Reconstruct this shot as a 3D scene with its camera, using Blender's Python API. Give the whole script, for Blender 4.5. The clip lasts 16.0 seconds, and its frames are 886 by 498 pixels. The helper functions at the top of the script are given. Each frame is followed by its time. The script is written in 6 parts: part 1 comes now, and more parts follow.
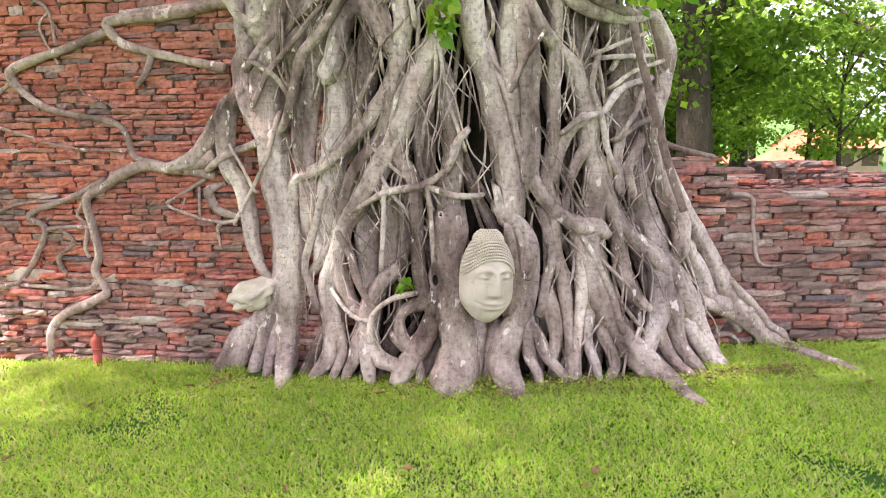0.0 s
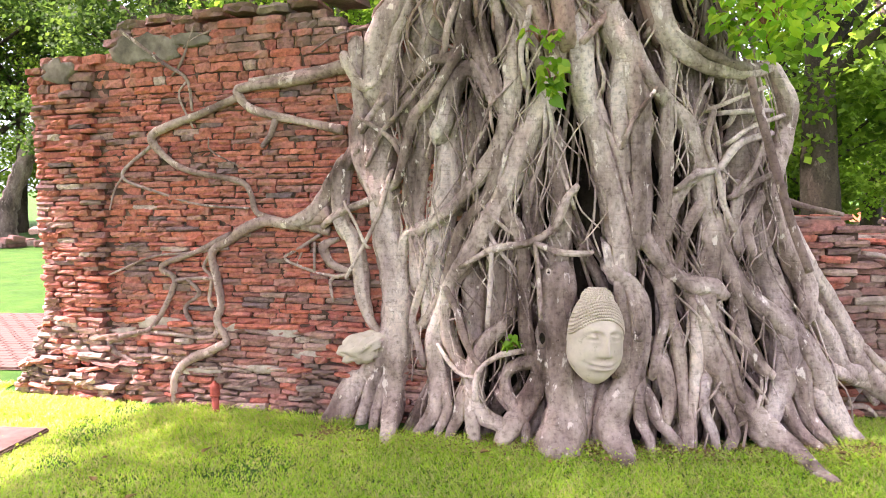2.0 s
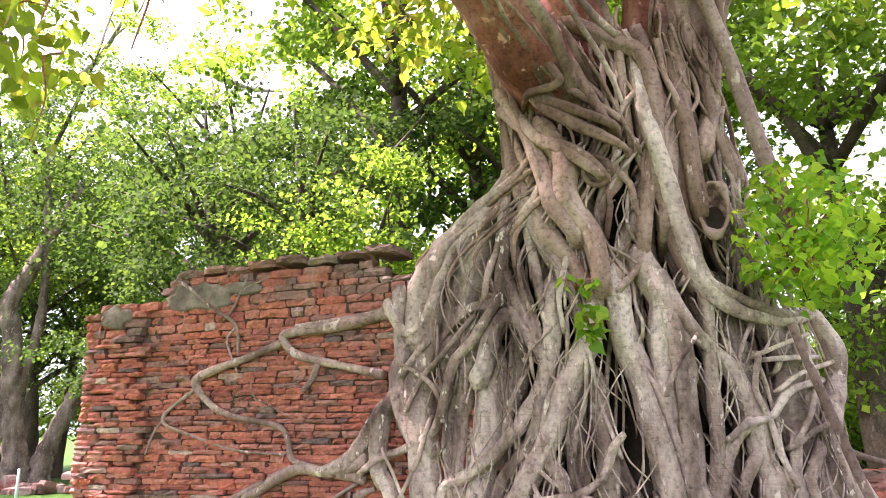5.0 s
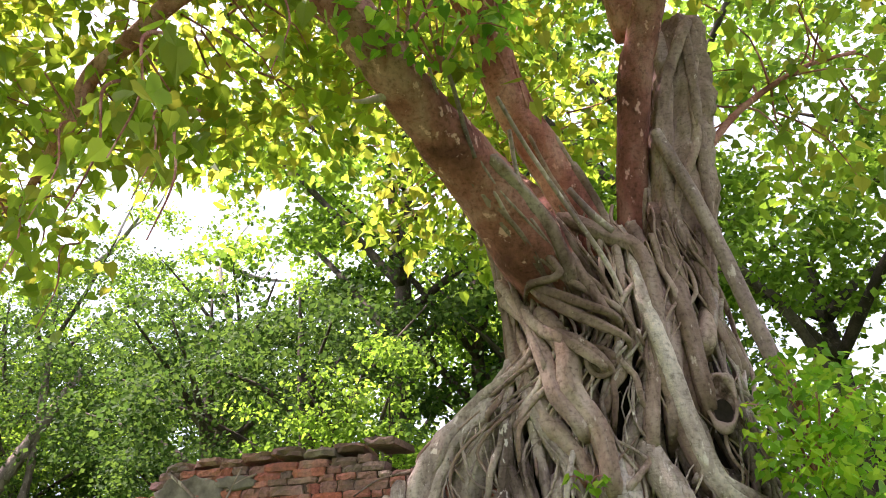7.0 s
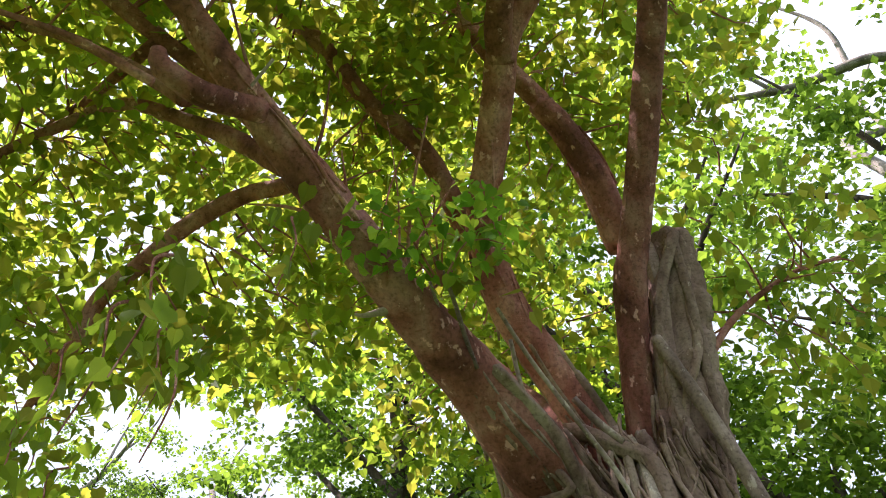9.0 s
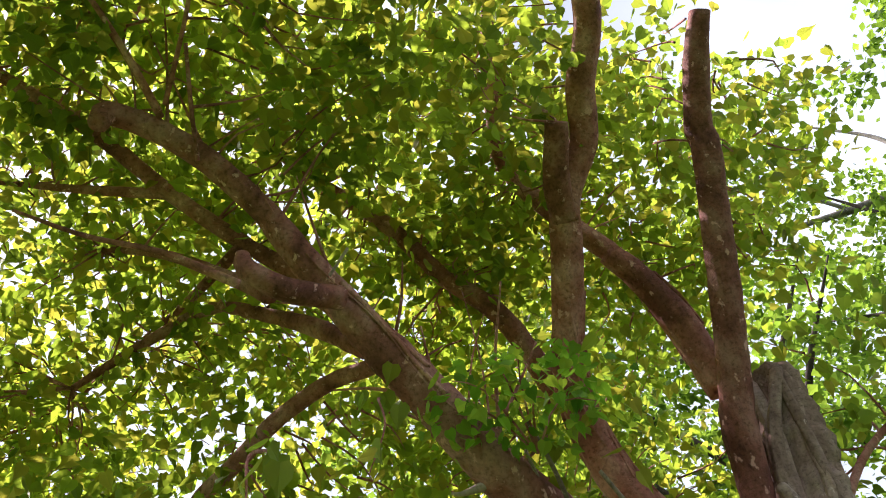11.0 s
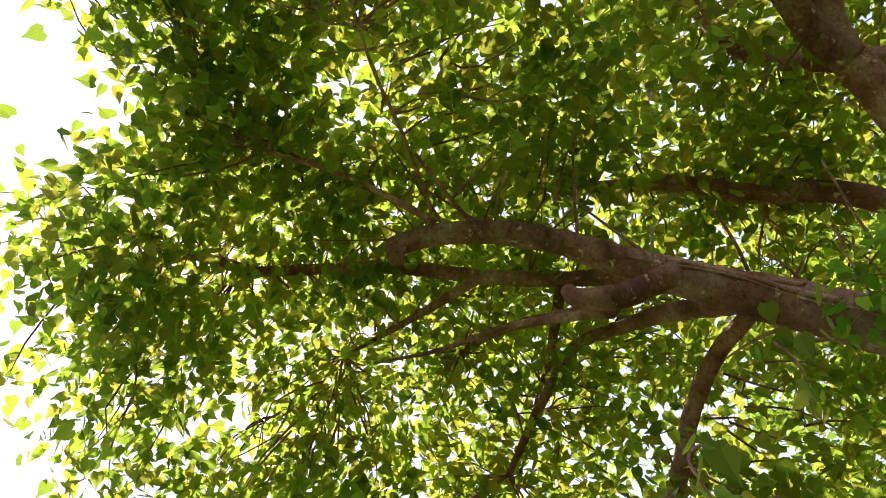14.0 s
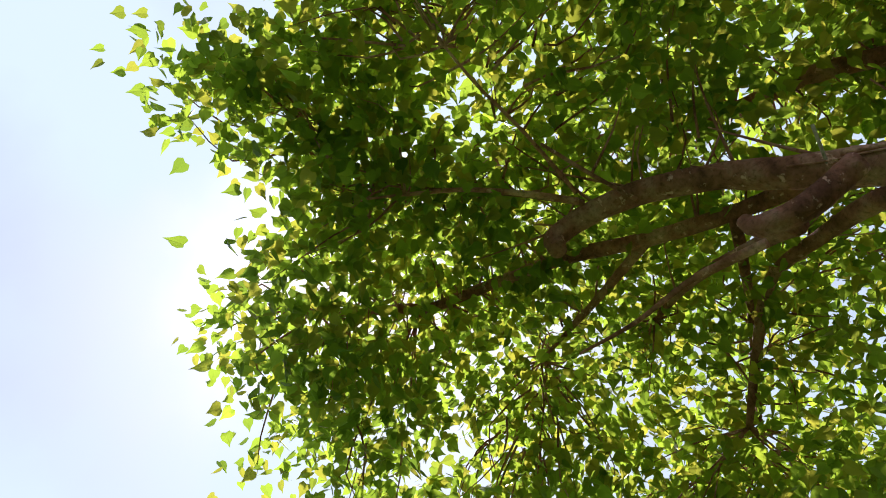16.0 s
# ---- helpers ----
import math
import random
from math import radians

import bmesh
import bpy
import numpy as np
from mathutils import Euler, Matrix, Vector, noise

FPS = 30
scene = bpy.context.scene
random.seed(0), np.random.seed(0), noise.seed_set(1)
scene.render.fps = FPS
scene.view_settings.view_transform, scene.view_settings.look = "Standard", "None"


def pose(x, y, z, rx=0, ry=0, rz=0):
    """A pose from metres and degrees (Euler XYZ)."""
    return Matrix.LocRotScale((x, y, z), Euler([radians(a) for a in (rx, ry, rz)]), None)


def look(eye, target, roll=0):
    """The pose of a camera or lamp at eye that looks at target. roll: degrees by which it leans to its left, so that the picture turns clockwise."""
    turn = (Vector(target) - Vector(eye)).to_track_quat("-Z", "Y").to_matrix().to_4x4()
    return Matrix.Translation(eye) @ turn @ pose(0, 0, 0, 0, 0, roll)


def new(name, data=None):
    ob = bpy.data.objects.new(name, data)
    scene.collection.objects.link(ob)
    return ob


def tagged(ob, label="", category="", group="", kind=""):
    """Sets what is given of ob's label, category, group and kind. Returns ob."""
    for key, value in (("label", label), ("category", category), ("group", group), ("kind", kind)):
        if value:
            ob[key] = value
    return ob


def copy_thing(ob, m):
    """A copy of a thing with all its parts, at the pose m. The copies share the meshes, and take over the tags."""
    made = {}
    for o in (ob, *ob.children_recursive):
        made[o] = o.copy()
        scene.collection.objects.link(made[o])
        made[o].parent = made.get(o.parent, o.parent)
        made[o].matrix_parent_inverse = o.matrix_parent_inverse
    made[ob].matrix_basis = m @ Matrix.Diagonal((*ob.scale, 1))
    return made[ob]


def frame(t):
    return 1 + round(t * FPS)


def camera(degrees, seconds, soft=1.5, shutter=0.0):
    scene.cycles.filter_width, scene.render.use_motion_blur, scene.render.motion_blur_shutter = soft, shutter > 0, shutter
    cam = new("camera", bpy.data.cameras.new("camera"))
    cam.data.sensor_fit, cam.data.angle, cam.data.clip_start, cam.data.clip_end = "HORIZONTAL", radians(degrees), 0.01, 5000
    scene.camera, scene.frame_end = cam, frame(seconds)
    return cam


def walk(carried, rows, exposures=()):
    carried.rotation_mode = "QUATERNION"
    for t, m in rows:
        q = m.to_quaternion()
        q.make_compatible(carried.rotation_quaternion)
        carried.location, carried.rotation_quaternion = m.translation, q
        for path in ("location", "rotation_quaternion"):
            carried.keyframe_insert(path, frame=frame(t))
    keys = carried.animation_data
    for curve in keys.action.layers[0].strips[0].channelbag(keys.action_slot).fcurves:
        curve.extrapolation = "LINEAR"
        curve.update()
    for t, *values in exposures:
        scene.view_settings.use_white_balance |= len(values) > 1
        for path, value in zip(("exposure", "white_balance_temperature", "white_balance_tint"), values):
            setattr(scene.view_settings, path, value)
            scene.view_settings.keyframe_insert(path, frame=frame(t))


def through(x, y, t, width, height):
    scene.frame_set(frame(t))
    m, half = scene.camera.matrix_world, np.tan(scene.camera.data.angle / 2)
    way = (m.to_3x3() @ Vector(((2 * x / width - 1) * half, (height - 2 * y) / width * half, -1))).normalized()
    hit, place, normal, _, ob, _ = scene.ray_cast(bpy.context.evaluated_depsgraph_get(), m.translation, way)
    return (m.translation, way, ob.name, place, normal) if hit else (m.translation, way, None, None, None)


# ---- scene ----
cam = camera(63.0, 16.0, soft=1.0)
EYE = Vector((0, 0, 1.6))
# seconds, heading, rise and lean in degrees
PATH = [(0, 0.00, -10.00, -1.00), (0.5, -2.02, -9.38, -1.07), (1, -4.39, -8.79, -1.16), (1.5, -6.89, -7.57, -1.26),
        (2, -8.46, -5.36, -1.22), (2.5, -9.75, -1.91, -1.19), (3, -10.61, 2.02, -1.17), (3.5, -10.97, 4.96, -1.08),
        (4, -11.17, 8.25, -0.98), (4.2, -11.25, 9.57, -1.0), (6.5, -11.31, 23.81, -0.16), (7, -11.35, 28.87, -0.30), (7.5, -11.31, 33.02, -0.36),
        (8, -11.30, 37.11, -0.81), (8.5, -11.23, 41.33, -1.29), (9, -11.17, 45.51, -1.76), (9.2, -11.24, 47.35, -1.94), (11.3, -24.0, 59.6, -0.89), (11.5, -26.53, 59.75, -0.63),
        (12, -34.58, 60.07, 0.43), (12.5, -41.73, 60.24, 1.54), (13, -50.01, 60.08, 2.28), (13.5, -57.85, 59.77, 3.13),
        (14, -66.74, 59.24, 4.23), (14.5, -75.37, 58.86, 4.78), (15, -82.32, 58.61, 5.49), (15.5, -87.64, 58.48, 5.39),
        (16, -90.86, 58.45, 5.39)]


def aim(az, el, roll):
    a, e = radians(az), radians(el)
    return look(EYE, EYE + Vector((math.sin(a) * math.cos(e), math.cos(a) * math.cos(e), math.sin(e))), roll)


walk(cam, [(t, aim(a, e, r)) for t, a, e, r in PATH], exposures=[(0, 2.58, 6550, 36), (4, 2.55, 6750, 44), (6.5, 2.05, 6600, 36), (9, 1.25, 6450, 29), (12, 1.1, 6430, 32), (13.5, 1.0, 6430, 30), (15, 0.8, 6250, 23), (16, 0.6, 6100, 20)])

# ---- light: hazy bright day, sun high on the left, behind thin cloud ----
SUN_AZ, SUN_EL = radians(-100), radians(57)
world = bpy.data.worlds.new("sky")
scene.world = world
world.use_nodes = True
wn, wl = world.node_tree.nodes, world.node_tree.links
sky = wn.new("ShaderNodeTexSky")
sky.sky_type = "NISHITA"
sky.sun_disc = False
sky.sun_elevation, sky.sun_rotation = SUN_EL, SUN_AZ
sky.dust_density = 3.0
wtc = wn.new("ShaderNodeTexCoord")
cloud = wn.new("ShaderNodeTexNoise")
cloud.inputs["Scale"].default_value = 2.2
cloud.inputs["Detail"].default_value = 6
wl.new(wtc.outputs["Generated"], cloud.inputs["Vector"])
cover = wn.new("ShaderNodeMapRange")
cover.inputs[1].default_value, cover.inputs[2].default_value = 0.30, 0.62
cover.inputs[3].default_value, cover.inputs[4].default_value = 0.40, 0.97
wl.new(cloud.outputs["Fac"], cover.inputs[0])
haze = wn.new("ShaderNodeMix")
haze.data_type = "RGBA"
wl.new(cover.outputs[0], haze.inputs[0])
wl.new(sky.outputs[0], haze.inputs[6])
haze.inputs[7].default_value = (8.7, 10.5, 11.5, 1)
wl.new(haze.outputs[2], wn["Background"].inputs["Color"])
wn["Background"].inputs["Strength"].default_value = 0.06
sun_data = bpy.data.lights.new("sun", "SUN")
sun_data.energy, sun_data.angle, sun_data.color = 5.0, radians(2.0), (1.0, 0.95, 0.87)
sun = new("sun", sun_data)
SUN_DIR = Vector((math.sin(SUN_AZ) * math.cos(SUN_EL), math.cos(SUN_AZ) * math.cos(SUN_EL), math.sin(SUN_EL)))
sun.matrix_world = look(SUN_DIR * 40, (0, 0, 0))


# ---- materials ----
class Mat:
    """A node material in the making, with its principled shader."""

    def __init__(self, name, rough=0.8):
        self.m = bpy.data.materials.new(name)
        self.m.use_nodes = True
        self.n, self.l = self.m.node_tree.nodes, self.m.node_tree.links
        self.p = self.n["Principled BSDF"]
        self.p.inputs["Roughness"].default_value = rough
        self.p.inputs["Specular IOR Level"].default_value = 0.25
        self.tc = self.n.new("ShaderNodeTexCoord")

    def noise(self, scale, detail=4, stretch=(1, 1, 1), coord="Object"):
        mp = self.n.new("ShaderNodeMapping")
        mp.inputs["Scale"].default_value = stretch
        self.l.new(self.tc.outputs[coord], mp.inputs["Vector"])
        t = self.n.new("ShaderNodeTexNoise")
        t.inputs["Scale"].default_value, t.inputs["Detail"].default_value = scale, detail
        t.inputs["Roughness"].default_value = 0.62
        self.l.new(mp.outputs[0], t.inputs["Vector"])
        return t.outputs["Fac"]

    def ramp(self, fac, *stops):
        r = self.n.new("ShaderNodeValToRGB")
        e = r.color_ramp.elements
        while len(e) < len(stops):
            e.new(0.5)
        for k, (pos, col) in zip(e, stops):
            k.position, k.color = pos, (*col, 1)
        self.l.new(fac, r.inputs[0])
        return r.outputs[0]

    def mix(self, fac, a, b, kind="MIX"):
        x = self.n.new("ShaderNodeMix")
        x.data_type, x.blend_type = "RGBA", kind
        for sock, v in ((x.inputs[0], fac), (x.inputs[6], a), (x.inputs[7], b)):
            if isinstance(v, (int, float)):
                sock.default_value = v
            elif isinstance(v, tuple):
                sock.default_value = (*v, 1)
            else:
                self.l.new(v, sock)
        return x.outputs[2]

    def island(self):
        return self.n.new("ShaderNodeNewGeometry").outputs["Random Per Island"]

    def each(self):
        return self.n.new("ShaderNodeObjectInfo").outputs["Random"]

    def colour(self, sock):
        self.l.new(sock, self.p.inputs["Base Color"])

    def bump(self, fac, strength=0.5, dist=0.01, after=None):
        b = self.n.new("ShaderNodeBump")
        b.inputs["Strength"].default_value, b.inputs["Distance"].default_value = strength, dist
        self.l.new(fac, b.inputs["Height"])
        if after:
            self.l.new(after, b.inputs["Normal"])
        self.l.new(b.outputs[0], self.p.inputs["Normal"])
        return b.outputs[0]


def bark_material(name, dark, mid, pale, wrinkle=1.0, patch=0.62, flake=1.25, spot=17):
    """Smooth fig bark: soft streaks along the stem, fine cross wrinkles, pale lichen flecks and dark pits."""
    k = Mat(name, 0.8)
    base = k.ramp(k.noise(3.2, 6, (1, 1, 0.35)), (0.36, dark), (0.49, mid), (0.64, pale))
    tint = k.ramp(k.each(), (0.0, (0.50, 0.43, 0.39)), (0.25, (1.02, 0.97, 0.97)), (0.5, (0.66, 0.59, 0.56)), (0.75, (1.08, 1.02, 0.98)), (1.0, (0.84, 0.80, 0.82)))
    col = k.mix(0.9, base, tint, "MULTIPLY")
    fine = k.ramp(k.noise(34, 9), (0.32, (0.45, 0.40, 0.38)), (0.47, (0.95, 0.95, 0.95)), (0.68, (1.22, 1.2, 1.18)))
    col = k.mix(0.85, col, fine, "MULTIPLY")
    spots = k.ramp(k.noise(spot, 9, (1, 1, 0.5)), (patch - 0.02, (0, 0, 0)), (patch + 0.015, (0.75, 0.75, 0.75)))
    col = k.mix(spots, col, tuple(min(1, v * flake) for v in pale))
    scars = k.ramp(k.noise(24, 6, (1, 1, 0.8)), (0.28, (0.85, 0.85, 0.85)), (0.31, (0, 0, 0)))
    col = k.mix(scars, col, tuple(v * 0.5 for v in dark))
    lines = k.ramp(k.noise(16, 5, (0.35, 0.35, 5.0)), (0.34, (0.62, 0.57, 0.54)), (0.39, (1, 1, 1)))
    col = k.mix(0.55, col, lines, "MULTIPLY")
    k.colour(col)
    b = k.bump(k.noise(16, 5, (0.35, 0.35, 5.0)), 0.35 * wrinkle, 0.008)
    b = k.bump(k.noise(9, 5, (1.6, 1.6, 0.35)), 0.6 * wrinkle, 0.02, b)
    k.bump(k.noise(120, 5), 0.5, 0.004, b)
    return k.m


BARK = bark_material("root_bark", (0.15, 0.102, 0.09), (0.45, 0.345, 0.32), (0.78, 0.66, 0.61), 2.0, 0.63, 1.1)
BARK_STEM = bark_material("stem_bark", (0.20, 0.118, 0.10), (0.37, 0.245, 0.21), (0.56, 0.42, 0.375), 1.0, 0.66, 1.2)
# Near-black bark puts the shade between the roots into the trunk's colour.
BARK_GAP_SHADE = bark_material("gap_shade_bark", (0.022, 0.014, 0.012), (0.045, 0.03, 0.026), (0.085, 0.06, 0.053), 1.6)
BARK_LIMB = bark_material("limb_bark", (0.21, 0.068, 0.06), (0.45, 0.165, 0.143), (0.64, 0.33, 0.295), 1.4, 0.625, 1.25, 12)
BARK_PALE = bark_material("pale_root_bark", (0.22, 0.15, 0.14), (0.39, 0.285, 0.265), (0.56, 0.44, 0.41))
BARK_OLD = bark_material("rough_old_bark", (0.07, 0.055, 0.045), (0.17, 0.135, 0.11), (0.30, 0.25, 0.21))
BARK_GREY = bark_material("grey_bark", (0.17, 0.155, 0.14), (0.30, 0.28, 0.255), (0.42, 0.40, 0.37))
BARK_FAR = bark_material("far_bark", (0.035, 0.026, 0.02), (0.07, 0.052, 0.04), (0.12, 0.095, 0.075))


def world_noise(k, scale, detail):
    t = k.n.new("ShaderNodeTexNoise")
    t.inputs["Scale"].default_value, t.inputs["Detail"].default_value = scale, detail
    t.inputs["Roughness"].default_value = 0.65
    k.l.new(k.n.new("ShaderNodeNewGeometry").outputs["Position"], t.inputs["Vector"])
    return t.outputs["Fac"]


def brick_material(name, tones, by_object, grime=0.56):
    k = Mat(name, 0.93)
    pick = k.ramp(k.each() if by_object else k.island(), *[(i / len(tones), c) for i, c in enumerate(tones)])
    grain = k.ramp(world_noise(k, 34, 9), (0.30, (0.6, 0.58, 0.58)), (0.48, (1.12, 1.12, 1.12)), (0.66, (1.6, 1.55, 1.5)))
    col = k.mix(0.9, pick, grain, "MULTIPLY")
    geo = k.n.new("ShaderNodeNewGeometry")
    st = k.n.new("ShaderNodeTexNoise")
    st.inputs["Scale"].default_value, st.inputs["Detail"].default_value = 2.6, 7
    k.l.new(geo.outputs["Position"], st.inputs["Vector"])
    dark = k.ramp(st.outputs["Fac"], (grime, (0, 0, 0)), (grime + 0.14, (0.75, 0.75, 0.75)))
    col = k.mix(dark, col, (0.17, 0.115, 0.10))
    st2 = k.n.new("ShaderNodeTexNoise")
    st2.inputs["Scale"].default_value, st2.inputs["Detail"].default_value = 5.5, 8
    k.l.new(geo.outputs["Position"], st2.inputs["Vector"])
    lime = k.ramp(st2.outputs["Fac"], (0.58, (0, 0, 0)), (0.70, (0.36, 0.36, 0.36)))
    col = k.mix(lime, col, (0.47, 0.34, 0.29))
    k.colour(col)
    b = k.bump(world_noise(k, 22, 8), 0.8, 0.018)
    k.bump(world_noise(k, 90, 5), 0.7, 0.008, b)
    return k.m


RED = [(0.42, 0.135, 0.10), (0.34, 0.10, 0.08), (0.48, 0.165, 0.115), (0.30, 0.09, 0.075), (0.46, 0.18, 0.14), (0.14, 0.10, 0.105), (0.44, 0.125, 0.08), (0.40, 0.14, 0.11)]
OLD = [(0.34, 0.18, 0.155), (0.27, 0.125, 0.11), (0.39, 0.24, 0.21), (0.19, 0.12, 0.11), (0.36, 0.15, 0.125), (0.45, 0.34, 0.30), (0.33, 0.135, 0.115)]
BRICK, BRICK_ISLAND = brick_material("red_brick", RED, True), brick_material("red_brick_joined", RED, False)
BRICK_OLD, BRICK_OLD_ISLAND = brick_material("weathered_brick", OLD, True, 0.47), brick_material("weathered_brick_joined", OLD, False, 0.47)


def mortar_material():
    k = Mat("mortar", 0.97)
    k.colour(k.ramp(k.noise(9, 7), (0.3, (0.055, 0.032, 0.027)), (0.55, (0.13, 0.075, 0.06)), (0.75, (0.26, 0.18, 0.15))))
    k.bump(k.noise(45, 6), 0.8, 0.012)
    return k.m


def plaster_material():
    k = Mat("lime_plaster", 0.95)
    k.colour(k.ramp(k.noise(10, 7), (0.3, (0.11, 0.085, 0.07)), (0.5, (0.20, 0.155, 0.13)), (0.72, (0.32, 0.26, 0.22))))
    k.bump(k.noise(35, 6), 0.7, 0.01)
    return k.m


def stone_material():
    k = Mat("carved_sandstone", 0.85)
    col = k.ramp(k.noise(8, 6), (0.3, (0.50, 0.40, 0.325)), (0.55, (0.62, 0.505, 0.42)), (0.75, (0.69, 0.585, 0.50)))
    dirt = k.ramp(k.noise(22, 7), (0.60, (0, 0, 0)), (0.72, (0.7, 0.7, 0.7)))
    k.colour(k.mix(dirt, col, (0.30, 0.25, 0.18)))
    k.bump(k.noise(80, 5), 0.25, 0.003)
    return k.m


def pale_lime_material():
    k = Mat("pale_lime", 0.95)
    k.colour(k.ramp(k.noise(14, 7), (0.3, (0.26, 0.19, 0.16)), (0.5, (0.44, 0.35, 0.30)), (0.72, (0.58, 0.49, 0.43))))
    k.bump(k.noise(35, 6), 0.7, 0.01)
    return k.m


MORTAR, PLASTER, STONE, PALE_LIME = mortar_material(), plaster_material(), stone_material(), pale_lime_material()


def leaf_material(name, tones, glow, through=0.45, rough=0.42, gloss=0.25, vary=0.6):
    k = Mat(name, rough)
    k.p.inputs["Specular IOR Level"].default_value = gloss
    col = k.ramp(k.island(), *[(i / len(tones), c) for i, c in enumerate(tones)])
    # Broad noise puts lit clumps and shadowed gaps into the foliage colour.
    col = k.mix(vary, col, k.ramp(k.noise(0.9, 4), (0.36, (0.35, 0.42, 0.4)), (0.5, (0.95, 0.95, 0.85)), (0.64, (1.3, 1.3, 0.9))), "MULTIPLY")
    k.colour(col)
    t = k.n.new("ShaderNodeBsdfTranslucent")
    k.l.new(k.mix(1.0, col, glow, "MULTIPLY"), t.inputs["Color"])
    mx = k.n.new("ShaderNodeMixShader")
    mx.inputs[0].default_value = through
    k.l.new(k.p.outputs[0], mx.inputs[1])
    k.l.new(t.outputs[0], mx.inputs[2])
    k.l.new(mx.outputs[0], k.n["Material Output"].inputs["Surface"])
    return k.m


LEAF = leaf_material("fig_leaf", [(0.12, 0.165, 0.035), (0.17, 0.222, 0.045), (0.085, 0.125, 0.03), (0.20, 0.26, 0.05), (0.13, 0.155, 0.035), (0.20, 0.185, 0.05)], (2.6, 2.7, 1.1), 0.68, vary=0.35)
LEAF_YOUNG = leaf_material("young_fig_leaf", [(0.15, 0.33, 0.03), (0.24, 0.43, 0.04), (0.11, 0.26, 0.03), (0.36, 0.48, 0.06)], (2.0, 2.0, 1.2), 0.45)
# Dark leaf tone, lowered further to stand in for shade on these trees.
LEAF_FAR_SHADED = leaf_material("far_leaf_shaded", [(0.036, 0.075, 0.022), (0.052, 0.098, 0.026), (0.026, 0.052, 0.018), (0.07, 0.118, 0.03)], (2.2, 2.2, 1.4), 0.4, 0.65, 0.08)
LEAF_FAR_LIGHT = leaf_material("far_leaf_light", [(0.08, 0.145, 0.03), (0.115, 0.19, 0.036), (0.06, 0.11, 0.026), (0.14, 0.215, 0.045)], (2.8, 2.8, 1.4), 0.55, 0.65, 0.08)
GRASS = leaf_material("grass_blade", [(0.25, 0.45, 0.035), (0.40, 0.60, 0.055), (0.14, 0.30, 0.026), (0.56, 0.68, 0.09), (0.34, 0.56, 0.045), (0.62, 0.56, 0.26), (0.40, 0.38, 0.16)], (1.7, 1.6, 1.0), 0.4, vary=0.2)


def ground_material():
    k = Mat("lawn_soil", 0.95)
    g = k.ramp(k.noise(1.7, 7), (0.3, (0.024, 0.085, 0.010)), (0.5, (0.042, 0.12, 0.013)), (0.68, (0.07, 0.145, 0.02)))
    soil = k.ramp(k.noise(3.1, 6), (0.58, (0, 0, 0)), (0.70, (0.8, 0.8, 0.8)))
    g = k.mix(soil, g, (0.085, 0.10, 0.03))
    k.colour(k.mix(0.6, g, k.ramp(k.noise(60, 5), (0.3, (0.45, 0.45, 0.4)), (0.65, (1.1, 1.1, 1.0))), "MULTIPLY"))
    k.bump(k.noise(50, 5), 0.8, 0.03)
    return k.m


def plain(name, rough, *stops, scale=20, metal=0.0, bump=0.2):
    k = Mat(name, rough)
    k.p.inputs["Metallic"].default_value = metal
    k.colour(k.ramp(k.noise(scale, 5), *stops))
    k.bump(k.noise(scale * 4, 4), bump, 0.004)
    return k.m


GROUND = ground_material()
RED_PAINT = plain("chipped_red_paint", 0.55, (0.35, (0.26, 0.05, 0.04)), (0.55, (0.42, 0.085, 0.06)), (0.75, (0.46, 0.16, 0.12)))
PAVER = plain("pink_paver", 0.9, (0.3, (0.10, 0.055, 0.047)), (0.55, (0.145, 0.084, 0.072)), (0.75, (0.18, 0.115, 0.098)), scale=9)
ROOF = plain("orange_roof", 0.8, (0.3, (0.32, 0.075, 0.035)), (0.7, (0.42, 0.12, 0.06)), scale=6)
CREAM = plain("cream_wall", 0.85, (0.3, (0.36, 0.24, 0.18)), (0.7, (0.44, 0.31, 0.24)), scale=5)
DARK_WOOD = plain("dark_wood", 0.8, (0.3, (0.07, 0.045, 0.035)), (0.7, (0.14, 0.09, 0.07)), scale=9)
PALE_POLE = plain("pale_blue_pole", 0.5, (0.3, (0.45, 0.60, 0.62)), (0.7, (0.62, 0.74, 0.75)))
DEAD_LEAF = plain("dead_leaf", 0.8, (0.3, (0.16, 0.095, 0.035)), (0.7, (0.30, 0.19, 0.08)), scale=30)
WOUND = plain("rotten_wood", 0.95, (0.35, (0.035, 0.02, 0.016)), (0.5, (0.13, 0.07, 0.055)), (0.66, (0.30, 0.21, 0.18)), scale=22, bump=0.9)
HOLLOW_SHADE = plain("hollow_shade", 0.98, (0.3, (0.012, 0.008, 0.006)), (0.7, (0.03, 0.02, 0.015)))


# ---- helpers of the scene ----
rng = random.Random(7)
nrng = np.random.default_rng(11)


def mesh_of(name, verts, faces, material, smooth=True):
    me = bpy.data.meshes.new(name)
    me.from_pydata(verts, [], faces)
    me.materials.append(material)
    if smooth:
        me.polygons.foreach_set("use_smooth", [True] * len(me.polygons))
    me.update()
    return me


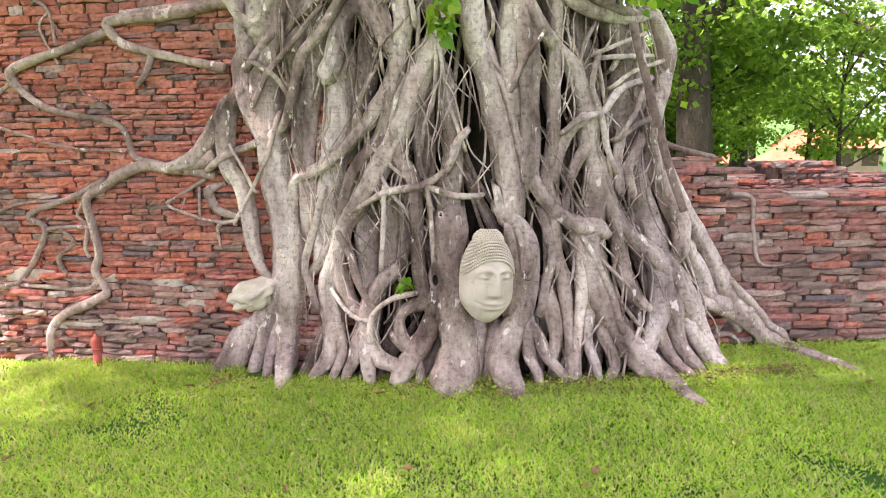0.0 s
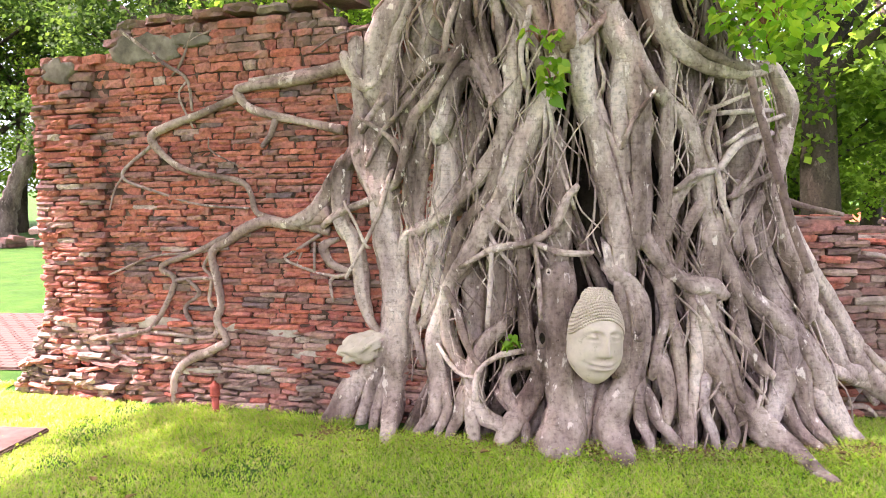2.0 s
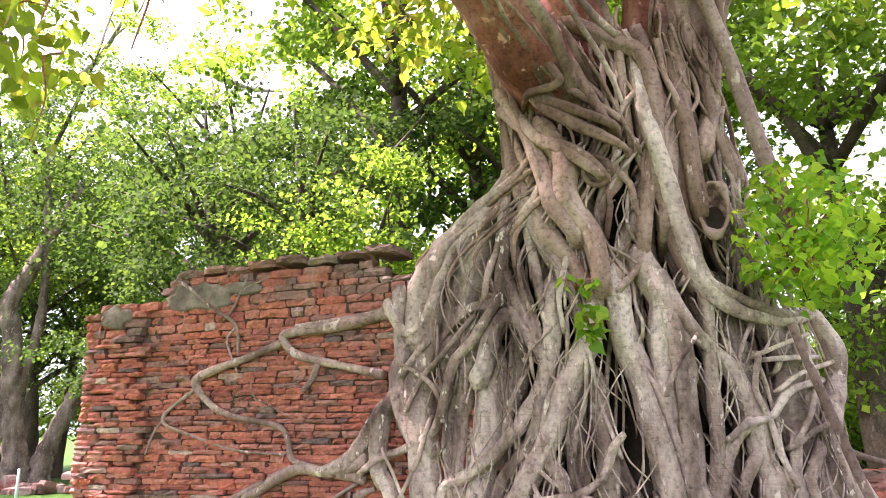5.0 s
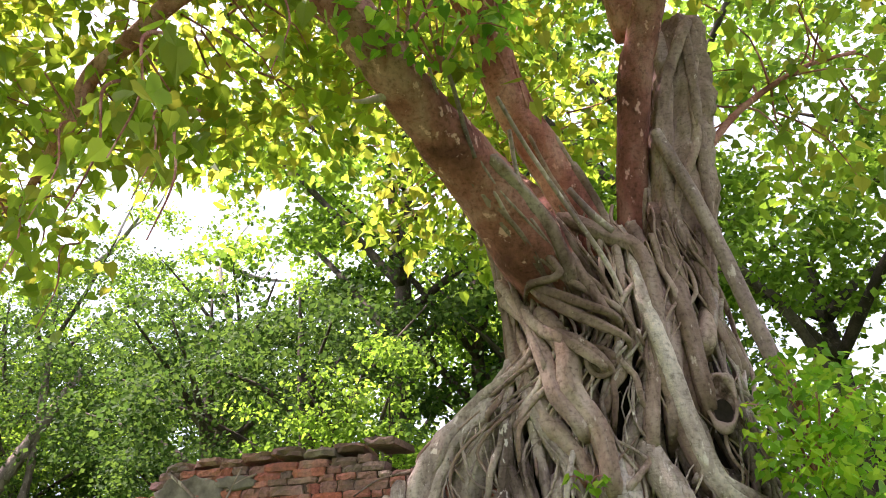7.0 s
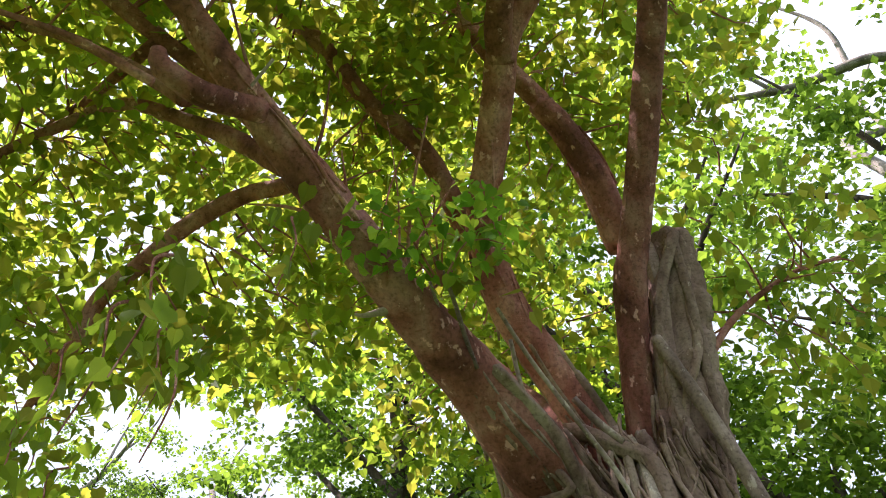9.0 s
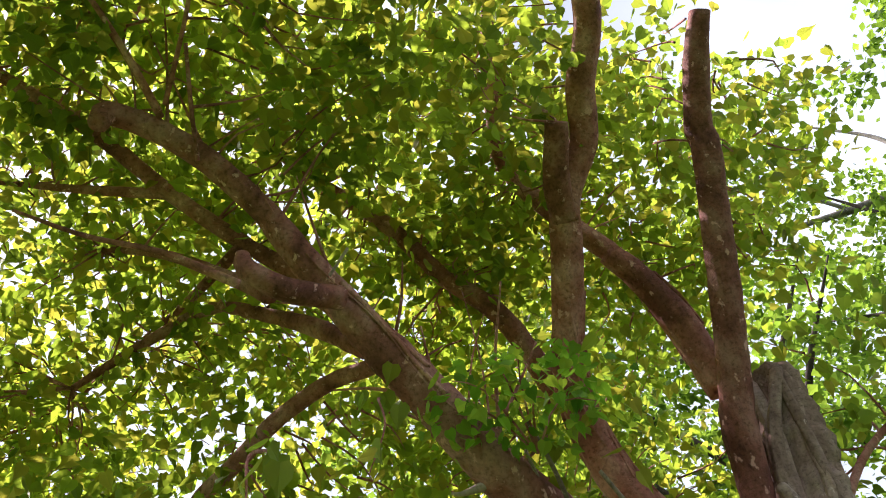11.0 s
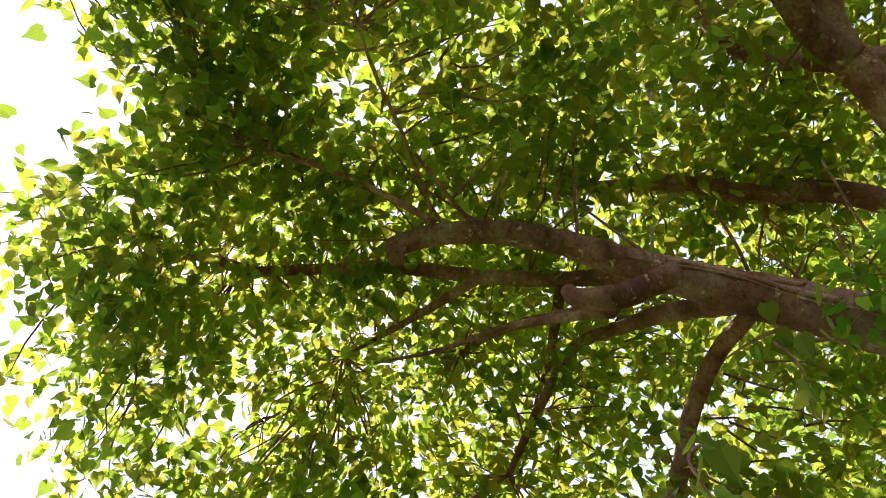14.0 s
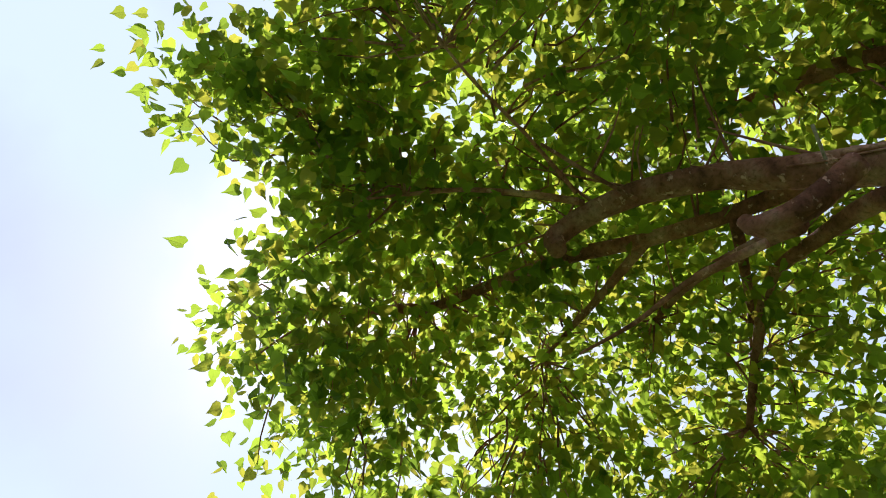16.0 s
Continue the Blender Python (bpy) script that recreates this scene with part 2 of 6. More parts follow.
def tri_mesh(name, verts, tris, material, smooth=False):
    """A mesh from arrays of corners and triangles."""
    me = bpy.data.meshes.new(name)
    me.vertices.add(len(verts))
    me.vertices.foreach_set("co", np.asarray(verts, dtype=np.float32).ravel())
    me.loops.add(len(tris) * 3)
    me.loops.foreach_set("vertex_index", np.asarray(tris, dtype=np.int32).ravel())
    me.polygons.add(len(tris))
    me.polygons.foreach_set("loop_start", np.arange(0, len(tris) * 3, 3, dtype=np.int32))
    me.polygons.foreach_set("use_smooth", np.full(len(tris), smooth))
    me.materials.append(material)
    me.update(calc_edges=True)
    return me


def child(name, me, parent, label="", kind=""):
    ob = new(name, me)
    ob.parent = parent
    return tagged(ob, label, kind=kind)


def part(name, bm, material, parent, label=""):
    me = bpy.data.meshes.new(name)
    bm.to_mesh(me)
    bm.free()
    me.materials.append(material)
    return child(name, me, parent, label)


def box_bm(a, b, bevel=0.0):
    bm = bmesh.new()
    bmesh.ops.create_cube(bm, size=1)
    for v in bm.verts:
        v.co = [(a[i] + b[i]) / 2 + v.co[i] * (b[i] - a[i]) for i in range(3)]
    if bevel:
        bmesh.ops.bevel(bm, geom=bm.edges[:], offset=bevel, segments=2, affect="EDGES")
    return bm


def spline(points, step):
    """A smooth line through (x, y, z, r) points."""
    p = np.array(points, dtype=float)
    p = np.vstack([2 * p[0] - p[1], p, 2 * p[-1] - p[-2]])
    out = []
    for i in range(1, len(p) - 2):
        n = max(2, int(np.linalg.norm(p[i + 1, :3] - p[i, :3]) / step))
        for k in range(n):
            t = k / n
            a, b, c, d = p[i - 1], p[i], p[i + 1], p[i + 2]
            q = 0.5 * (2 * b + (c - a) * t + (2 * a - 5 * b + 4 * c - d) * t * t + (3 * b - a - 3 * c + d) * t ** 3)
            q[3] = b[3] + (c[3] - b[3]) * t
            out.append(q)
    out.append(p[-2])
    return out


def tube(points, sides=12, step=0.035, lump=0.16, flute=0.0, close=True):
    """A knobbly round bar along a smooth line: corners and faces."""
    line = spline(points, step)
    verts, faces = [], []
    up = None
    for i, q in enumerate(line):
        c = Vector(q[:3])
        ahead = Vector(line[min(i + 1, len(line) - 1)][:3]) - Vector(line[max(i - 1, 0)][:3])
        ahead.normalize()
        if up is None:
            up = ahead.orthogonal().normalized()
        up = (up - ahead * up.dot(ahead)).normalized()
        side = ahead.cross(up)
        r = q[3] * (1 + lump * 0.9 * noise.noise(c * 5.0))
        for k in range(sides):
            a = 2 * math.pi * k / sides
            d = up * math.cos(a) + side * math.sin(a)
            v = c + d * r
            w = 1 + lump * noise.noise(v * 9.0) + 0.5 * lump * noise.noise(v * 26.0)
            if flute:
                w += flute * (noise.noise(d * 1.9 + Vector((c.z, c.x, 0)) * 0.4) + 0.55 * noise.noise(d * 4.5 + Vector((c.x, c.z, 0)) * 0.7))
            verts.append(c + d * r * w)
        if i:
            b = (i - 1) * sides
            for k in range(sides):
                k2 = (k + 1) % sides
                faces.append((b + k, b + k2, b + sides + k2, b + sides + k))
    if close:
        for ring, s in ((0, 1), (len(line) - 1, -1)):
            verts.append(Vector(line[ring][:3]))
            m = len(verts) - 1
            for k in range(sides):
                f = (ring * sides + k, m, ring * sides + (k + 1) % sides)
                faces.append(f if s > 0 else f[::-1])
    return verts, faces


def merge(groups):
    verts, faces = [], []
    for v, f in groups:
        n = len(verts)
        verts += v
        faces += [tuple(i + n for i in q) for q in f]
    return verts, faces


HEART = np.array([(0, 0.34, 0.0), (0, 0.03, 0), (0.27, -0.07, 0.05), (0.47, 0.18, 0.09), (0.40, 0.50, 0.07), (0.12, 0.86, 0.02), (0, 1.22, -0.05),
                  (-0.12, 0.86, 0.02), (-0.40, 0.50, 0.07), (-0.47, 0.18, 0.09), (-0.27, -0.07, 0.05)])
HEART_TRIS = np.array([(0, i, i % 10 + 1) for i in range(1, 11)])
BLADE = np.array([(0, 0, 0), (0.42, 0.45, 0.06), (0, 1, 0), (-0.42, 0.45, 0.06)])
BLADE_TRIS = np.array([(0, 1, 2), (0, 2, 3)])


def leaf_mesh(name, centres, sizes, material, droop=(0.1, 1.0), shape=HEART, tris=HEART_TRIS):
    """Many leaves, each at its own place, size and turn."""
    n = len(centres)
    a = nrng.uniform(0, 2 * np.pi, n)
    dz = -nrng.uniform(droop[0], droop[1], n)
    along = np.stack([np.cos(a), np.sin(a), dz * 1.6], 1)
    along /= np.linalg.norm(along, axis=1)[:, None]
    nor = nrng.normal(size=(n, 3)) * 0.55 + np.array([0, 0, 1.0])
    nor -= along * np.sum(nor * along, 1)[:, None]
    nor /= np.linalg.norm(nor, axis=1)[:, None]
    side = np.cross(along, nor)
    s = np.asarray(sizes)[:, None, None]
    v = np.asarray(centres)[:, None, :] + s * (shape[None, :, 0:1] * side[:, None] + shape[None, :, 1:2] * along[:, None] + shape[None, :, 2:3] * nor[:, None])
    t = tris[None] + (np.arange(n) * len(shape))[:, None, None]
    return tri_mesh(name, v.reshape(-1, 3), t.reshape(-1, 3), material)


def in_ball(n):
    p = nrng.normal(size=(n, 3))
    return p / np.linalg.norm(p, axis=1)[:, None] * nrng.uniform(0, 1, n)[:, None] ** (1 / 2.6)


# ---- ground: one sheet to the horizon, falling away behind the low wall ----
def ground_height(x, y):
    s = min(1.0, max(0.0, (y - 8.0) / 12.0))
    e = min(1.0, max(0.0, (x - 2.0) / 4.0))
    return -2.2 * s * s * (3 - 2 * s) * e


def build_ground():
    near = [i * 0.5 - 30 for i in range(121)]
    xs = [-900, -400, -150, -70] + near + [70, 150, 400, 900]
    ys = [-900, -300, -100, -50] + near + [70, 150, 400, 900]
    verts = [(x, y, ground_height(x, y) + (0.015 * noise.noise(Vector((x * 0.8, y * 0.8, 0))) - 0.012 if abs(x) < 30 and -30 < y < 30 else 0)) for y in ys for x in xs]
    w = len(xs)
    faces = [(j * w + i, j * w + i + 1, j * w + w + i + 1, j * w + w + i) for j in range(len(ys) - 1) for i in range(w - 1)]
    tagged(new("ground", mesh_of("ground", verts, faces, GROUND)), "short green lawn with worn earthy patches", "lawn", kind="structure")


build_ground()


# ---- the brick walls ----
WALL_AT = Vector((-1.894, 4.766, 0))
WALL_DIR = Vector((0.98769, -0.15643, 0))
WALL_OUT = Vector((-0.15643, -0.98769, 0))


def brick_templates(material, count=16):
    """Worn bricks of unit size: x along, y into the wall, z up; the front edges are rounded off."""
    made = []
    rim = [(0, 0), (1, 0), (2, 0), (3, 0), (4, 0), (4, 1), (4, 2), (3, 2), (2, 2), (1, 2), (0, 2), (0, 1)]
    for _ in range(count):
        tilt, bow = rng.uniform(-0.12, 0.12), rng.uniform(-0.05, 0.10)
        verts = []
        for k in range(3):
            for i in range(5):
                edge = (0.05 if k != 1 else 0.0) + (0.06 if i in (0, 4) else 0.0)
                x = (i / 4 - 0.5) * (1 - (0.03 if k != 1 else 0)) + rng.uniform(-0.04, 0.04)
                z = (k / 2 - 0.5) * (1 - (0.04 if i in (0, 4) else 0)) + rng.uniform(-0.085, 0.085) * (k != 1)
                verts.append((x, edge + tilt * x + bow * abs(x) + rng.uniform(-0.07, 0.09), z))
        verts += [(verts[k * 5 + i][0], 1.0, verts[k * 5 + i][2]) for i, k in rim]
        faces = [(k * 5 + i, k * 5 + i + 1, k * 5 + i + 6, k * 5 + i + 5) for k in range(2) for i in range(4)]
        front = [k * 5 + i for i, k in rim]
        faces += [(front[n], 15 + n, 15 + (n + 1) % 12, front[(n + 1) % 12]) for n in range(12)]
        made.append(mesh_of("brick", verts, faces, material, False))
    return made


def wall_bricks(parent, rows, singles, red, old):
    """Lays bricks, each (matrix, worn); those for which singles() holds become objects, the rest one mesh."""
    t_red, t_old = brick_templates(red[0]), brick_templates(old[0])
    rest = {0: ([], []), 1: ([], [])}
    count = 0
    for m, worn, near in rows:
        if near and count < singles:
            ob = new("brick", rng.choice(t_old if worn else t_red))
            ob.parent = parent
            ob.matrix_basis = m
            count += 1
        else:
            me = rng.choice(t_red)
            v, f = rest[1 if worn else 0]
            n = len(v)
            v += [m @ q.co for q in me.vertices]
            f += [tuple(i + n for i in p.vertices) for p in me.polygons]
    for worn, (v, f) in rest.items():
        if v:
            child("brickwork", mesh_of("brickwork", v, f, (old if worn else red)[1], False), parent, kind="stuff")


def lay(at, along, out, span, top, course, length, depth, near, worn, rough, left_edge=None):
    """Courses of bricks along a wall face."""
    rows = []
    s0, s1 = span
    z, c = 0.0, 0
    turn = Matrix((along, -out, Vector((0, 0, 1)))).transposed().to_4x4()
    while z < 4.0:
        h = course * rng.uniform(0.78, 1.2) * (1.4 if z > 2.28 else 1.0)
        s = s0 + rng.uniform(-length, 0) + (left_edge(z) if left_edge else 0)
        first = left_edge(z) + s0 if left_edge else s0
        while s < s1:
            n = length * rng.uniform(0.45, 1.35)
            if s < first:
                n, s = n * 0.7, first
            if z + h < top(s + n / 2) and s + n / 2 < s1:
                push, spin = rough(s + n / 2, z)
                o = at + along * (s + n / 2) + out * push + Vector((0, 0, z + h / 2 + 0.012 * noise.noise(Vector((s * 1.2, z * 3, 5))) + rng.gauss(0, 0.0025)))
                m = Matrix.Translation(o) @ turn @ Euler((rng.gauss(0, spin), rng.gauss(0, spin), rng.gauss(0, spin * 1.2))).to_matrix().to_4x4()
                m = m @ Matrix.Diagonal((n - 0.008 * rng.uniform(0.3, 2.0), depth, h - 0.0045 * rng.uniform(0.0, 1.6), 1))
                rows.append((m, worn(s + n / 2, z), near(s + n / 2, z)))
            s += n
        z += h
        c += 1
    return rows


def tall_top(s):
    x = -1.894 + s * 0.98769
    t = 2.58 if x < -3.12 else 2.76 if x < -1.38 else 2.66
    return t + 0.025 * noise.noise(Vector((x * 4, 0, 3)))


def tall_rough(s, z):
    x = -1.894 + s * 0.98769
    g = noise.noise(Vector((x * 2.2, z * 2.2, 1)))
    push = rng.gauss(0, 0.006) + 0.014 * g
    spin = 0.011
    if x < -3.30:
        push += 0.045 + 0.022 * noise.noise(Vector((x * 9, z * 7, 2)))
        spin = 0.018
    elif x < -3.20:
        push -= 0.02
    if z < 0.62:
        rubble = max(0.0, noise.noise(Vector((x * 1.6, z * 3, 8))) + 0.25)
        push += 0.05 * max(0, (0.5 - z)) + 0.09 * rubble * rng.random()
        spin = 0.03 + 0.13 * rubble
    return push, spin


def build_tall_wall():
    s0, s1 = -2.02, 1.3
    bm = bmesh.new()
    prof = [(s0 + 0.06, 2.53), (-1.22, 2.53), (-1.22, 2.70), (0.50, 2.70), (0.56, 2.60), (s1, 2.60)]
    front = [WALL_AT + WALL_DIR * s - WALL_OUT * 0.03 + Vector((0, 0, z)) for s, z in prof + [(s1, 0), (s0 + 0.06, 0)]]
    a = [bm.verts.new(p) for p in front]
    b = [bm.verts.new(p - WALL_OUT * 0.75) for p in front]
    bm.faces.new(a[::-1])
    bm.faces.new(b)
    for i in range(len(a)):
        bm.faces.new((a[i], a[(i + 1) % len(a)], b[(i + 1) % len(a)], b[i]))
    bmesh.ops.recalc_face_normals(bm, faces=bm.faces[:])
    me = bpy.data.meshes.new("wall_tall")
    bm.to_mesh(me)
    bm.free()
    me.materials.append(MORTAR)
    wall = tagged(new("wall_tall", me), "tall ruined red brick wall with crumbling plinth", "wall", kind="structure")
    edge = lambda z: 0.05 * noise.noise(Vector((z * 7, 4, 0))) + 0.025 * noise.noise(Vector((z * 23, 9, 0))) - 0.55 * max(0.0, 0.62 - z)
    rows = lay(WALL_AT, WALL_DIR, WALL_OUT, (s0, s1), tall_top, 0.042, 0.20, 0.13,
               lambda s, z: -1.3 < s < 0.25 and 0.5 < z < 2.0, lambda s, z: rng.random() < (0.75 if z < 0.55 else 0.12 if z < 2.5 else 0.5), tall_rough, edge)
    # loose coping bricks along the top
    for i in range(8):
        s = -1.13 + i * 0.235
        o = WALL_AT + WALL_DIR * s + WALL_OUT * (0.03 + 0.02 * math.sin(i * 5.0)) + Vector((0, 0, 2.765 + 0.018 * math.sin(i * 2.1) + 0.006 * i))
        turn = Matrix((WALL_DIR, -WALL_OUT, Vector((0, 0, 1)))).transposed().to_4x4()
        rows.append((Matrix.Translation(o) @ turn @ pose(0, 0, 0, rng.gauss(0, 3), rng.gauss(0, 2), rng.gauss(0, 6)) @ Matrix.Diagonal((rng.uniform(0.17, 0.26), 0.36, 0.055, 1)), True, True))
    rows.sort(key=lambda q: not q[2])
    wall_bricks(wall, rows, 300, (BRICK, BRICK_ISLAND), (BRICK_OLD, BRICK_OLD_ISLAND))
    # what is left of the plaster
    for s, z, w, h in ((-1.72, 2.47, 0.13, 0.09), (-0.98, 2.60, 0.26, 0.11), (-0.60, 2.63, 0.16, 0.05), (-1.02, 0.60, 0.20, 0.05), (-0.66, 0.58, 0.16, 0.035), (-0.40, 0.59, 0.12, 0.03), (0.02, 0.56, 0.14, 0.04), (-1.28, 0.52, 0.16, 0.035), (0.28, 0.42, 0.16, 0.03), (-0.15, 0.30, 0.18, 0.025), (-0.7, 0.25, 0.2, 0.025)):
        rim = [(1.0 + 0.5 * noise.noise(Vector((s * 3 + math.cos(k) * 2.6, math.sin(k) * 2.6, z)))) for k in [i * 2 * math.pi / 22 for i in range(22)]]
        verts = [WALL_AT + WALL_DIR * s + WALL_OUT * (0.008 + (0.055 if s < -1.4 else 0)) + Vector((0, 0, z))]
        for dep, sc in ((0.0, 0.8), (-0.004, 1.0), (-0.05, 1.01)):
            for i in range(22):
                k = i * 2 * math.pi / 22
                verts.append(verts[0] + WALL_DIR * math.cos(k) * w * rim[i] * sc + Vector((0, 0, math.sin(k) * h * rim[i] * sc)) + WALL_OUT * (dep + 0.004 * noise.noise(Vector((i, s, sc)))))
        faces = [(0, 1 + i, 1 + (i + 1) % 22) for i in range(22)]
        for r in (0, 1):
            faces += [(1 + r * 22 + i, 23 + r * 22 + i, 23 + r * 22 + (i + 1) % 22, 1 + r * 22 + (i + 1) % 22) for i in range(22)]
        child("plaster_patch", mesh_of("plaster_patch", verts, faces, PLASTER if z > 1 else PALE_LIME), wall, "flaking lime plaster")


def build_low_walls():
    ex, out = Vector((1, 0, 0)), Vector((0, -1, 0))
    lows = (("wall_low", Vector((0, 4.98, 0)), (1.2, 5.6), lambda s: (1.315 if s < 1.97 else 1.065) + 0.012 * noise.noise(Vector((s * 5, 1, 1))), 0.55, 300, 0.047, 0.25,
             lambda s, z: (0.035 if s < 1.97 else 0.0) + 0.05 * max(0, 0.35 - z) + rng.gauss(0, 0.011), "low weathered brick wall with a raised end pier"),
            ("wall_rear", Vector((0, 6.3, 0)), (1.6, 9.5), lambda s: (1.20 if 2.95 < s < 3.55 else 1.08) + 0.012 * noise.noise(Vector((s * 5, 1, 4))), 0.6, 60, 0.047, 0.21,
             lambda s, z: rng.gauss(0, 0.01), "low mossy brick wall behind the first"))
    for name, at, (s0, s1), top, thick, singles, course, length, push, label in lows:
        groups = []
        cuts = [s0] + [c for c in (1.97, 2.95, 3.55) if s0 < c < s1] + [s1]
        bm = bmesh.new()
        for a, b in zip(cuts, cuts[1:]):
            t = top((a + b) / 2) - 0.055
            f = at.y + 0.045 - (0.03 if b < 2 else 0)
            q = bmesh.ops.create_cube(bm, size=1)["verts"]
            for v in q:
                v.co = ((a + b) / 2 + v.co.x * (b - a), f + thick / 2 + v.co.y * thick, t / 2 + v.co.z * t)
        me = bpy.data.meshes.new(name)
        bm.to_mesh(me)
        bm.free()
        me.materials.append(MORTAR)
        wall = tagged(new(name, me), label, "wall", kind="structure")
        rows = lay(at, ex, out, (s0, s1), top, course, length, 0.11, lambda s, z: s < 4.2, lambda s, z: rng.random() < 0.8, lambda s, z: (push(s, z) + 0.03 * noise.noise(Vector((s * 1.7, z * 4, 6))), 0.03))
        # the top course, seen from above, in two rows deep
        for k in range(1, 4):
            s = s0
            while s < s1 - 0.2:
                n = length * rng.uniform(0.8, 1.2)
                t = top(s + n / 2)
                m = Matrix.Translation((s + n / 2, at.y + 0.01 + k * 0.135, t - course * 0.75 + rng.gauss(0, 0.004))) @ Matrix.Diagonal((n - 0.012, 0.125, course * 0.9, 1))
                rows.append((m, rng.random() < 0.7, s < 3.2))
                s += n
        rows.sort(key=lambda q: not q[2])
        wall_bricks(wall, rows, singles, (BRICK, BRICK_ISLAND), (BRICK_OLD, BRICK_OLD_ISLAND))


# ---- the strangler fig ----
fig = tagged(new("fig_tree"), "huge strangler fig whose grey roots swallow a ruined wall", "tree")
# height, left edge, right edge, depth of the root mass
PROFILE = np.array([(-0.3, -1.5, 2.0, 0.78), (0, -1.45, 1.95, 0.75), (0.35, -1.2, 1.92, 0.68), (0.85, -1.18, 1.73, 0.62), (1.4, -1.28, 1.52, 0.6), (2.0, -1.33, 1.45, 0.6),
                    (2.5, -1.28, 1.3, 0.6), (2.77, -1.16, 1.2, 0.6), (2.95, -0.91, 1.13, 0.62), (3.35, -0.5, 1.06, 0.62), (4.0, -0.6, 1.0, 0.6), (4.6, -0.5, 0.98, 0.5), (5.0, -0.1, 0.9, 0.3)])


def girth(z):
    return [float(np.interp(z, PROFILE[:, 0], PROFILE[:, k])) for k in (1, 2, 3)]


def mass_front(x, z):
    xl, xr, d = girth(z)
    u = min(1.0, abs((x - (xl + xr) / 2) / ((xr - xl) / 2)))
    return 5.0 - d * math.sqrt(max(0.0, 1 - u ** 2.2))


def build_mass():
    verts, faces = [], []
    na, nz = 200, 130
    for j in range(nz + 1):
        z = -0.15 + 4.15 * j / nz
        xl, xr, d = girth(z)
        c, h = (xl + xr) / 2, (xr - xl) / 2 - 0.16
        for i in range(na):
            a = 2 * math.pi * i / na
            u = math.cos(a)
            x = c + h * u
            y = 5.0 - (d - 0.25) * math.sqrt(max(0, 1 - abs(u) ** 2.2)) if math.sin(a) >= 0 else 5.0 - 0.75 * math.sin(a)
            q = Vector((x * 3.4 + 0.6 * z * u, y * 2, z * 0.55))
            ridge = 1 - 2 * abs(noise.noise(q)) + 0.5 * (1 - 2 * abs(noise.noise(q * 2.3)))
            grow = 0.055 * ridge + 0.012 * noise.noise(Vector((x * 14, y * 14, z * 9)))
            verts.append((x + u * grow, y - math.sin(a) * grow, z))
    for j in range(nz):
        for i in range(na):
            k = (i + 1) % na
            faces.append((j * na + k, j * na + i, j * na + na + i, j * na + na + k))
    faces.append(tuple(range(nz * na, nz * na + na))[::-1])
    child("trunk", mesh_of("trunk", verts, faces, BARK_GAP_SHADE), fig, "furrowed inner trunk, coloured dark for the shade between the roots")


def sunk(points):
    """Lets both ends of a root run into the trunk or the soil."""
    p = list(points)
    for end in (0, -1):
        x, y, z, r = p[end]
        q = p[1] if end == 0 else p[-2]
        if z < 0.14:
            more = (x + 0.5 * (x - q[0]) * 0.3, y, min(z, 0.0) - 0.06, r * 1.15)
        else:
            more = (x + 0.2 * (x - q[0]), y + r + 0.06, z + 0.2 * (z - q[2]), r * 0.85)
            deep = (x + 0.4 * (x - q[0]), y + 2 * r + 0.22, z + 0.4 * (z - q[2]), r * 0.4)
            p = [deep, more] + p if end == 0 else p + [more, deep]
            continue
        p = [more] + p if end == 0 else p + [more]
    return p


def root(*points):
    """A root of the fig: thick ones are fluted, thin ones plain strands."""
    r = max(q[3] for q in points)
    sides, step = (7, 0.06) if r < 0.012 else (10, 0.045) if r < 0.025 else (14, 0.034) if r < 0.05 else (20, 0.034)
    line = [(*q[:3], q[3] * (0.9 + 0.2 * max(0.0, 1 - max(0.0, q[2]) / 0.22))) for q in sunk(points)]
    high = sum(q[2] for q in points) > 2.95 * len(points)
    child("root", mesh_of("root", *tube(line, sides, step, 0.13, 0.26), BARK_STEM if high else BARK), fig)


def wall_root(*points):
    child("creeping_root", mesh_of("creeping_root", *tube([(*q[:3], q[3] * 0.8) for q in points], 12, 0.025, 0.13, 0.1), BARK_PALE), fig)


limb_points = []


def limb(*points):
    child("limb", mesh_of("limb", *tube(points, 18, 0.05, 0.055, 0.10), BARK_LIMB), fig)
    limb_points.extend(spline(points, 0.15))


def aerial_root(*points):
    child("aerial_root", mesh_of("aerial_root", *tube(points, 12, 0.05, 0.06), BARK_PALE), fig)


def broken_top(*points):
    child("broken_stem", mesh_of("broken_stem", *tube(points, 28, 0.04, 0.16, 0.45), BARK_STEM), fig, "snapped hollow stem wrapped in roots")
    for k in range(14):
        a0 = k * 0.45
        strand = [(x + r * 1.02 * math.cos(a0 + 0.3 * i * (-1) ** k + 0.25 * math.sin(k * i)), y + r * 1.02 * math.sin(a0 + 0.3 * i * (-1) ** k), z, 0.026 + 0.016 * ((k * 7) % 3)) for i, (x, y, z, r) in enumerate(points[:-1])]
        root(*strand)


build_mass()
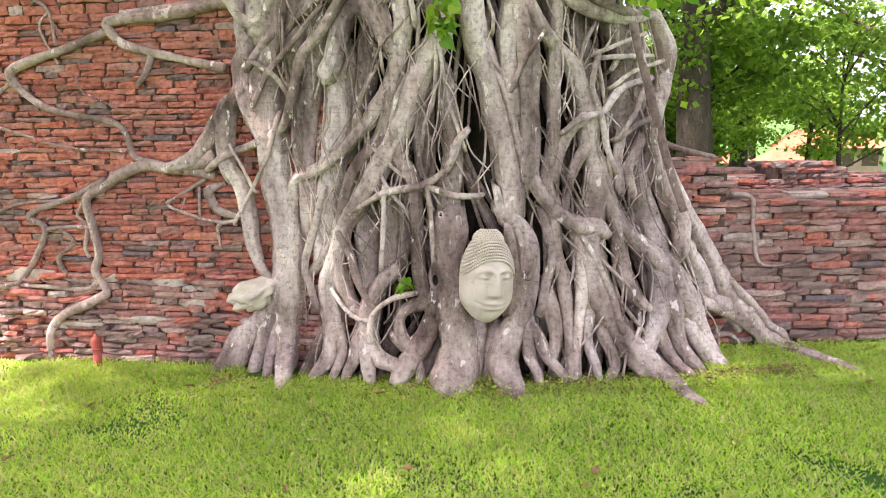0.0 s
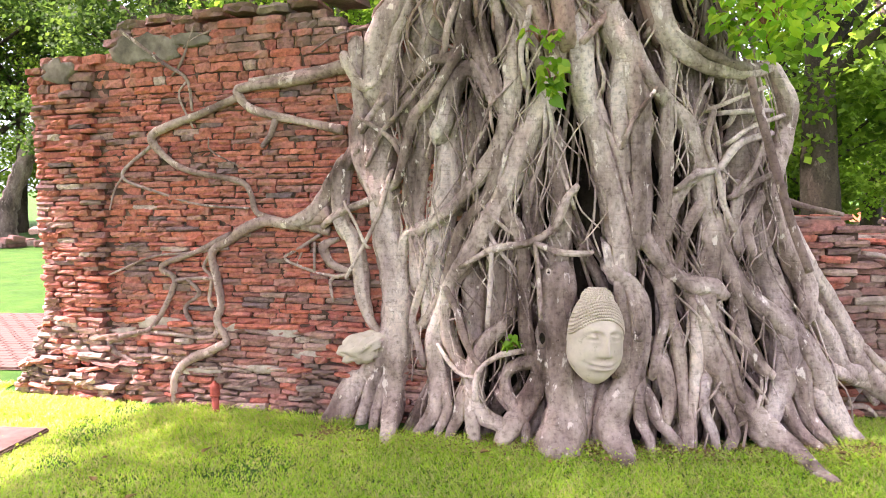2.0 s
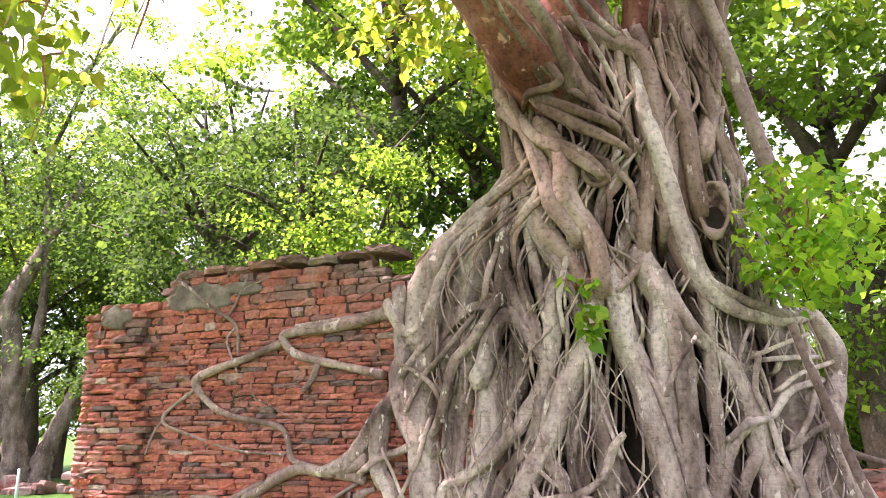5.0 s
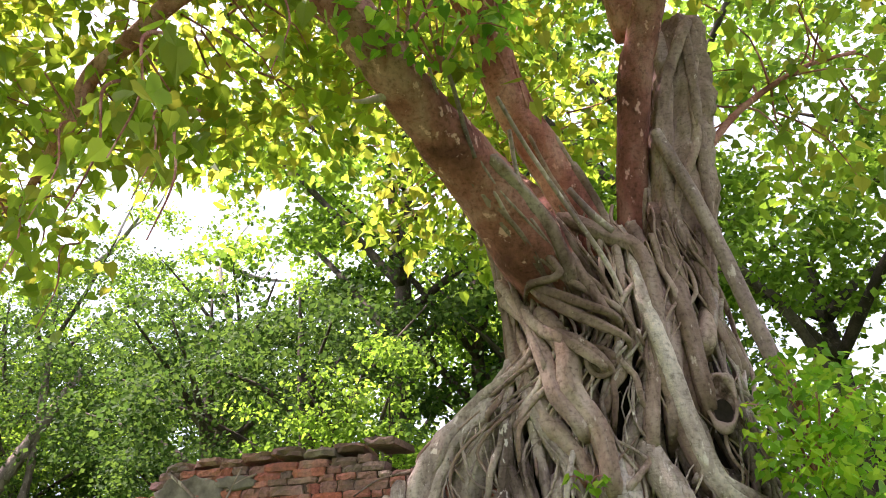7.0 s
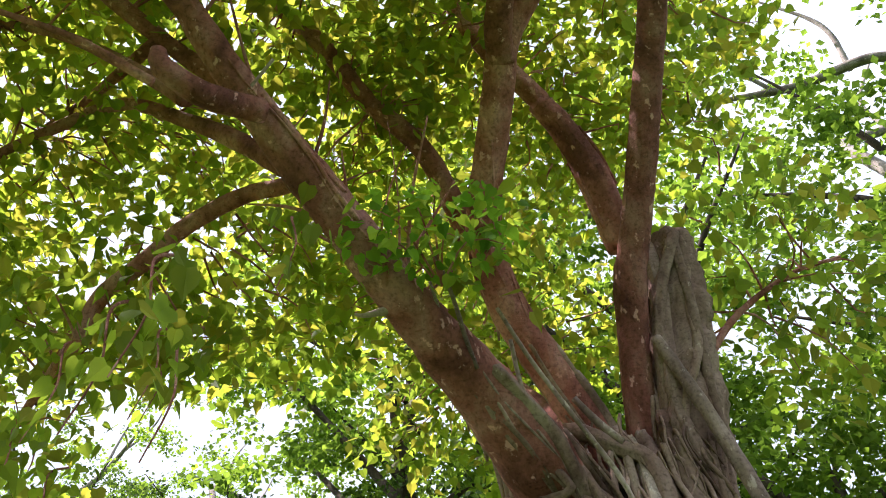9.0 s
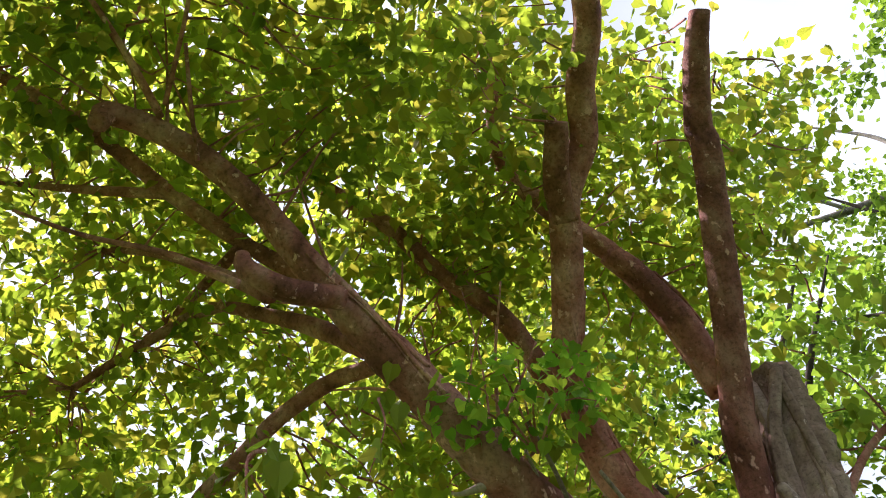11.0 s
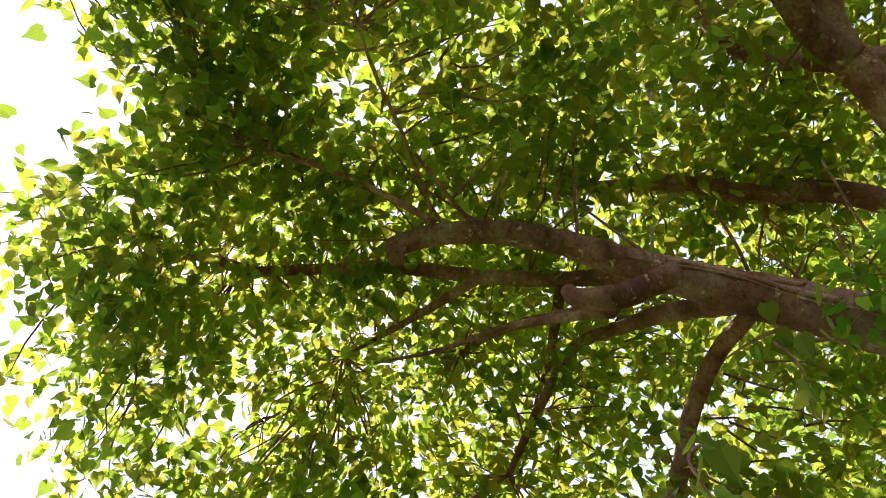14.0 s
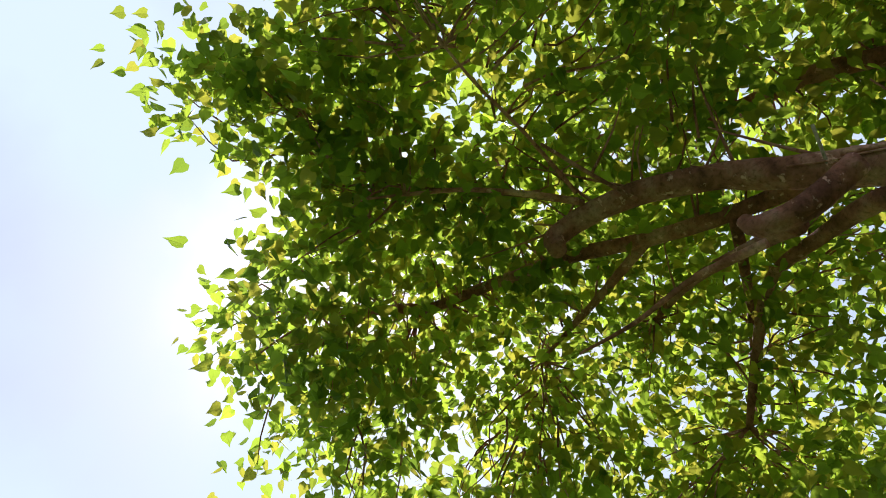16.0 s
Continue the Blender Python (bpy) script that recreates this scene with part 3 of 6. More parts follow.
root((-1.23, 4.64, 2.48, 0.052), (-1.22, 4.64, 2.25, 0.052), (-1.20, 4.64, 2.05, 0.061), (-1.23, 4.66, 1.92, 0.081), (-1.19, 4.66, 1.71, 0.090), (-1.09, 4.65, 1.50, 0.099), (-1.05, 4.64, 1.25, 0.108), (-1.00, 4.65, 1.00, 0.125), (-0.99, 4.65, 0.78, 0.118), (-1.04, 4.67, 0.52, 0.145), (-1.17, 4.68, 0.36, 0.129), (-1.30, 4.69, 0.24, 0.113), (-1.45, 4.61, 0.00, 0.074))
root((-0.99, 4.63, 0.82, 0.101), (-1.00, 4.64, 0.52, 0.119), (-1.03, 4.64, 0.29, 0.103), (-1.03, 4.56, 0.12, 0.081), (-1.01, 4.22, 0.00, 0.036))
root((-1.13, 4.63, 0.36, 0.069), (-1.21, 4.64, 0.17, 0.061), (-1.27, 4.60, 0.00, 0.039))
root((-1.06, 4.61, 0.33, 0.060), (-1.13, 4.60, 0.14, 0.052), (-1.16, 4.52, 0.00, 0.034))
root((-1.30, 4.60, 2.41, 0.032), (-1.24, 4.59, 2.28, 0.036), (-1.15, 4.58, 2.21, 0.040), (-1.05, 4.57, 2.27, 0.036), (-0.96, 4.53, 2.43, 0.031))
root((-1.02, 4.55, 2.14, 0.032), (-1.11, 4.58, 2.05, 0.032), (-1.19, 4.58, 1.95, 0.032))
root((-1.00, 4.63, 2.47, 0.087), (-0.99, 4.64, 2.14, 0.112), (-1.09, 4.67, 1.91, 0.122), (-1.09, 4.67, 1.67, 0.123), (-1.05, 4.64, 1.46, 0.099))
root((-0.71, 4.41, 2.26, 0.015), (-0.83, 4.45, 2.13, 0.019), (-0.96, 4.50, 2.00, 0.020), (-1.06, 4.55, 1.91, 0.020), (-1.16, 4.56, 1.72, 0.016))
root((-0.53, 4.39, 2.37, 0.030), (-0.71, 4.43, 2.12, 0.035), (-0.83, 4.47, 2.00, 0.031), (-0.89, 4.49, 1.80, 0.032), (-0.95, 4.53, 1.63, 0.032), (-1.02, 4.56, 1.56, 0.033), (-1.17, 4.58, 1.48, 0.029), (-1.36, 4.61, 1.41, 0.029), (-1.48, 4.63, 1.33, 0.025))
root((-1.20, 4.57, 2.01, 0.016), (-1.06, 4.55, 1.93, 0.020), (-0.97, 4.52, 1.85, 0.020), (-0.92, 4.50, 1.75, 0.016))
root((-0.72, 4.58, 2.20, 0.079), (-0.78, 4.59, 1.90, 0.088), (-0.84, 4.60, 1.67, 0.093), (-0.87, 4.61, 1.43, 0.082), (-0.84, 4.60, 1.21, 0.083), (-0.84, 4.59, 0.96, 0.067))
root((-0.26, 4.39, 2.01, 0.050), (-0.36, 4.41, 2.14, 0.061), (-0.46, 4.43, 2.27, 0.069), (-0.57, 4.45, 2.17, 0.066), (-0.64, 4.46, 1.96, 0.058), (-0.68, 4.48, 1.88, 0.063))
root((-0.60, 4.57, 2.03, 0.095), (-0.62, 4.58, 1.83, 0.108), (-0.62, 4.58, 1.60, 0.109), (-0.67, 4.58, 1.39, 0.090), (-0.71, 4.59, 1.18, 0.091), (-0.74, 4.58, 0.96, 0.079), (-0.78, 4.57, 0.71, 0.059))
root((-0.42, 4.53, 2.16, 0.078), (-0.44, 4.53, 1.89, 0.071), (-0.48, 4.53, 1.73, 0.056), (-0.52, 4.52, 1.49, 0.040))
root((-0.42, 4.52, 1.52, 0.064), (-0.44, 4.52, 1.32, 0.057), (-0.50, 4.53, 1.11, 0.057))
root((-0.20, 4.40, 2.42, 0.057), (-0.22, 4.40, 2.11, 0.061), (-0.25, 4.40, 1.95, 0.062), (-0.30, 4.41, 1.79, 0.062), (-0.38, 4.42, 1.68, 0.059), (-0.47, 4.42, 1.57, 0.047), (-0.59, 4.45, 1.44, 0.044), (-0.77, 4.51, 1.32, 0.041), (-0.91, 4.57, 1.26, 0.041), (-0.95, 4.59, 1.14, 0.042), (-0.95, 4.58, 1.01, 0.033))
root((-0.30, 4.40, 1.79, 0.047), (-0.35, 4.41, 1.54, 0.043), (-0.48, 4.43, 1.38, 0.048), (-0.57, 4.45, 1.22, 0.044), (-0.63, 4.47, 1.01, 0.041), (-0.69, 4.50, 0.86, 0.045), (-0.79, 4.54, 0.71, 0.050), (-0.89, 4.58, 0.63, 0.038))
root((0.05, 4.39, 2.38, 0.060), (-0.00, 4.41, 2.10, 0.076), (-0.11, 4.41, 1.91, 0.085), (-0.19, 4.41, 1.72, 0.078), (-0.27, 4.41, 1.52, 0.071), (-0.38, 4.43, 1.32, 0.079), (-0.49, 4.46, 1.15, 0.080), (-0.62, 4.49, 0.96, 0.069), (-0.67, 4.50, 0.79, 0.066), (-0.73, 4.52, 0.58, 0.083), (-0.71, 4.50, 0.36, 0.083), (-0.72, 4.42, 0.16, 0.066), (-0.83, 4.37, 0.02, 0.033))
root((-0.66, 4.49, 0.83, 0.049), (-0.64, 4.47, 0.62, 0.054), (-0.57, 4.43, 0.46, 0.049), (-0.49, 4.40, 0.36, 0.049), (-0.49, 4.37, 0.21, 0.061), (-0.47, 4.28, 0.05, 0.041))
root((-0.66, 4.43, 0.30, 0.037), (-0.64, 4.37, 0.17, 0.037), (-0.70, 4.33, 0.04, 0.025))
root((-0.55, 4.38, 0.27, 0.041), (-0.57, 4.35, 0.14, 0.041), (-0.62, 4.31, 0.04, 0.029))
root((-0.28, 4.40, 1.56, 0.051), (-0.26, 4.41, 1.39, 0.055), (-0.19, 4.40, 1.28, 0.055), (-0.16, 4.38, 1.12, 0.048), (-0.16, 4.39, 0.91, 0.048), (-0.15, 4.37, 0.70, 0.044), (-0.12, 4.34, 0.53, 0.044), (-0.06, 4.32, 0.42, 0.032))
root((-0.12, 4.48, 1.92, 0.071), (-0.11, 4.49, 1.72, 0.083), (-0.11, 4.49, 1.55, 0.083), (-0.10, 4.47, 1.35, 0.072), (-0.13, 4.48, 1.18, 0.065))
root((0.02, 4.45, 1.88, 0.062), (0.04, 4.45, 1.65, 0.071), (0.07, 4.44, 1.42, 0.071), (0.04, 4.46, 1.18, 0.088), (0.02, 4.48, 0.97, 0.105))
root((0.06, 4.41, 1.01, 0.104), (0.03, 4.41, 0.84, 0.112), (0.04, 4.39, 0.63, 0.116), (0.06, 4.37, 0.42, 0.121), (0.09, 4.33, 0.22, 0.129), (0.06, 4.23, 0.00, 0.137))
root((-0.53, 4.39, 1.08, 0.016), (-0.35, 4.35, 1.18, 0.024), (-0.21, 4.33, 1.21, 0.024), (-0.10, 4.33, 1.23, 0.027), (0.03, 4.33, 1.32, 0.027), (0.10, 4.33, 1.48, 0.027), (0.15, 4.32, 1.54, 0.023))
root((-0.09, 4.32, 1.22, 0.020), (0.01, 4.32, 1.18, 0.020), (0.09, 4.31, 1.16, 0.020), (0.22, 4.31, 1.16, 0.020))
root((-0.35, 4.35, 1.19, 0.016), (-0.36, 4.35, 0.98, 0.016), (-0.38, 4.35, 0.74, 0.016))
root((-0.09, 4.32, 1.22, 0.016), (-0.07, 4.32, 1.02, 0.016), (-0.06, 4.30, 0.78, 0.016))
root((-0.32, 4.51, 1.14, 0.081), (-0.32, 4.52, 0.89, 0.082), (-0.36, 4.50, 0.64, 0.062))
root((-0.22, 4.48, 1.18, 0.049), (-0.22, 4.48, 0.93, 0.053), (-0.26, 4.49, 0.71, 0.050))
root((-0.48, 4.54, 1.00, 0.078), (-0.48, 4.55, 0.78, 0.091), (-0.46, 4.53, 0.58, 0.075), (-0.45, 4.50, 0.39, 0.059))
root((-0.29, 4.39, 0.71, 0.049), (-0.41, 4.42, 0.57, 0.073), (-0.47, 4.42, 0.41, 0.078), (-0.47, 4.38, 0.24, 0.070), (-0.40, 4.32, 0.15, 0.053), (-0.29, 4.26, 0.10, 0.036))
root((-0.17, 4.30, 0.57, 0.020), (-0.30, 4.32, 0.54, 0.020), (-0.41, 4.33, 0.47, 0.020), (-0.46, 4.34, 0.37, 0.024), (-0.46, 4.31, 0.27, 0.024))
root((-0.08, 4.34, 0.52, 0.052), (-0.21, 4.35, 0.47, 0.049), (-0.28, 4.36, 0.40, 0.045), (-0.26, 4.32, 0.28, 0.041), (-0.18, 4.28, 0.18, 0.036))
root((-0.01, 4.37, 0.67, 0.064), (-0.06, 4.35, 0.42, 0.069), (-0.14, 4.32, 0.25, 0.077), (-0.25, 4.27, 0.10, 0.065), (-0.31, 4.24, 0.00, 0.036))
root((-0.32, 4.33, 0.30, 0.028), (-0.23, 4.30, 0.21, 0.032), (-0.16, 4.27, 0.13, 0.028))
root((-0.65, 4.44, 0.93, 0.024), (-0.58, 4.42, 0.80, 0.028), (-0.54, 4.39, 0.66, 0.028), (-0.49, 4.37, 0.54, 0.024), (-0.44, 4.34, 0.48, 0.020))
root((-0.74, 4.45, 1.17, 0.020), (-0.80, 4.49, 0.97, 0.025), (-0.88, 4.52, 0.72, 0.029), (-0.85, 4.50, 0.58, 0.029), (-0.81, 4.47, 0.45, 0.025))
root((-0.69, 4.42, 0.55, 0.016), (-0.58, 4.37, 0.42, 0.016), (-0.48, 4.34, 0.39, 0.016))
root((-1.38, 4.66, 1.36, 0.046), (-1.29, 4.65, 1.22, 0.059), (-1.25, 4.65, 1.03, 0.063), (-1.23, 4.63, 0.85, 0.051), (-1.19, 4.62, 0.70, 0.038), (-1.12, 4.60, 0.62, 0.026))
root((-1.01, 4.53, 1.63, 0.016), (-1.09, 4.54, 1.40, 0.016), (-1.21, 4.57, 1.18, 0.012), (-1.32, 4.58, 1.00, 0.013))
root((-1.32, 4.58, 1.46, 0.012), (-1.25, 4.57, 1.33, 0.012), (-1.19, 4.56, 1.20, 0.012))
root((-1.34, 4.66, 1.71, 0.066), (-1.38, 4.67, 1.47, 0.067), (-1.36, 4.66, 1.29, 0.050))
root((-1.22, 4.64, 1.85, 0.057), (-1.31, 4.65, 1.73, 0.062), (-1.39, 4.67, 1.64, 0.066), (-1.49, 4.70, 1.50, 0.075), (-1.62, 4.70, 1.37, 0.059), (-1.79, 4.72, 1.33, 0.038))
root((0.18, 4.41, 2.41, 0.083), (0.21, 4.42, 2.10, 0.092), (0.28, 4.42, 1.91, 0.092), (0.33, 4.42, 1.68, 0.097), (0.39, 4.42, 1.45, 0.098), (0.43, 4.40, 1.21, 0.095), (0.42, 4.40, 1.04, 0.087))
root((0.36, 4.35, 1.06, 0.055), (0.44, 4.36, 0.99, 0.071), (0.51, 4.34, 0.84, 0.067), (0.52, 4.33, 0.63, 0.072), (0.49, 4.31, 0.46, 0.072), (0.40, 4.29, 0.29, 0.096), (0.36, 4.26, 0.11, 0.096), (0.42, 4.06, 0.00, 0.047))
root((0.40, 4.33, 0.98, 0.036), (0.42, 4.33, 0.80, 0.048), (0.44, 4.31, 0.63, 0.052), (0.41, 4.30, 0.46, 0.056))
root((0.33, 4.33, 1.18, 0.024), (0.36, 4.33, 1.06, 0.028), (0.48, 4.32, 0.99, 0.032), (0.55, 4.31, 0.84, 0.032), (0.55, 4.29, 0.60, 0.032), (0.50, 4.28, 0.43, 0.036))
root((0.28, 4.38, 1.91, 0.023), (0.35, 4.36, 1.84, 0.023), (0.41, 4.36, 1.68, 0.027), (0.45, 4.35, 1.51, 0.027), (0.51, 4.35, 1.33, 0.035), (0.59, 4.34, 1.17, 0.047), (0.69, 4.40, 1.06, 0.048))
root((0.45, 4.40, 2.37, 0.083), (0.43, 4.41, 2.13, 0.088), (0.42, 4.40, 1.87, 0.077), (0.45, 4.39, 1.64, 0.062))
root((0.51, 4.38, 2.00, 0.065), (0.52, 4.38, 1.71, 0.073), (0.53, 4.38, 1.48, 0.074), (0.52, 4.37, 1.24, 0.063))
root((0.59, 4.28, 2.08, 0.015), (0.48, 4.30, 1.93, 0.015), (0.42, 4.31, 1.79, 0.015))
root((0.69, 4.46, 2.42, 0.046), (0.69, 4.45, 2.10, 0.046), (0.68, 4.43, 1.84, 0.047), (0.68, 4.42, 1.57, 0.043), (0.66, 4.42, 1.37, 0.048), (0.64, 4.41, 1.20, 0.056), (0.69, 4.39, 1.04, 0.052))
root((0.47, 4.37, 2.37, 0.053), (0.58, 4.35, 2.15, 0.053), (0.70, 4.45, 2.03, 0.050), (0.79, 4.46, 1.92, 0.059), (0.86, 4.48, 1.75, 0.067), (0.90, 4.50, 1.59, 0.076), (0.91, 4.50, 1.43, 0.072), (0.97, 4.49, 1.25, 0.072), (1.04, 4.48, 1.08, 0.065), (1.12, 4.48, 0.94, 0.057), (1.23, 4.51, 0.82, 0.066), (1.35, 4.54, 0.72, 0.083), (1.48, 4.58, 0.58, 0.101), (1.59, 4.60, 0.39, 0.106), (1.68, 4.62, 0.19, 0.090), (1.78, 4.55, 0.00, 0.056))
root((0.80, 4.63, 2.41, 0.099), (0.83, 4.62, 2.14, 0.107), (0.86, 4.61, 1.93, 0.088))
root((0.89, 4.47, 1.62, 0.048), (0.78, 4.44, 1.53, 0.040), (0.72, 4.43, 1.40, 0.036), (0.69, 4.40, 1.24, 0.028))
root((0.89, 4.47, 1.43, 0.048), (0.82, 4.44, 1.33, 0.040), (0.77, 4.41, 1.18, 0.032), (0.74, 4.39, 1.05, 0.032))
root((1.30, 4.63, 1.84, 0.025), (1.12, 4.52, 1.79, 0.028), (1.03, 4.47, 1.70, 0.028), (0.98, 4.45, 1.64, 0.024), (0.84, 4.40, 1.60, 0.024), (0.74, 4.38, 1.53, 0.020))
root((0.95, 4.44, 1.97, 0.016), (0.91, 4.43, 1.80, 0.020), (0.97, 4.44, 1.62, 0.020), (1.01, 4.45, 1.43, 0.020), (1.07, 4.45, 1.29, 0.016))
root((1.06, 4.72, 2.22, 0.098), (1.22, 4.81, 1.99, 0.150), (1.20, 4.77, 1.77, 0.141), (1.18, 4.73, 1.56, 0.108))
root((1.40, 4.74, 1.95, 0.017), (1.18, 4.54, 1.88, 0.016), (1.06, 4.48, 1.80, 0.016))
root((1.31, 4.64, 1.98, 0.016), (1.14, 4.52, 1.97, 0.016), (0.99, 4.46, 1.96, 0.016))
root((1.26, 4.63, 2.11, 0.016), (1.10, 4.52, 2.05, 0.016), (0.95, 4.45, 1.99, 0.016))
root((1.26, 4.59, 1.77, 0.016), (1.20, 4.54, 1.63, 0.020), (1.10, 4.48, 1.50, 0.020))
root((1.41, 4.95, 2.25, 0.069), (1.50, 4.95, 2.07, 0.069), (1.50, 4.96, 1.89, 0.065), (1.40, 4.78, 1.67, 0.063), (1.35, 4.71, 1.49, 0.071), (1.39, 4.70, 1.27, 0.076), (1.47, 4.70, 1.09, 0.072), (1.56, 4.71, 0.90, 0.068), (1.54, 4.63, 0.73, 0.059))
root((1.35, 4.65, 1.61, 0.021), (1.20, 4.54, 1.55, 0.024), (1.09, 4.48, 1.48, 0.020))
root((1.37, 4.70, 1.41, 0.042), (1.52, 4.74, 1.12, 0.051), (1.68, 4.86, 0.92, 0.058), (1.82, 4.95, 0.71, 0.063), (1.92, 4.96, 0.50, 0.069), (2.01, 4.96, 0.36, 0.078))
root((1.47, 4.75, 1.30, 0.034), (1.56, 4.80, 1.15, 0.039), (1.66, 4.89, 0.99, 0.040))
root((1.18, 4.70, 1.46, 0.084), (1.25, 4.72, 1.28, 0.089), (1.28, 4.70, 1.10, 0.097), (1.35, 4.70, 0.91, 0.094), (1.40, 4.67, 0.73, 0.085))
root((1.12, 4.55, 1.51, 0.037), (1.09, 4.52, 1.32, 0.037), (1.11, 4.50, 1.15, 0.037))
root((1.25, 4.61, 1.46, 0.041), (1.16, 4.54, 1.29, 0.041), (1.19, 4.52, 1.13, 0.033))
root((0.67, 4.37, 1.07, 0.048), (0.75, 4.38, 1.01, 0.052), (0.83, 4.39, 0.96, 0.064), (0.94, 4.41, 0.95, 0.068), (1.01, 4.40, 0.90, 0.040))
root((0.96, 4.50, 1.30, 0.081), (0.93, 4.48, 1.09, 0.101), (0.91, 4.45, 0.89, 0.105), (0.92, 4.43, 0.68, 0.105), (0.98, 4.40, 0.47, 0.105), (1.09, 4.40, 0.28, 0.106), (1.25, 4.36, 0.09, 0.091), (1.37, 4.25, 0.00, 0.065), (1.41, 4.00, 0.00, 0.038), (1.46, 3.87, 0.00, 0.022))
root((0.82, 4.41, 0.96, 0.048), (0.84, 4.40, 0.78, 0.048), (0.85, 4.35, 0.54, 0.044), (0.83, 4.33, 0.34, 0.044), (0.79, 4.27, 0.12, 0.040))
root((0.69, 4.39, 1.00, 0.040), (0.70, 4.38, 0.79, 0.044), (0.74, 4.36, 0.62, 0.048), (0.76, 4.33, 0.41, 0.044), (0.77, 4.28, 0.19, 0.036))
root((0.61, 4.38, 1.03, 0.032), (0.67, 4.36, 0.79, 0.032), (0.63, 4.34, 0.62, 0.036), (0.60, 4.31, 0.45, 0.036))
root((0.86, 4.35, 0.88, 0.020), (0.95, 4.35, 0.72, 0.020), (1.03, 4.32, 0.53, 0.020), (1.10, 4.31, 0.31, 0.024))
root((1.07, 4.48, 1.05, 0.049), (1.10, 4.46, 0.84, 0.053), (1.13, 4.44, 0.63, 0.057), (1.22, 4.43, 0.48, 0.049), (1.29, 4.42, 0.42, 0.033))
root((1.41, 4.58, 0.67, 0.100), (1.41, 4.54, 0.46, 0.108), (1.31, 4.42, 0.23, 0.066), (1.25, 4.35, 0.08, 0.037))
root((1.47, 4.52, 0.42, 0.071), (1.52, 4.49, 0.16, 0.051), (1.64, 4.44, 0.00, 0.030))
root((1.36, 4.44, 0.26, 0.050), (1.46, 4.42, 0.07, 0.038), (1.55, 4.29, 0.00, 0.025))
root((1.58, 4.68, 0.79, 0.051), (1.70, 4.72, 0.60, 0.056), (1.81, 4.75, 0.39, 0.057), (2.00, 4.95, 0.28, 0.064))
root((1.59, 4.55, 0.26, 0.059), (1.72, 4.57, 0.08, 0.052), (1.82, 4.52, 0.00, 0.034))
root((0.52, 4.30, 0.37, 0.044), (0.52, 4.27, 0.18, 0.044), (0.57, 4.22, 0.06, 0.028))
root((0.56, 4.30, 0.31, 0.044), (0.65, 4.27, 0.14, 0.040), (0.74, 4.24, 0.04, 0.024))
root((0.64, 4.34, 0.52, 0.056), (0.69, 4.30, 0.31, 0.048), (0.67, 4.27, 0.17, 0.032))
root((0.90, 4.34, 0.40, 0.040), (0.89, 4.31, 0.23, 0.032), (0.94, 4.26, 0.07, 0.024))
root((0.98, 4.33, 0.29, 0.037), (1.06, 4.32, 0.11, 0.033), (1.03, 4.28, 0.02, 0.037))
root((1.90, 4.96, 0.54, 0.073), (2.03, 4.98, 0.31, 0.097), (2.19, 4.97, 0.16, 0.079), (2.35, 4.92, 0.00, 0.060), (2.46, 4.69, 0.00, 0.044), (2.59, 4.36, 0.00, 0.025))
root((2.01, 4.93, 0.46, 0.032), (2.20, 4.94, 0.27, 0.032), (2.30, 4.93, 0.14, 0.032), (2.40, 4.91, 0.07, 0.023))
root((1.76, 4.68, 0.37, 0.044), (2.01, 4.95, 0.25, 0.055), (2.16, 4.94, 0.26, 0.037))
root((0.21, 4.45, 0.35, 0.115), (0.19, 4.40, 0.19, 0.090), (0.17, 4.32, 0.05, 0.057))
root((0.33, 4.40, 0.29, 0.066), (0.30, 4.36, 0.12, 0.049))
root((-0.42, 4.52, 3.17, 0.042), (-0.68, 4.55, 2.99, 0.056), (-0.88, 4.58, 2.75, 0.056), (-0.97, 4.58, 2.50, 0.047), (-0.95, 4.56, 2.28, 0.038))
root((-0.63, 4.58, 2.94, 0.102), (-0.93, 4.65, 2.69, 0.130), (-1.06, 4.67, 2.44, 0.130), (-1.09, 4.65, 2.18, 0.103))
root((-0.49, 4.62, 3.23, 0.039), (-0.50, 4.44, 2.85, 0.037), (-0.52, 4.43, 2.63, 0.037), (-0.43, 4.42, 2.39, 0.053), (-0.32, 4.41, 2.12, 0.056))
root((-0.52, 4.74, 4.11, 0.041), (-0.48, 4.73, 3.69, 0.049), (-0.42, 4.61, 3.27, 0.061), (-0.29, 4.41, 2.91, 0.069), (-0.14, 4.41, 2.66, 0.076), (0.00, 4.40, 2.44, 0.079), (0.06, 4.39, 2.27, 0.055))
root((-0.21, 4.61, 3.55, 0.095), (-0.07, 4.53, 3.20, 0.100), (0.02, 4.47, 2.92, 0.089), (0.09, 4.46, 2.66, 0.088), (0.22, 4.44, 2.43, 0.087))
root((-0.59, 4.58, 2.77, 0.110), (-0.74, 4.62, 2.52, 0.127), (-0.83, 4.62, 2.24, 0.119), (-0.88, 4.61, 1.98, 0.093))
root((-0.10, 4.33, 2.59, 0.020), (-0.16, 4.33, 2.35, 0.020), (-0.14, 4.33, 2.18, 0.020))
root((0.33, 4.43, 2.57, 0.102), (0.47, 4.40, 2.25, 0.099), (0.52, 4.39, 1.92, 0.083))
root((-0.43, 4.57, 3.23, 0.030), (-0.62, 4.60, 3.04, 0.045), (-0.81, 4.57, 2.82, 0.047), (-0.93, 4.55, 2.53, 0.044), (-1.05, 4.61, 2.30, 0.038), (-1.22, 4.64, 2.10, 0.033))
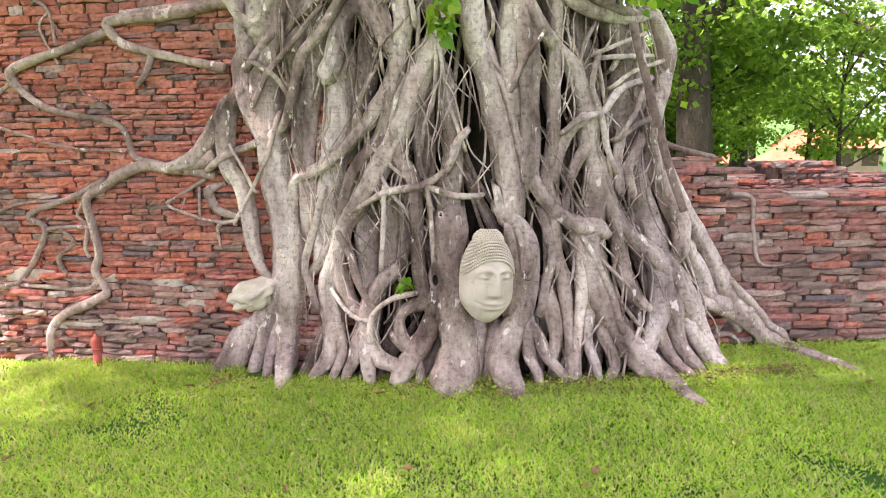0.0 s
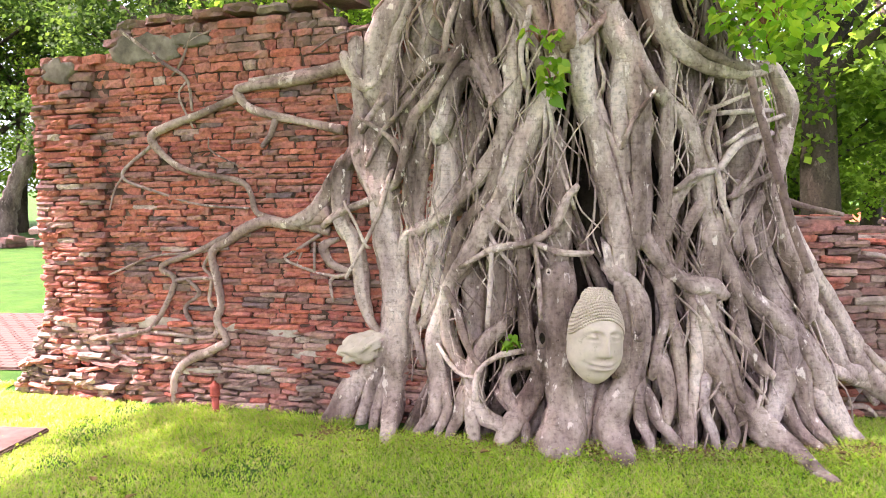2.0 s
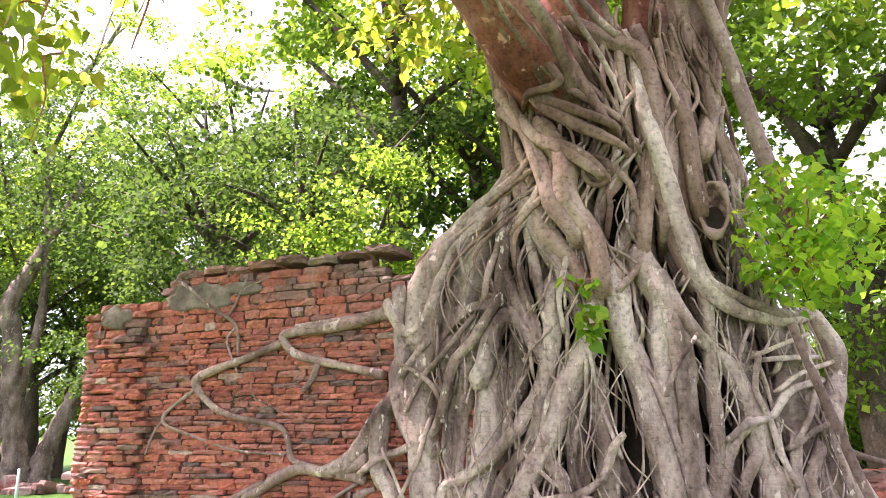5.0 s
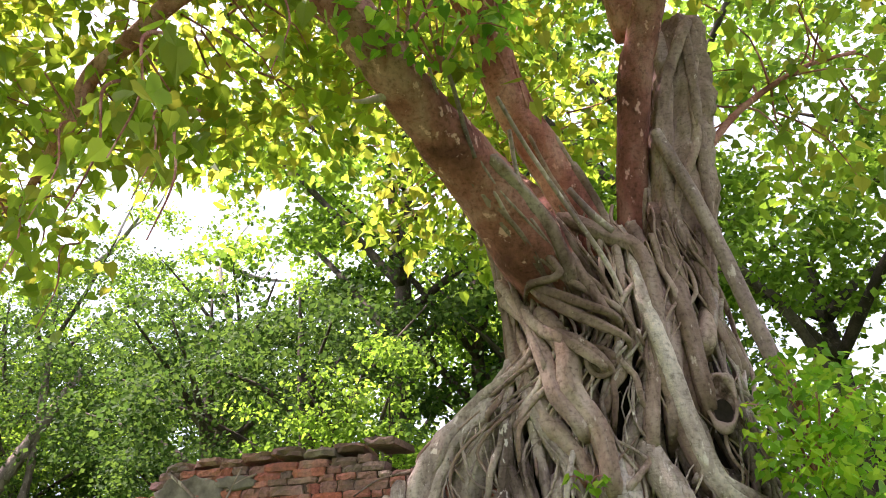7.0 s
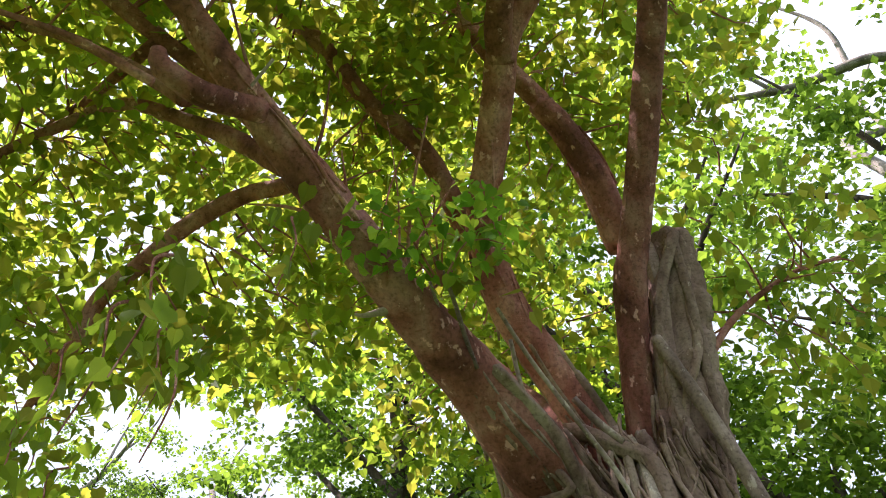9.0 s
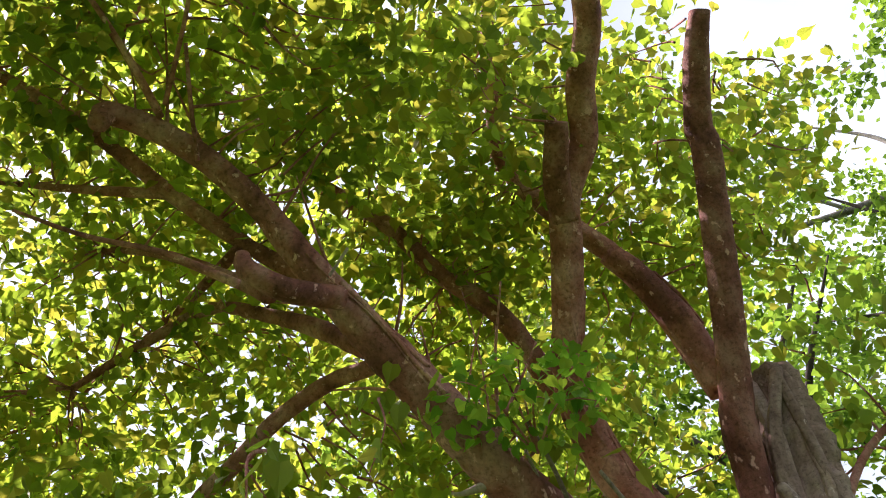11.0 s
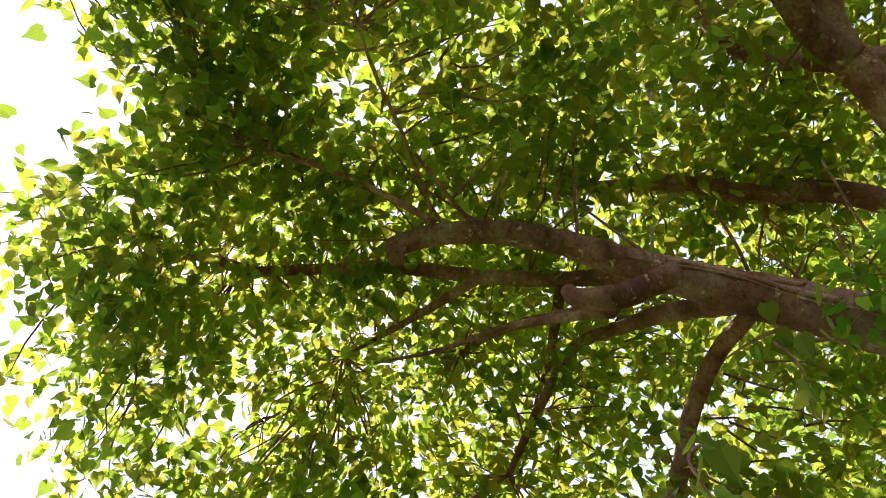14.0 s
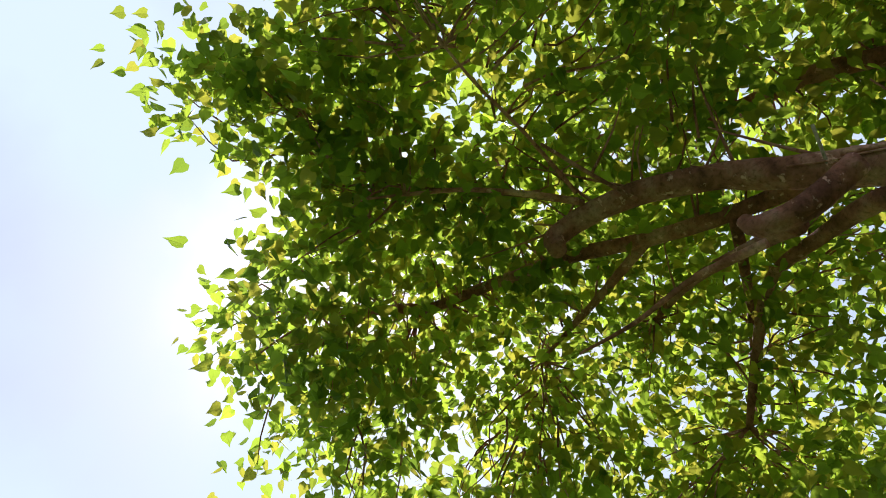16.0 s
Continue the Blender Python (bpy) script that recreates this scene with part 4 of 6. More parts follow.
root((-0.55, 4.60, 3.11, 0.039), (-0.80, 4.77, 2.99, 0.046), (-0.97, 4.62, 2.73, 0.039), (-1.08, 4.63, 2.55, 0.033))
root((-0.47, 4.69, 3.29, 0.028), (-0.48, 4.44, 2.84, 0.031), (-0.50, 4.42, 2.51, 0.036), (-0.55, 4.42, 2.35, 0.055), (-0.73, 4.47, 2.32, 0.037), (-0.95, 4.56, 2.12, 0.026), (-1.14, 4.63, 1.89, 0.020), (-1.23, 4.64, 1.71, 0.018))
root((-1.04, 4.62, 2.57, 0.053), (-1.01, 4.61, 2.35, 0.050), (-0.95, 4.58, 2.24, 0.035))
root((0.42, 4.39, 2.45, 0.083), (0.47, 4.40, 2.26, 0.074), (0.54, 4.40, 2.13, 0.060))
root((0.36, 4.56, 4.15, 0.045), (0.39, 4.40, 3.82, 0.052), (0.42, 4.33, 3.50, 0.056), (0.50, 4.34, 3.12, 0.066), (0.56, 4.37, 2.81, 0.071), (0.64, 4.39, 2.51, 0.068), (0.71, 4.41, 2.38, 0.070), (0.89, 4.46, 2.24, 0.051), (1.15, 4.59, 2.20, 0.041), (1.34, 4.83, 2.25, 0.034))
root((0.72, 4.39, 2.40, 0.042), (0.92, 4.45, 2.30, 0.034), (1.13, 4.55, 2.23, 0.030), (1.33, 4.80, 2.26, 0.028))
root((-0.43, 4.56, 3.20, 0.039), (-0.33, 4.40, 2.89, 0.048), (-0.22, 4.38, 2.66, 0.053), (-0.09, 4.38, 2.44, 0.052), (-0.06, 4.38, 2.27, 0.041))
root((-0.12, 4.36, 2.93, 0.065), (0.02, 4.36, 2.75, 0.072), (0.12, 4.37, 2.53, 0.063), (0.17, 4.38, 2.29, 0.055))
root((-0.44, 4.43, 2.91, 0.031), (-0.41, 4.41, 2.61, 0.036), (-0.35, 4.40, 2.32, 0.047), (-0.29, 4.39, 2.04, 0.052))
root((-0.34, 4.41, 2.82, 0.037), (-0.29, 4.40, 2.50, 0.041), (-0.23, 4.40, 2.18, 0.041))
root((-0.67, 4.89, 4.63, 0.021), (-0.58, 4.81, 4.12, 0.025), (-0.51, 4.78, 3.69, 0.027), (-0.49, 4.85, 3.36, 0.035), (-0.28, 4.39, 2.84, 0.053), (-0.10, 4.37, 2.61, 0.058), (0.01, 4.37, 2.38, 0.055))
root((-0.57, 4.73, 4.42, 0.027), (-0.48, 4.67, 3.90, 0.029), (-0.42, 4.66, 3.54, 0.028), (-0.32, 4.48, 3.18, 0.032))
root((-0.46, 4.57, 3.19, 0.030), (-0.49, 4.43, 2.78, 0.031), (-0.54, 4.42, 2.38, 0.036))
root((-0.01, 4.40, 4.21, 0.057), (0.25, 4.37, 4.02, 0.062), (0.44, 4.38, 3.90, 0.064), (0.48, 4.37, 3.54, 0.068), (0.47, 4.36, 3.23, 0.066), (0.50, 4.38, 2.94, 0.065), (0.55, 4.41, 2.71, 0.065), (0.64, 4.43, 2.45, 0.065))
root((-0.41, 4.43, 3.91, 0.041), (-0.21, 4.30, 3.61, 0.048), (-0.02, 4.23, 3.43, 0.050), (0.14, 4.20, 3.32, 0.035), (0.27, 4.19, 3.23, 0.023))
root((-0.49, 4.59, 3.82, 0.042), (-0.28, 4.39, 3.44, 0.048), (-0.09, 4.29, 3.28, 0.044), (0.10, 4.23, 3.10, 0.031))
root((-0.22, 4.42, 3.50, 0.066), (-0.09, 4.33, 3.23, 0.078), (-0.08, 4.30, 2.96, 0.090), (0.06, 4.31, 2.70, 0.075), (0.10, 4.32, 2.42, 0.063))
root((-0.34, 4.49, 3.55, 0.061), (-0.24, 4.38, 3.22, 0.067), (-0.17, 4.29, 2.93, 0.062), (-0.04, 4.29, 2.72, 0.050))
root((0.33, 4.35, 3.27, 0.026), (0.25, 4.35, 3.08, 0.034), (0.16, 4.35, 2.96, 0.036), (0.11, 4.36, 2.84, 0.031))
root((0.41, 4.39, 3.13, 0.051), (0.32, 4.40, 2.86, 0.056), (0.22, 4.39, 2.63, 0.047))
root((0.66, 4.49, 4.04, 0.047), (0.68, 4.47, 3.68, 0.049), (0.70, 4.46, 3.40, 0.039), (0.69, 4.45, 3.13, 0.035), (0.70, 4.47, 2.92, 0.029))
root((0.82, 4.59, 3.85, 0.041), (0.85, 4.58, 3.49, 0.037), (0.92, 4.63, 3.33, 0.049), (0.99, 4.69, 3.16, 0.052))
root((0.63, 4.44, 3.43, 0.038), (0.60, 4.43, 3.13, 0.049), (0.62, 4.45, 2.85, 0.051))
root((-0.04, 4.33, 4.15, 0.013), (0.17, 4.28, 3.73, 0.012), (0.30, 4.27, 3.39, 0.015), (0.37, 4.28, 3.24, 0.013))
root((-0.02, 4.31, 3.68, 0.030), (0.12, 4.28, 3.57, 0.027), (0.26, 4.27, 3.45, 0.023))
root((-0.29, 4.26, 4.02, 0.022), (-0.08, 4.16, 3.69, 0.033), (-0.27, 4.25, 3.66, 0.025))
root((-0.51, 4.50, 4.09, 0.030), (-0.27, 4.31, 3.70, 0.037), (-0.03, 4.20, 3.51, 0.039), (0.20, 4.17, 3.38, 0.029))
root((-0.46, 4.58, 3.68, 0.051), (-0.23, 4.38, 3.39, 0.054), (-0.02, 4.28, 3.26, 0.046), (0.14, 4.24, 3.10, 0.028))
root((-0.03, 4.31, 3.93, 0.034), (0.09, 4.28, 3.65, 0.039), (0.20, 4.27, 3.40, 0.032))
root((-0.55, 4.58, 4.28, 0.020), (-0.42, 4.46, 3.79, 0.022), (-0.34, 4.41, 3.47, 0.021), (-0.24, 4.28, 3.14, 0.023))
root((0.90, 4.69, 4.31, 0.027), (0.85, 4.58, 3.85, 0.029), (0.86, 4.53, 3.45, 0.031), (0.94, 4.59, 3.16, 0.034))
root((0.30, 4.36, 3.92, 0.030), (0.31, 4.35, 3.58, 0.032), (0.33, 4.34, 3.30, 0.029))
root((1.00, 4.70, 3.20, 0.022), (0.96, 4.62, 2.88, 0.021), (0.92, 4.56, 2.60, 0.023), (0.90, 4.52, 2.37, 0.026))
# roots that creep over the tall wall
wall_root((-1.25, 4.65, 2.37, 0.057), (-1.64, 4.71, 2.30, 0.051), (-1.84, 4.74, 2.28, 0.044), (-2.04, 4.78, 2.27, 0.045), (-2.12, 4.79, 2.24, 0.041), (-2.03, 4.78, 2.13, 0.037), (-1.85, 4.75, 2.07, 0.036), (-1.64, 4.72, 2.02, 0.031), (-1.34, 4.67, 1.95, 0.038))
wall_root((-1.25, 4.66, 2.40, 0.031), (-1.47, 4.69, 2.36, 0.027), (-1.73, 4.73, 2.33, 0.028), (-2.02, 4.78, 2.31, 0.025))
wall_root((-1.83, 4.75, 2.06, 0.032), (-1.88, 4.76, 1.94, 0.028), (-1.95, 4.77, 1.86, 0.022))
wall_root((-2.10, 4.79, 2.21, 0.037), (-2.37, 4.83, 2.12, 0.034), (-2.69, 4.88, 2.03, 0.039), (-2.83, 4.90, 1.96, 0.040), (-2.77, 4.90, 1.85, 0.033), (-2.56, 4.86, 1.72, 0.028), (-2.14, 4.80, 1.63, 0.025), (-2.05, 4.78, 1.54, 0.024), (-2.01, 4.78, 1.41, 0.028), (-1.82, 4.74, 1.35, 0.034), (-1.46, 4.69, 1.28, 0.039))
wall_root((-2.83, 4.91, 1.91, 0.018), (-3.11, 4.95, 1.69, 0.016), (-2.80, 4.91, 1.56, 0.013), (-2.46, 4.85, 1.47, 0.011), (-2.07, 4.79, 1.44, 0.010))
wall_root((-3.11, 4.96, 1.69, 0.011), (-3.19, 4.97, 1.59, 0.009), (-3.25, 4.98, 1.44, 0.007))
wall_root((-1.45, 4.68, 1.41, 0.065), (-1.71, 4.72, 1.33, 0.047), (-1.94, 4.76, 1.35, 0.048), (-2.12, 4.79, 1.29, 0.053), (-2.23, 4.81, 1.22, 0.042), (-2.38, 4.83, 1.13, 0.040), (-2.36, 4.83, 0.96, 0.040), (-2.33, 4.83, 0.76, 0.036), (-2.37, 4.83, 0.64, 0.034), (-2.30, 4.82, 0.50, 0.038), (-2.38, 4.83, 0.44, 0.047), (-2.63, 4.87, 0.33, 0.042), (-2.75, 4.89, 0.19, 0.041), (-2.77, 4.90, 0.00, 0.034))
wall_root((-2.22, 4.81, 1.26, 0.033), (-2.52, 4.86, 1.13, 0.026), (-2.77, 4.90, 1.05, 0.027), (-2.82, 4.91, 1.00, 0.027), (-2.71, 4.89, 0.92, 0.026), (-2.83, 4.91, 0.69, 0.027), (-2.95, 4.93, 0.55, 0.027), (-3.11, 4.95, 0.51, 0.023), (-3.31, 4.98, 0.45, 0.029), (-3.28, 4.98, 0.36, 0.029), (-3.15, 4.96, 0.31, 0.028), (-3.09, 4.95, 0.08, 0.024))
wall_root((-2.94, 4.93, 0.53, 0.021), (-2.68, 4.88, 0.52, 0.022), (-2.44, 4.85, 0.51, 0.026), (-2.35, 4.83, 0.58, 0.030))
wall_root((-2.71, 4.89, 0.92, 0.018), (-2.54, 4.86, 0.94, 0.017), (-2.36, 4.83, 0.94, 0.017))
wall_root((-2.60, 4.87, 0.93, 0.020), (-2.51, 4.86, 0.83, 0.019), (-2.63, 4.88, 0.73, 0.022), (-2.60, 4.87, 0.63, 0.022), (-2.50, 4.86, 0.55, 0.022))
wall_root((-2.40, 4.84, 1.12, 0.017), (-2.46, 4.85, 1.02, 0.017), (-2.40, 4.84, 0.95, 0.017), (-2.43, 4.85, 0.79, 0.017), (-2.40, 4.84, 0.73, 0.017))
wall_root((-2.25, 4.82, 1.16, 0.015), (-2.61, 4.88, 1.12, 0.013), (-2.90, 4.92, 1.09, 0.011), (-3.29, 4.98, 0.95, 0.009))
wall_root((-3.05, 4.94, 2.73, 0.016), (-2.71, 4.89, 2.48, 0.016), (-2.52, 4.86, 2.35, 0.015), (-2.49, 4.86, 2.13, 0.013))
wall_root((-2.44, 4.85, 2.71, 0.011), (-2.56, 4.87, 2.47, 0.011), (-2.64, 4.88, 2.38, 0.011))
wall_root((-2.31, 4.83, 2.67, 0.009), (-2.44, 4.85, 2.63, 0.009), (-2.54, 4.87, 2.57, 0.009))
wall_root((-2.52, 4.86, 2.34, 0.009), (-2.59, 4.87, 2.24, 0.009), (-2.49, 4.86, 2.01, 0.009))
wall_root((-1.16, 4.65, 2.60, 0.010), (-1.38, 4.68, 2.56, 0.008), (-1.55, 4.71, 2.47, 0.006))
wall_root((-2.37, 4.84, 1.94, 0.006), (-2.34, 4.83, 1.84, 0.008), (-2.04, 4.79, 1.69, 0.006))
wall_root((-1.39, 4.68, 2.19, 0.008), (-1.37, 4.68, 2.07, 0.008))
wall_root((-1.53, 4.70, 1.26, 0.017), (-1.72, 4.73, 1.15, 0.014), (-1.81, 4.75, 1.09, 0.012), (-1.61, 4.72, 1.01, 0.014), (-1.41, 4.68, 0.97, 0.014))
wall_root((-1.40, 4.68, 1.23, 0.019), (-1.51, 4.69, 1.18, 0.043), (-1.46, 4.69, 1.06, 0.035), (-1.31, 4.67, 1.01, 0.027))
wall_root((-1.58, 4.71, 1.21, 0.012), (-1.59, 4.71, 1.01, 0.012))
wall_root((-1.67, 4.73, 1.16, 0.008), (-1.72, 4.74, 1.06, 0.008))
wall_root((-1.34, 4.67, 0.99, 0.015), (-1.47, 4.70, 0.95, 0.016), (-1.46, 4.69, 0.80, 0.010))
# roots over the low wall
wall_root((1.99, 4.98, 1.08, 0.019), (2.14, 4.98, 1.04, 0.021), (2.16, 4.98, 0.85, 0.019), (2.21, 4.98, 0.60, 0.017), (2.33, 4.98, 0.56, 0.009), (2.44, 4.98, 0.58, 0.007))
wall_root((1.46, 4.98, 1.46, 0.028), (1.62, 4.98, 1.39, 0.027), (1.87, 4.98, 1.33, 0.019))
wall_root((2.11, 4.98, 0.09, 0.031), (2.01, 4.98, 0.20, 0.039), (1.92, 4.98, 0.08, 0.035))
wall_root((1.87, 4.98, 0.04, 0.026), (2.03, 4.98, 0.07, 0.022), (2.13, 4.98, -0.02, 0.018))
# limbs
limb((0.42, 5.15, 3.15, 0.24), (0.15, 4.95, 3.55, 0.29), (-0.26, 4.34, 3.98, 0.265), (-0.51, 3.99, 4.29, 0.219), (-0.79, 3.60, 4.57, 0.180), (-1.01, 3.29, 4.81, 0.165), (-1.25, 2.95, 5.11, 0.155), (-1.51, 2.57, 5.41, 0.136), (-1.74, 2.25, 5.72, 0.116), (-1.94, 1.97, 6.02, 0.102), (-2.04, 1.83, 6.18, 0.095), (-2.33, 1.42, 6.45, 0.093), (-2.59, 1.05, 6.50, 0.090), (-2.76, 0.81, 6.40, 0.086), (-2.76, 0.81, 6.22, 0.071))
limb((-1.58, 2.27, 5.46, 0.083), (-1.79, 2.00, 5.30, 0.080), (-1.96, 1.79, 5.33, 0.068), (-2.00, 1.74, 5.45, 0.047))
limb((-1.74, 3.14, 6.02, 0.088), (-2.13, 2.65, 6.45, 0.080), (-2.53, 2.25, 6.66, 0.065), (-2.97, 1.70, 6.89, 0.068), (-3.34, 1.06, 7.08, 0.066), (-3.66, 0.56, 7.14, 0.054), (-4.11, -0.22, 7.12, 0.051), (-4.10, -0.28, 7.15, 0.060), (-4.21, -0.82, 7.18, 0.038), (-4.26, -1.47, 7.21, 0.024))
limb((0.24, 4.90, 4.08, 0.166), (0.15, 4.81, 4.38, 0.150), (0.01, 4.71, 4.67, 0.159), (-0.17, 4.56, 5.01, 0.161), (-0.35, 4.39, 5.34, 0.152), (-0.45, 4.08, 5.81, 0.131), (-0.46, 3.96, 5.97, 0.131), (-0.34, 3.71, 6.29, 0.137), (-0.17, 3.34, 6.68, 0.143), (-0.01, 2.95, 7.03, 0.137), (0.27, 2.66, 7.26, 0.122), (0.40, 2.27, 7.50, 0.124), (0.60, 1.91, 7.69, 0.116), (0.73, 1.47, 7.88, 0.118), (0.95, 0.86, 8.08, 0.098))
limb((-0.08, 3.10, 6.85, 0.119), (-0.04, 2.77, 6.99, 0.114), (0.11, 2.35, 7.12, 0.098))
limb((-0.61, 4.24, 6.09, 0.104), (-0.74, 3.99, 6.48, 0.094), (-0.93, 3.73, 6.83, 0.096), (-1.28, 3.45, 7.14, 0.081), (-1.33, 3.39, 7.19, 0.085), (-1.73, 2.87, 7.63, 0.079), (-2.26, 2.32, 7.95, 0.067), (-2.67, 1.56, 8.30, 0.065), (-3.03, 0.74, 8.55, 0.061), (-3.35, -0.08, 8.69, 0.053), (-3.43, -0.70, 8.79, 0.038))
limb((0.46, 4.86, 4.03, 0.121), (0.47, 4.81, 4.34, 0.116), (0.55, 4.65, 4.99, 0.117), (0.64, 4.44, 5.53, 0.132), (0.70, 4.37, 5.70, 0.126), (0.90, 4.02, 6.30, 0.130), (1.08, 3.59, 6.87, 0.130), (1.25, 3.11, 7.38, 0.126), (1.24, 3.02, 7.47, 0.122), (1.42, 2.57, 7.82, 0.116), (1.59, 2.24, 8.04, 0.094))
limb((0.67, 4.53, 5.93, 0.140), (0.62, 4.40, 6.16, 0.137), (0.53, 4.18, 6.54, 0.144), (0.36, 3.94, 6.90, 0.125), (0.19, 3.77, 7.15, 0.113), (0.18, 3.74, 7.18, 0.099), (-0.20, 3.38, 7.60, 0.093), (-0.46, 2.99, 7.95, 0.085), (-0.43, 2.58, 8.27, 0.072), (-0.22, 1.92, 8.70, 0.064), (-0.01, 1.41, 8.97, 0.050))
limb((-1.60, 3.19, 5.95, 0.076), (-1.89, 3.24, 5.95, 0.066), (-2.25, 3.29, 5.99, 0.068), (-2.73, 3.37, 5.84, 0.069), (-3.01, 3.41, 5.57, 0.069), (-3.34, 3.47, 5.34, 0.061), (-3.39, 3.47, 5.06, 0.048), (-3.38, 3.47, 4.77, 0.023))
limb((-1.73, 2.93, 5.73, 0.061), (-2.14, 2.88, 6.14, 0.078), (-2.61, 2.82, 6.48, 0.063), (-3.23, 2.75, 6.83, 0.054), (-3.76, 2.69, 6.55, 0.046), (-4.27, 2.63, 6.11, 0.027))
limb((-2.17, 2.25, 5.82, 0.088), (-2.45, 2.20, 6.05, 0.056), (-3.20, 2.05, 6.66, 0.043), (-3.87, 1.92, 6.98, 0.028))
limb((-2.50, 0.96, 6.52, 0.030), (-2.53, 0.55, 6.64, 0.023), (-2.58, 0.08, 6.72, 0.019), (-2.67, -0.38, 6.73, 0.016))
limb((-2.50, 0.99, 6.51, 0.026), (-2.63, 0.53, 6.81, 0.020), (-2.77, 0.02, 7.06, 0.017), (-2.87, -0.59, 7.29, 0.013))
limb((-2.44, 0.93, 6.55, 0.019), (-2.04, 0.48, 6.70, 0.015), (-1.74, 0.11, 6.77, 0.013), (-1.48, -0.15, 6.79, 0.011))
limb((-2.33, 1.32, 6.29, 0.016), (-2.22, 0.99, 6.42, 0.015), (-2.07, 0.61, 6.55, 0.013))
limb((-2.22, 2.00, 5.61, 0.034), (-2.63, 1.68, 5.77, 0.024), (-3.09, 1.38, 5.83, 0.018), (-3.45, 1.05, 5.88, 0.011))
aerial_root((-0.67, 3.14, 4.82, 0.014), (-0.61, 3.36, 4.64, 0.014), (-0.57, 3.56, 4.44, 0.016), (-0.53, 3.68, 4.30, 0.014))
aerial_root((-0.36, 3.55, 4.66, 0.013), (-0.23, 3.75, 4.44, 0.015), (-0.11, 3.90, 4.26, 0.015), (0.03, 4.04, 4.05, 0.017), (0.21, 4.21, 3.77, 0.017), (0.32, 4.34, 3.50, 0.015))
aerial_root((-0.74, 3.28, 4.73, 0.011), (-0.69, 3.55, 4.54, 0.011), (-0.58, 3.74, 4.39, 0.011))
aerial_root((-0.31, 3.73, 4.53, 0.015), (-0.28, 3.95, 4.27, 0.015), (-0.16, 4.14, 4.03, 0.017))
aerial_root((-1.48, 2.10, 5.77, 0.011), (-1.66, 2.20, 5.65, 0.011), (-1.83, 2.30, 5.52, 0.011))
aerial_root((0.03, 4.19, 4.32, 0.023), (0.17, 4.24, 4.13, 0.027), (0.29, 4.26, 4.00, 0.023))
aerial_root((-0.98, 3.38, 4.64, 0.047), (-1.04, 3.36, 4.62, 0.033), (-1.18, 3.32, 4.57, 0.014), (-1.23, 3.29, 4.57, 0.007))
aerial_root((0.71, 4.55, 4.97, 0.045), (0.88, 4.52, 4.37, 0.050), (1.01, 4.50, 3.79, 0.052), (1.11, 4.48, 3.26, 0.052), (1.19, 4.47, 2.91, 0.051), (1.22, 4.46, 2.62, 0.044))
aerial_root((1.09, 4.23, 2.13, 0.021), (1.16, 4.22, 1.87, 0.024), (1.24, 4.21, 1.59, 0.024), (1.32, 4.20, 1.31, 0.024), (1.41, 4.19, 1.06, 0.023))
broken_top((0.73, 4.85, 4.00, 0.256), (0.80, 4.85, 4.42, 0.239), (0.87, 4.85, 4.92, 0.237), (0.96, 4.85, 5.47, 0.236), (1.06, 4.85, 6.07, 0.193), (1.11, 4.85, 6.30, 0.134))


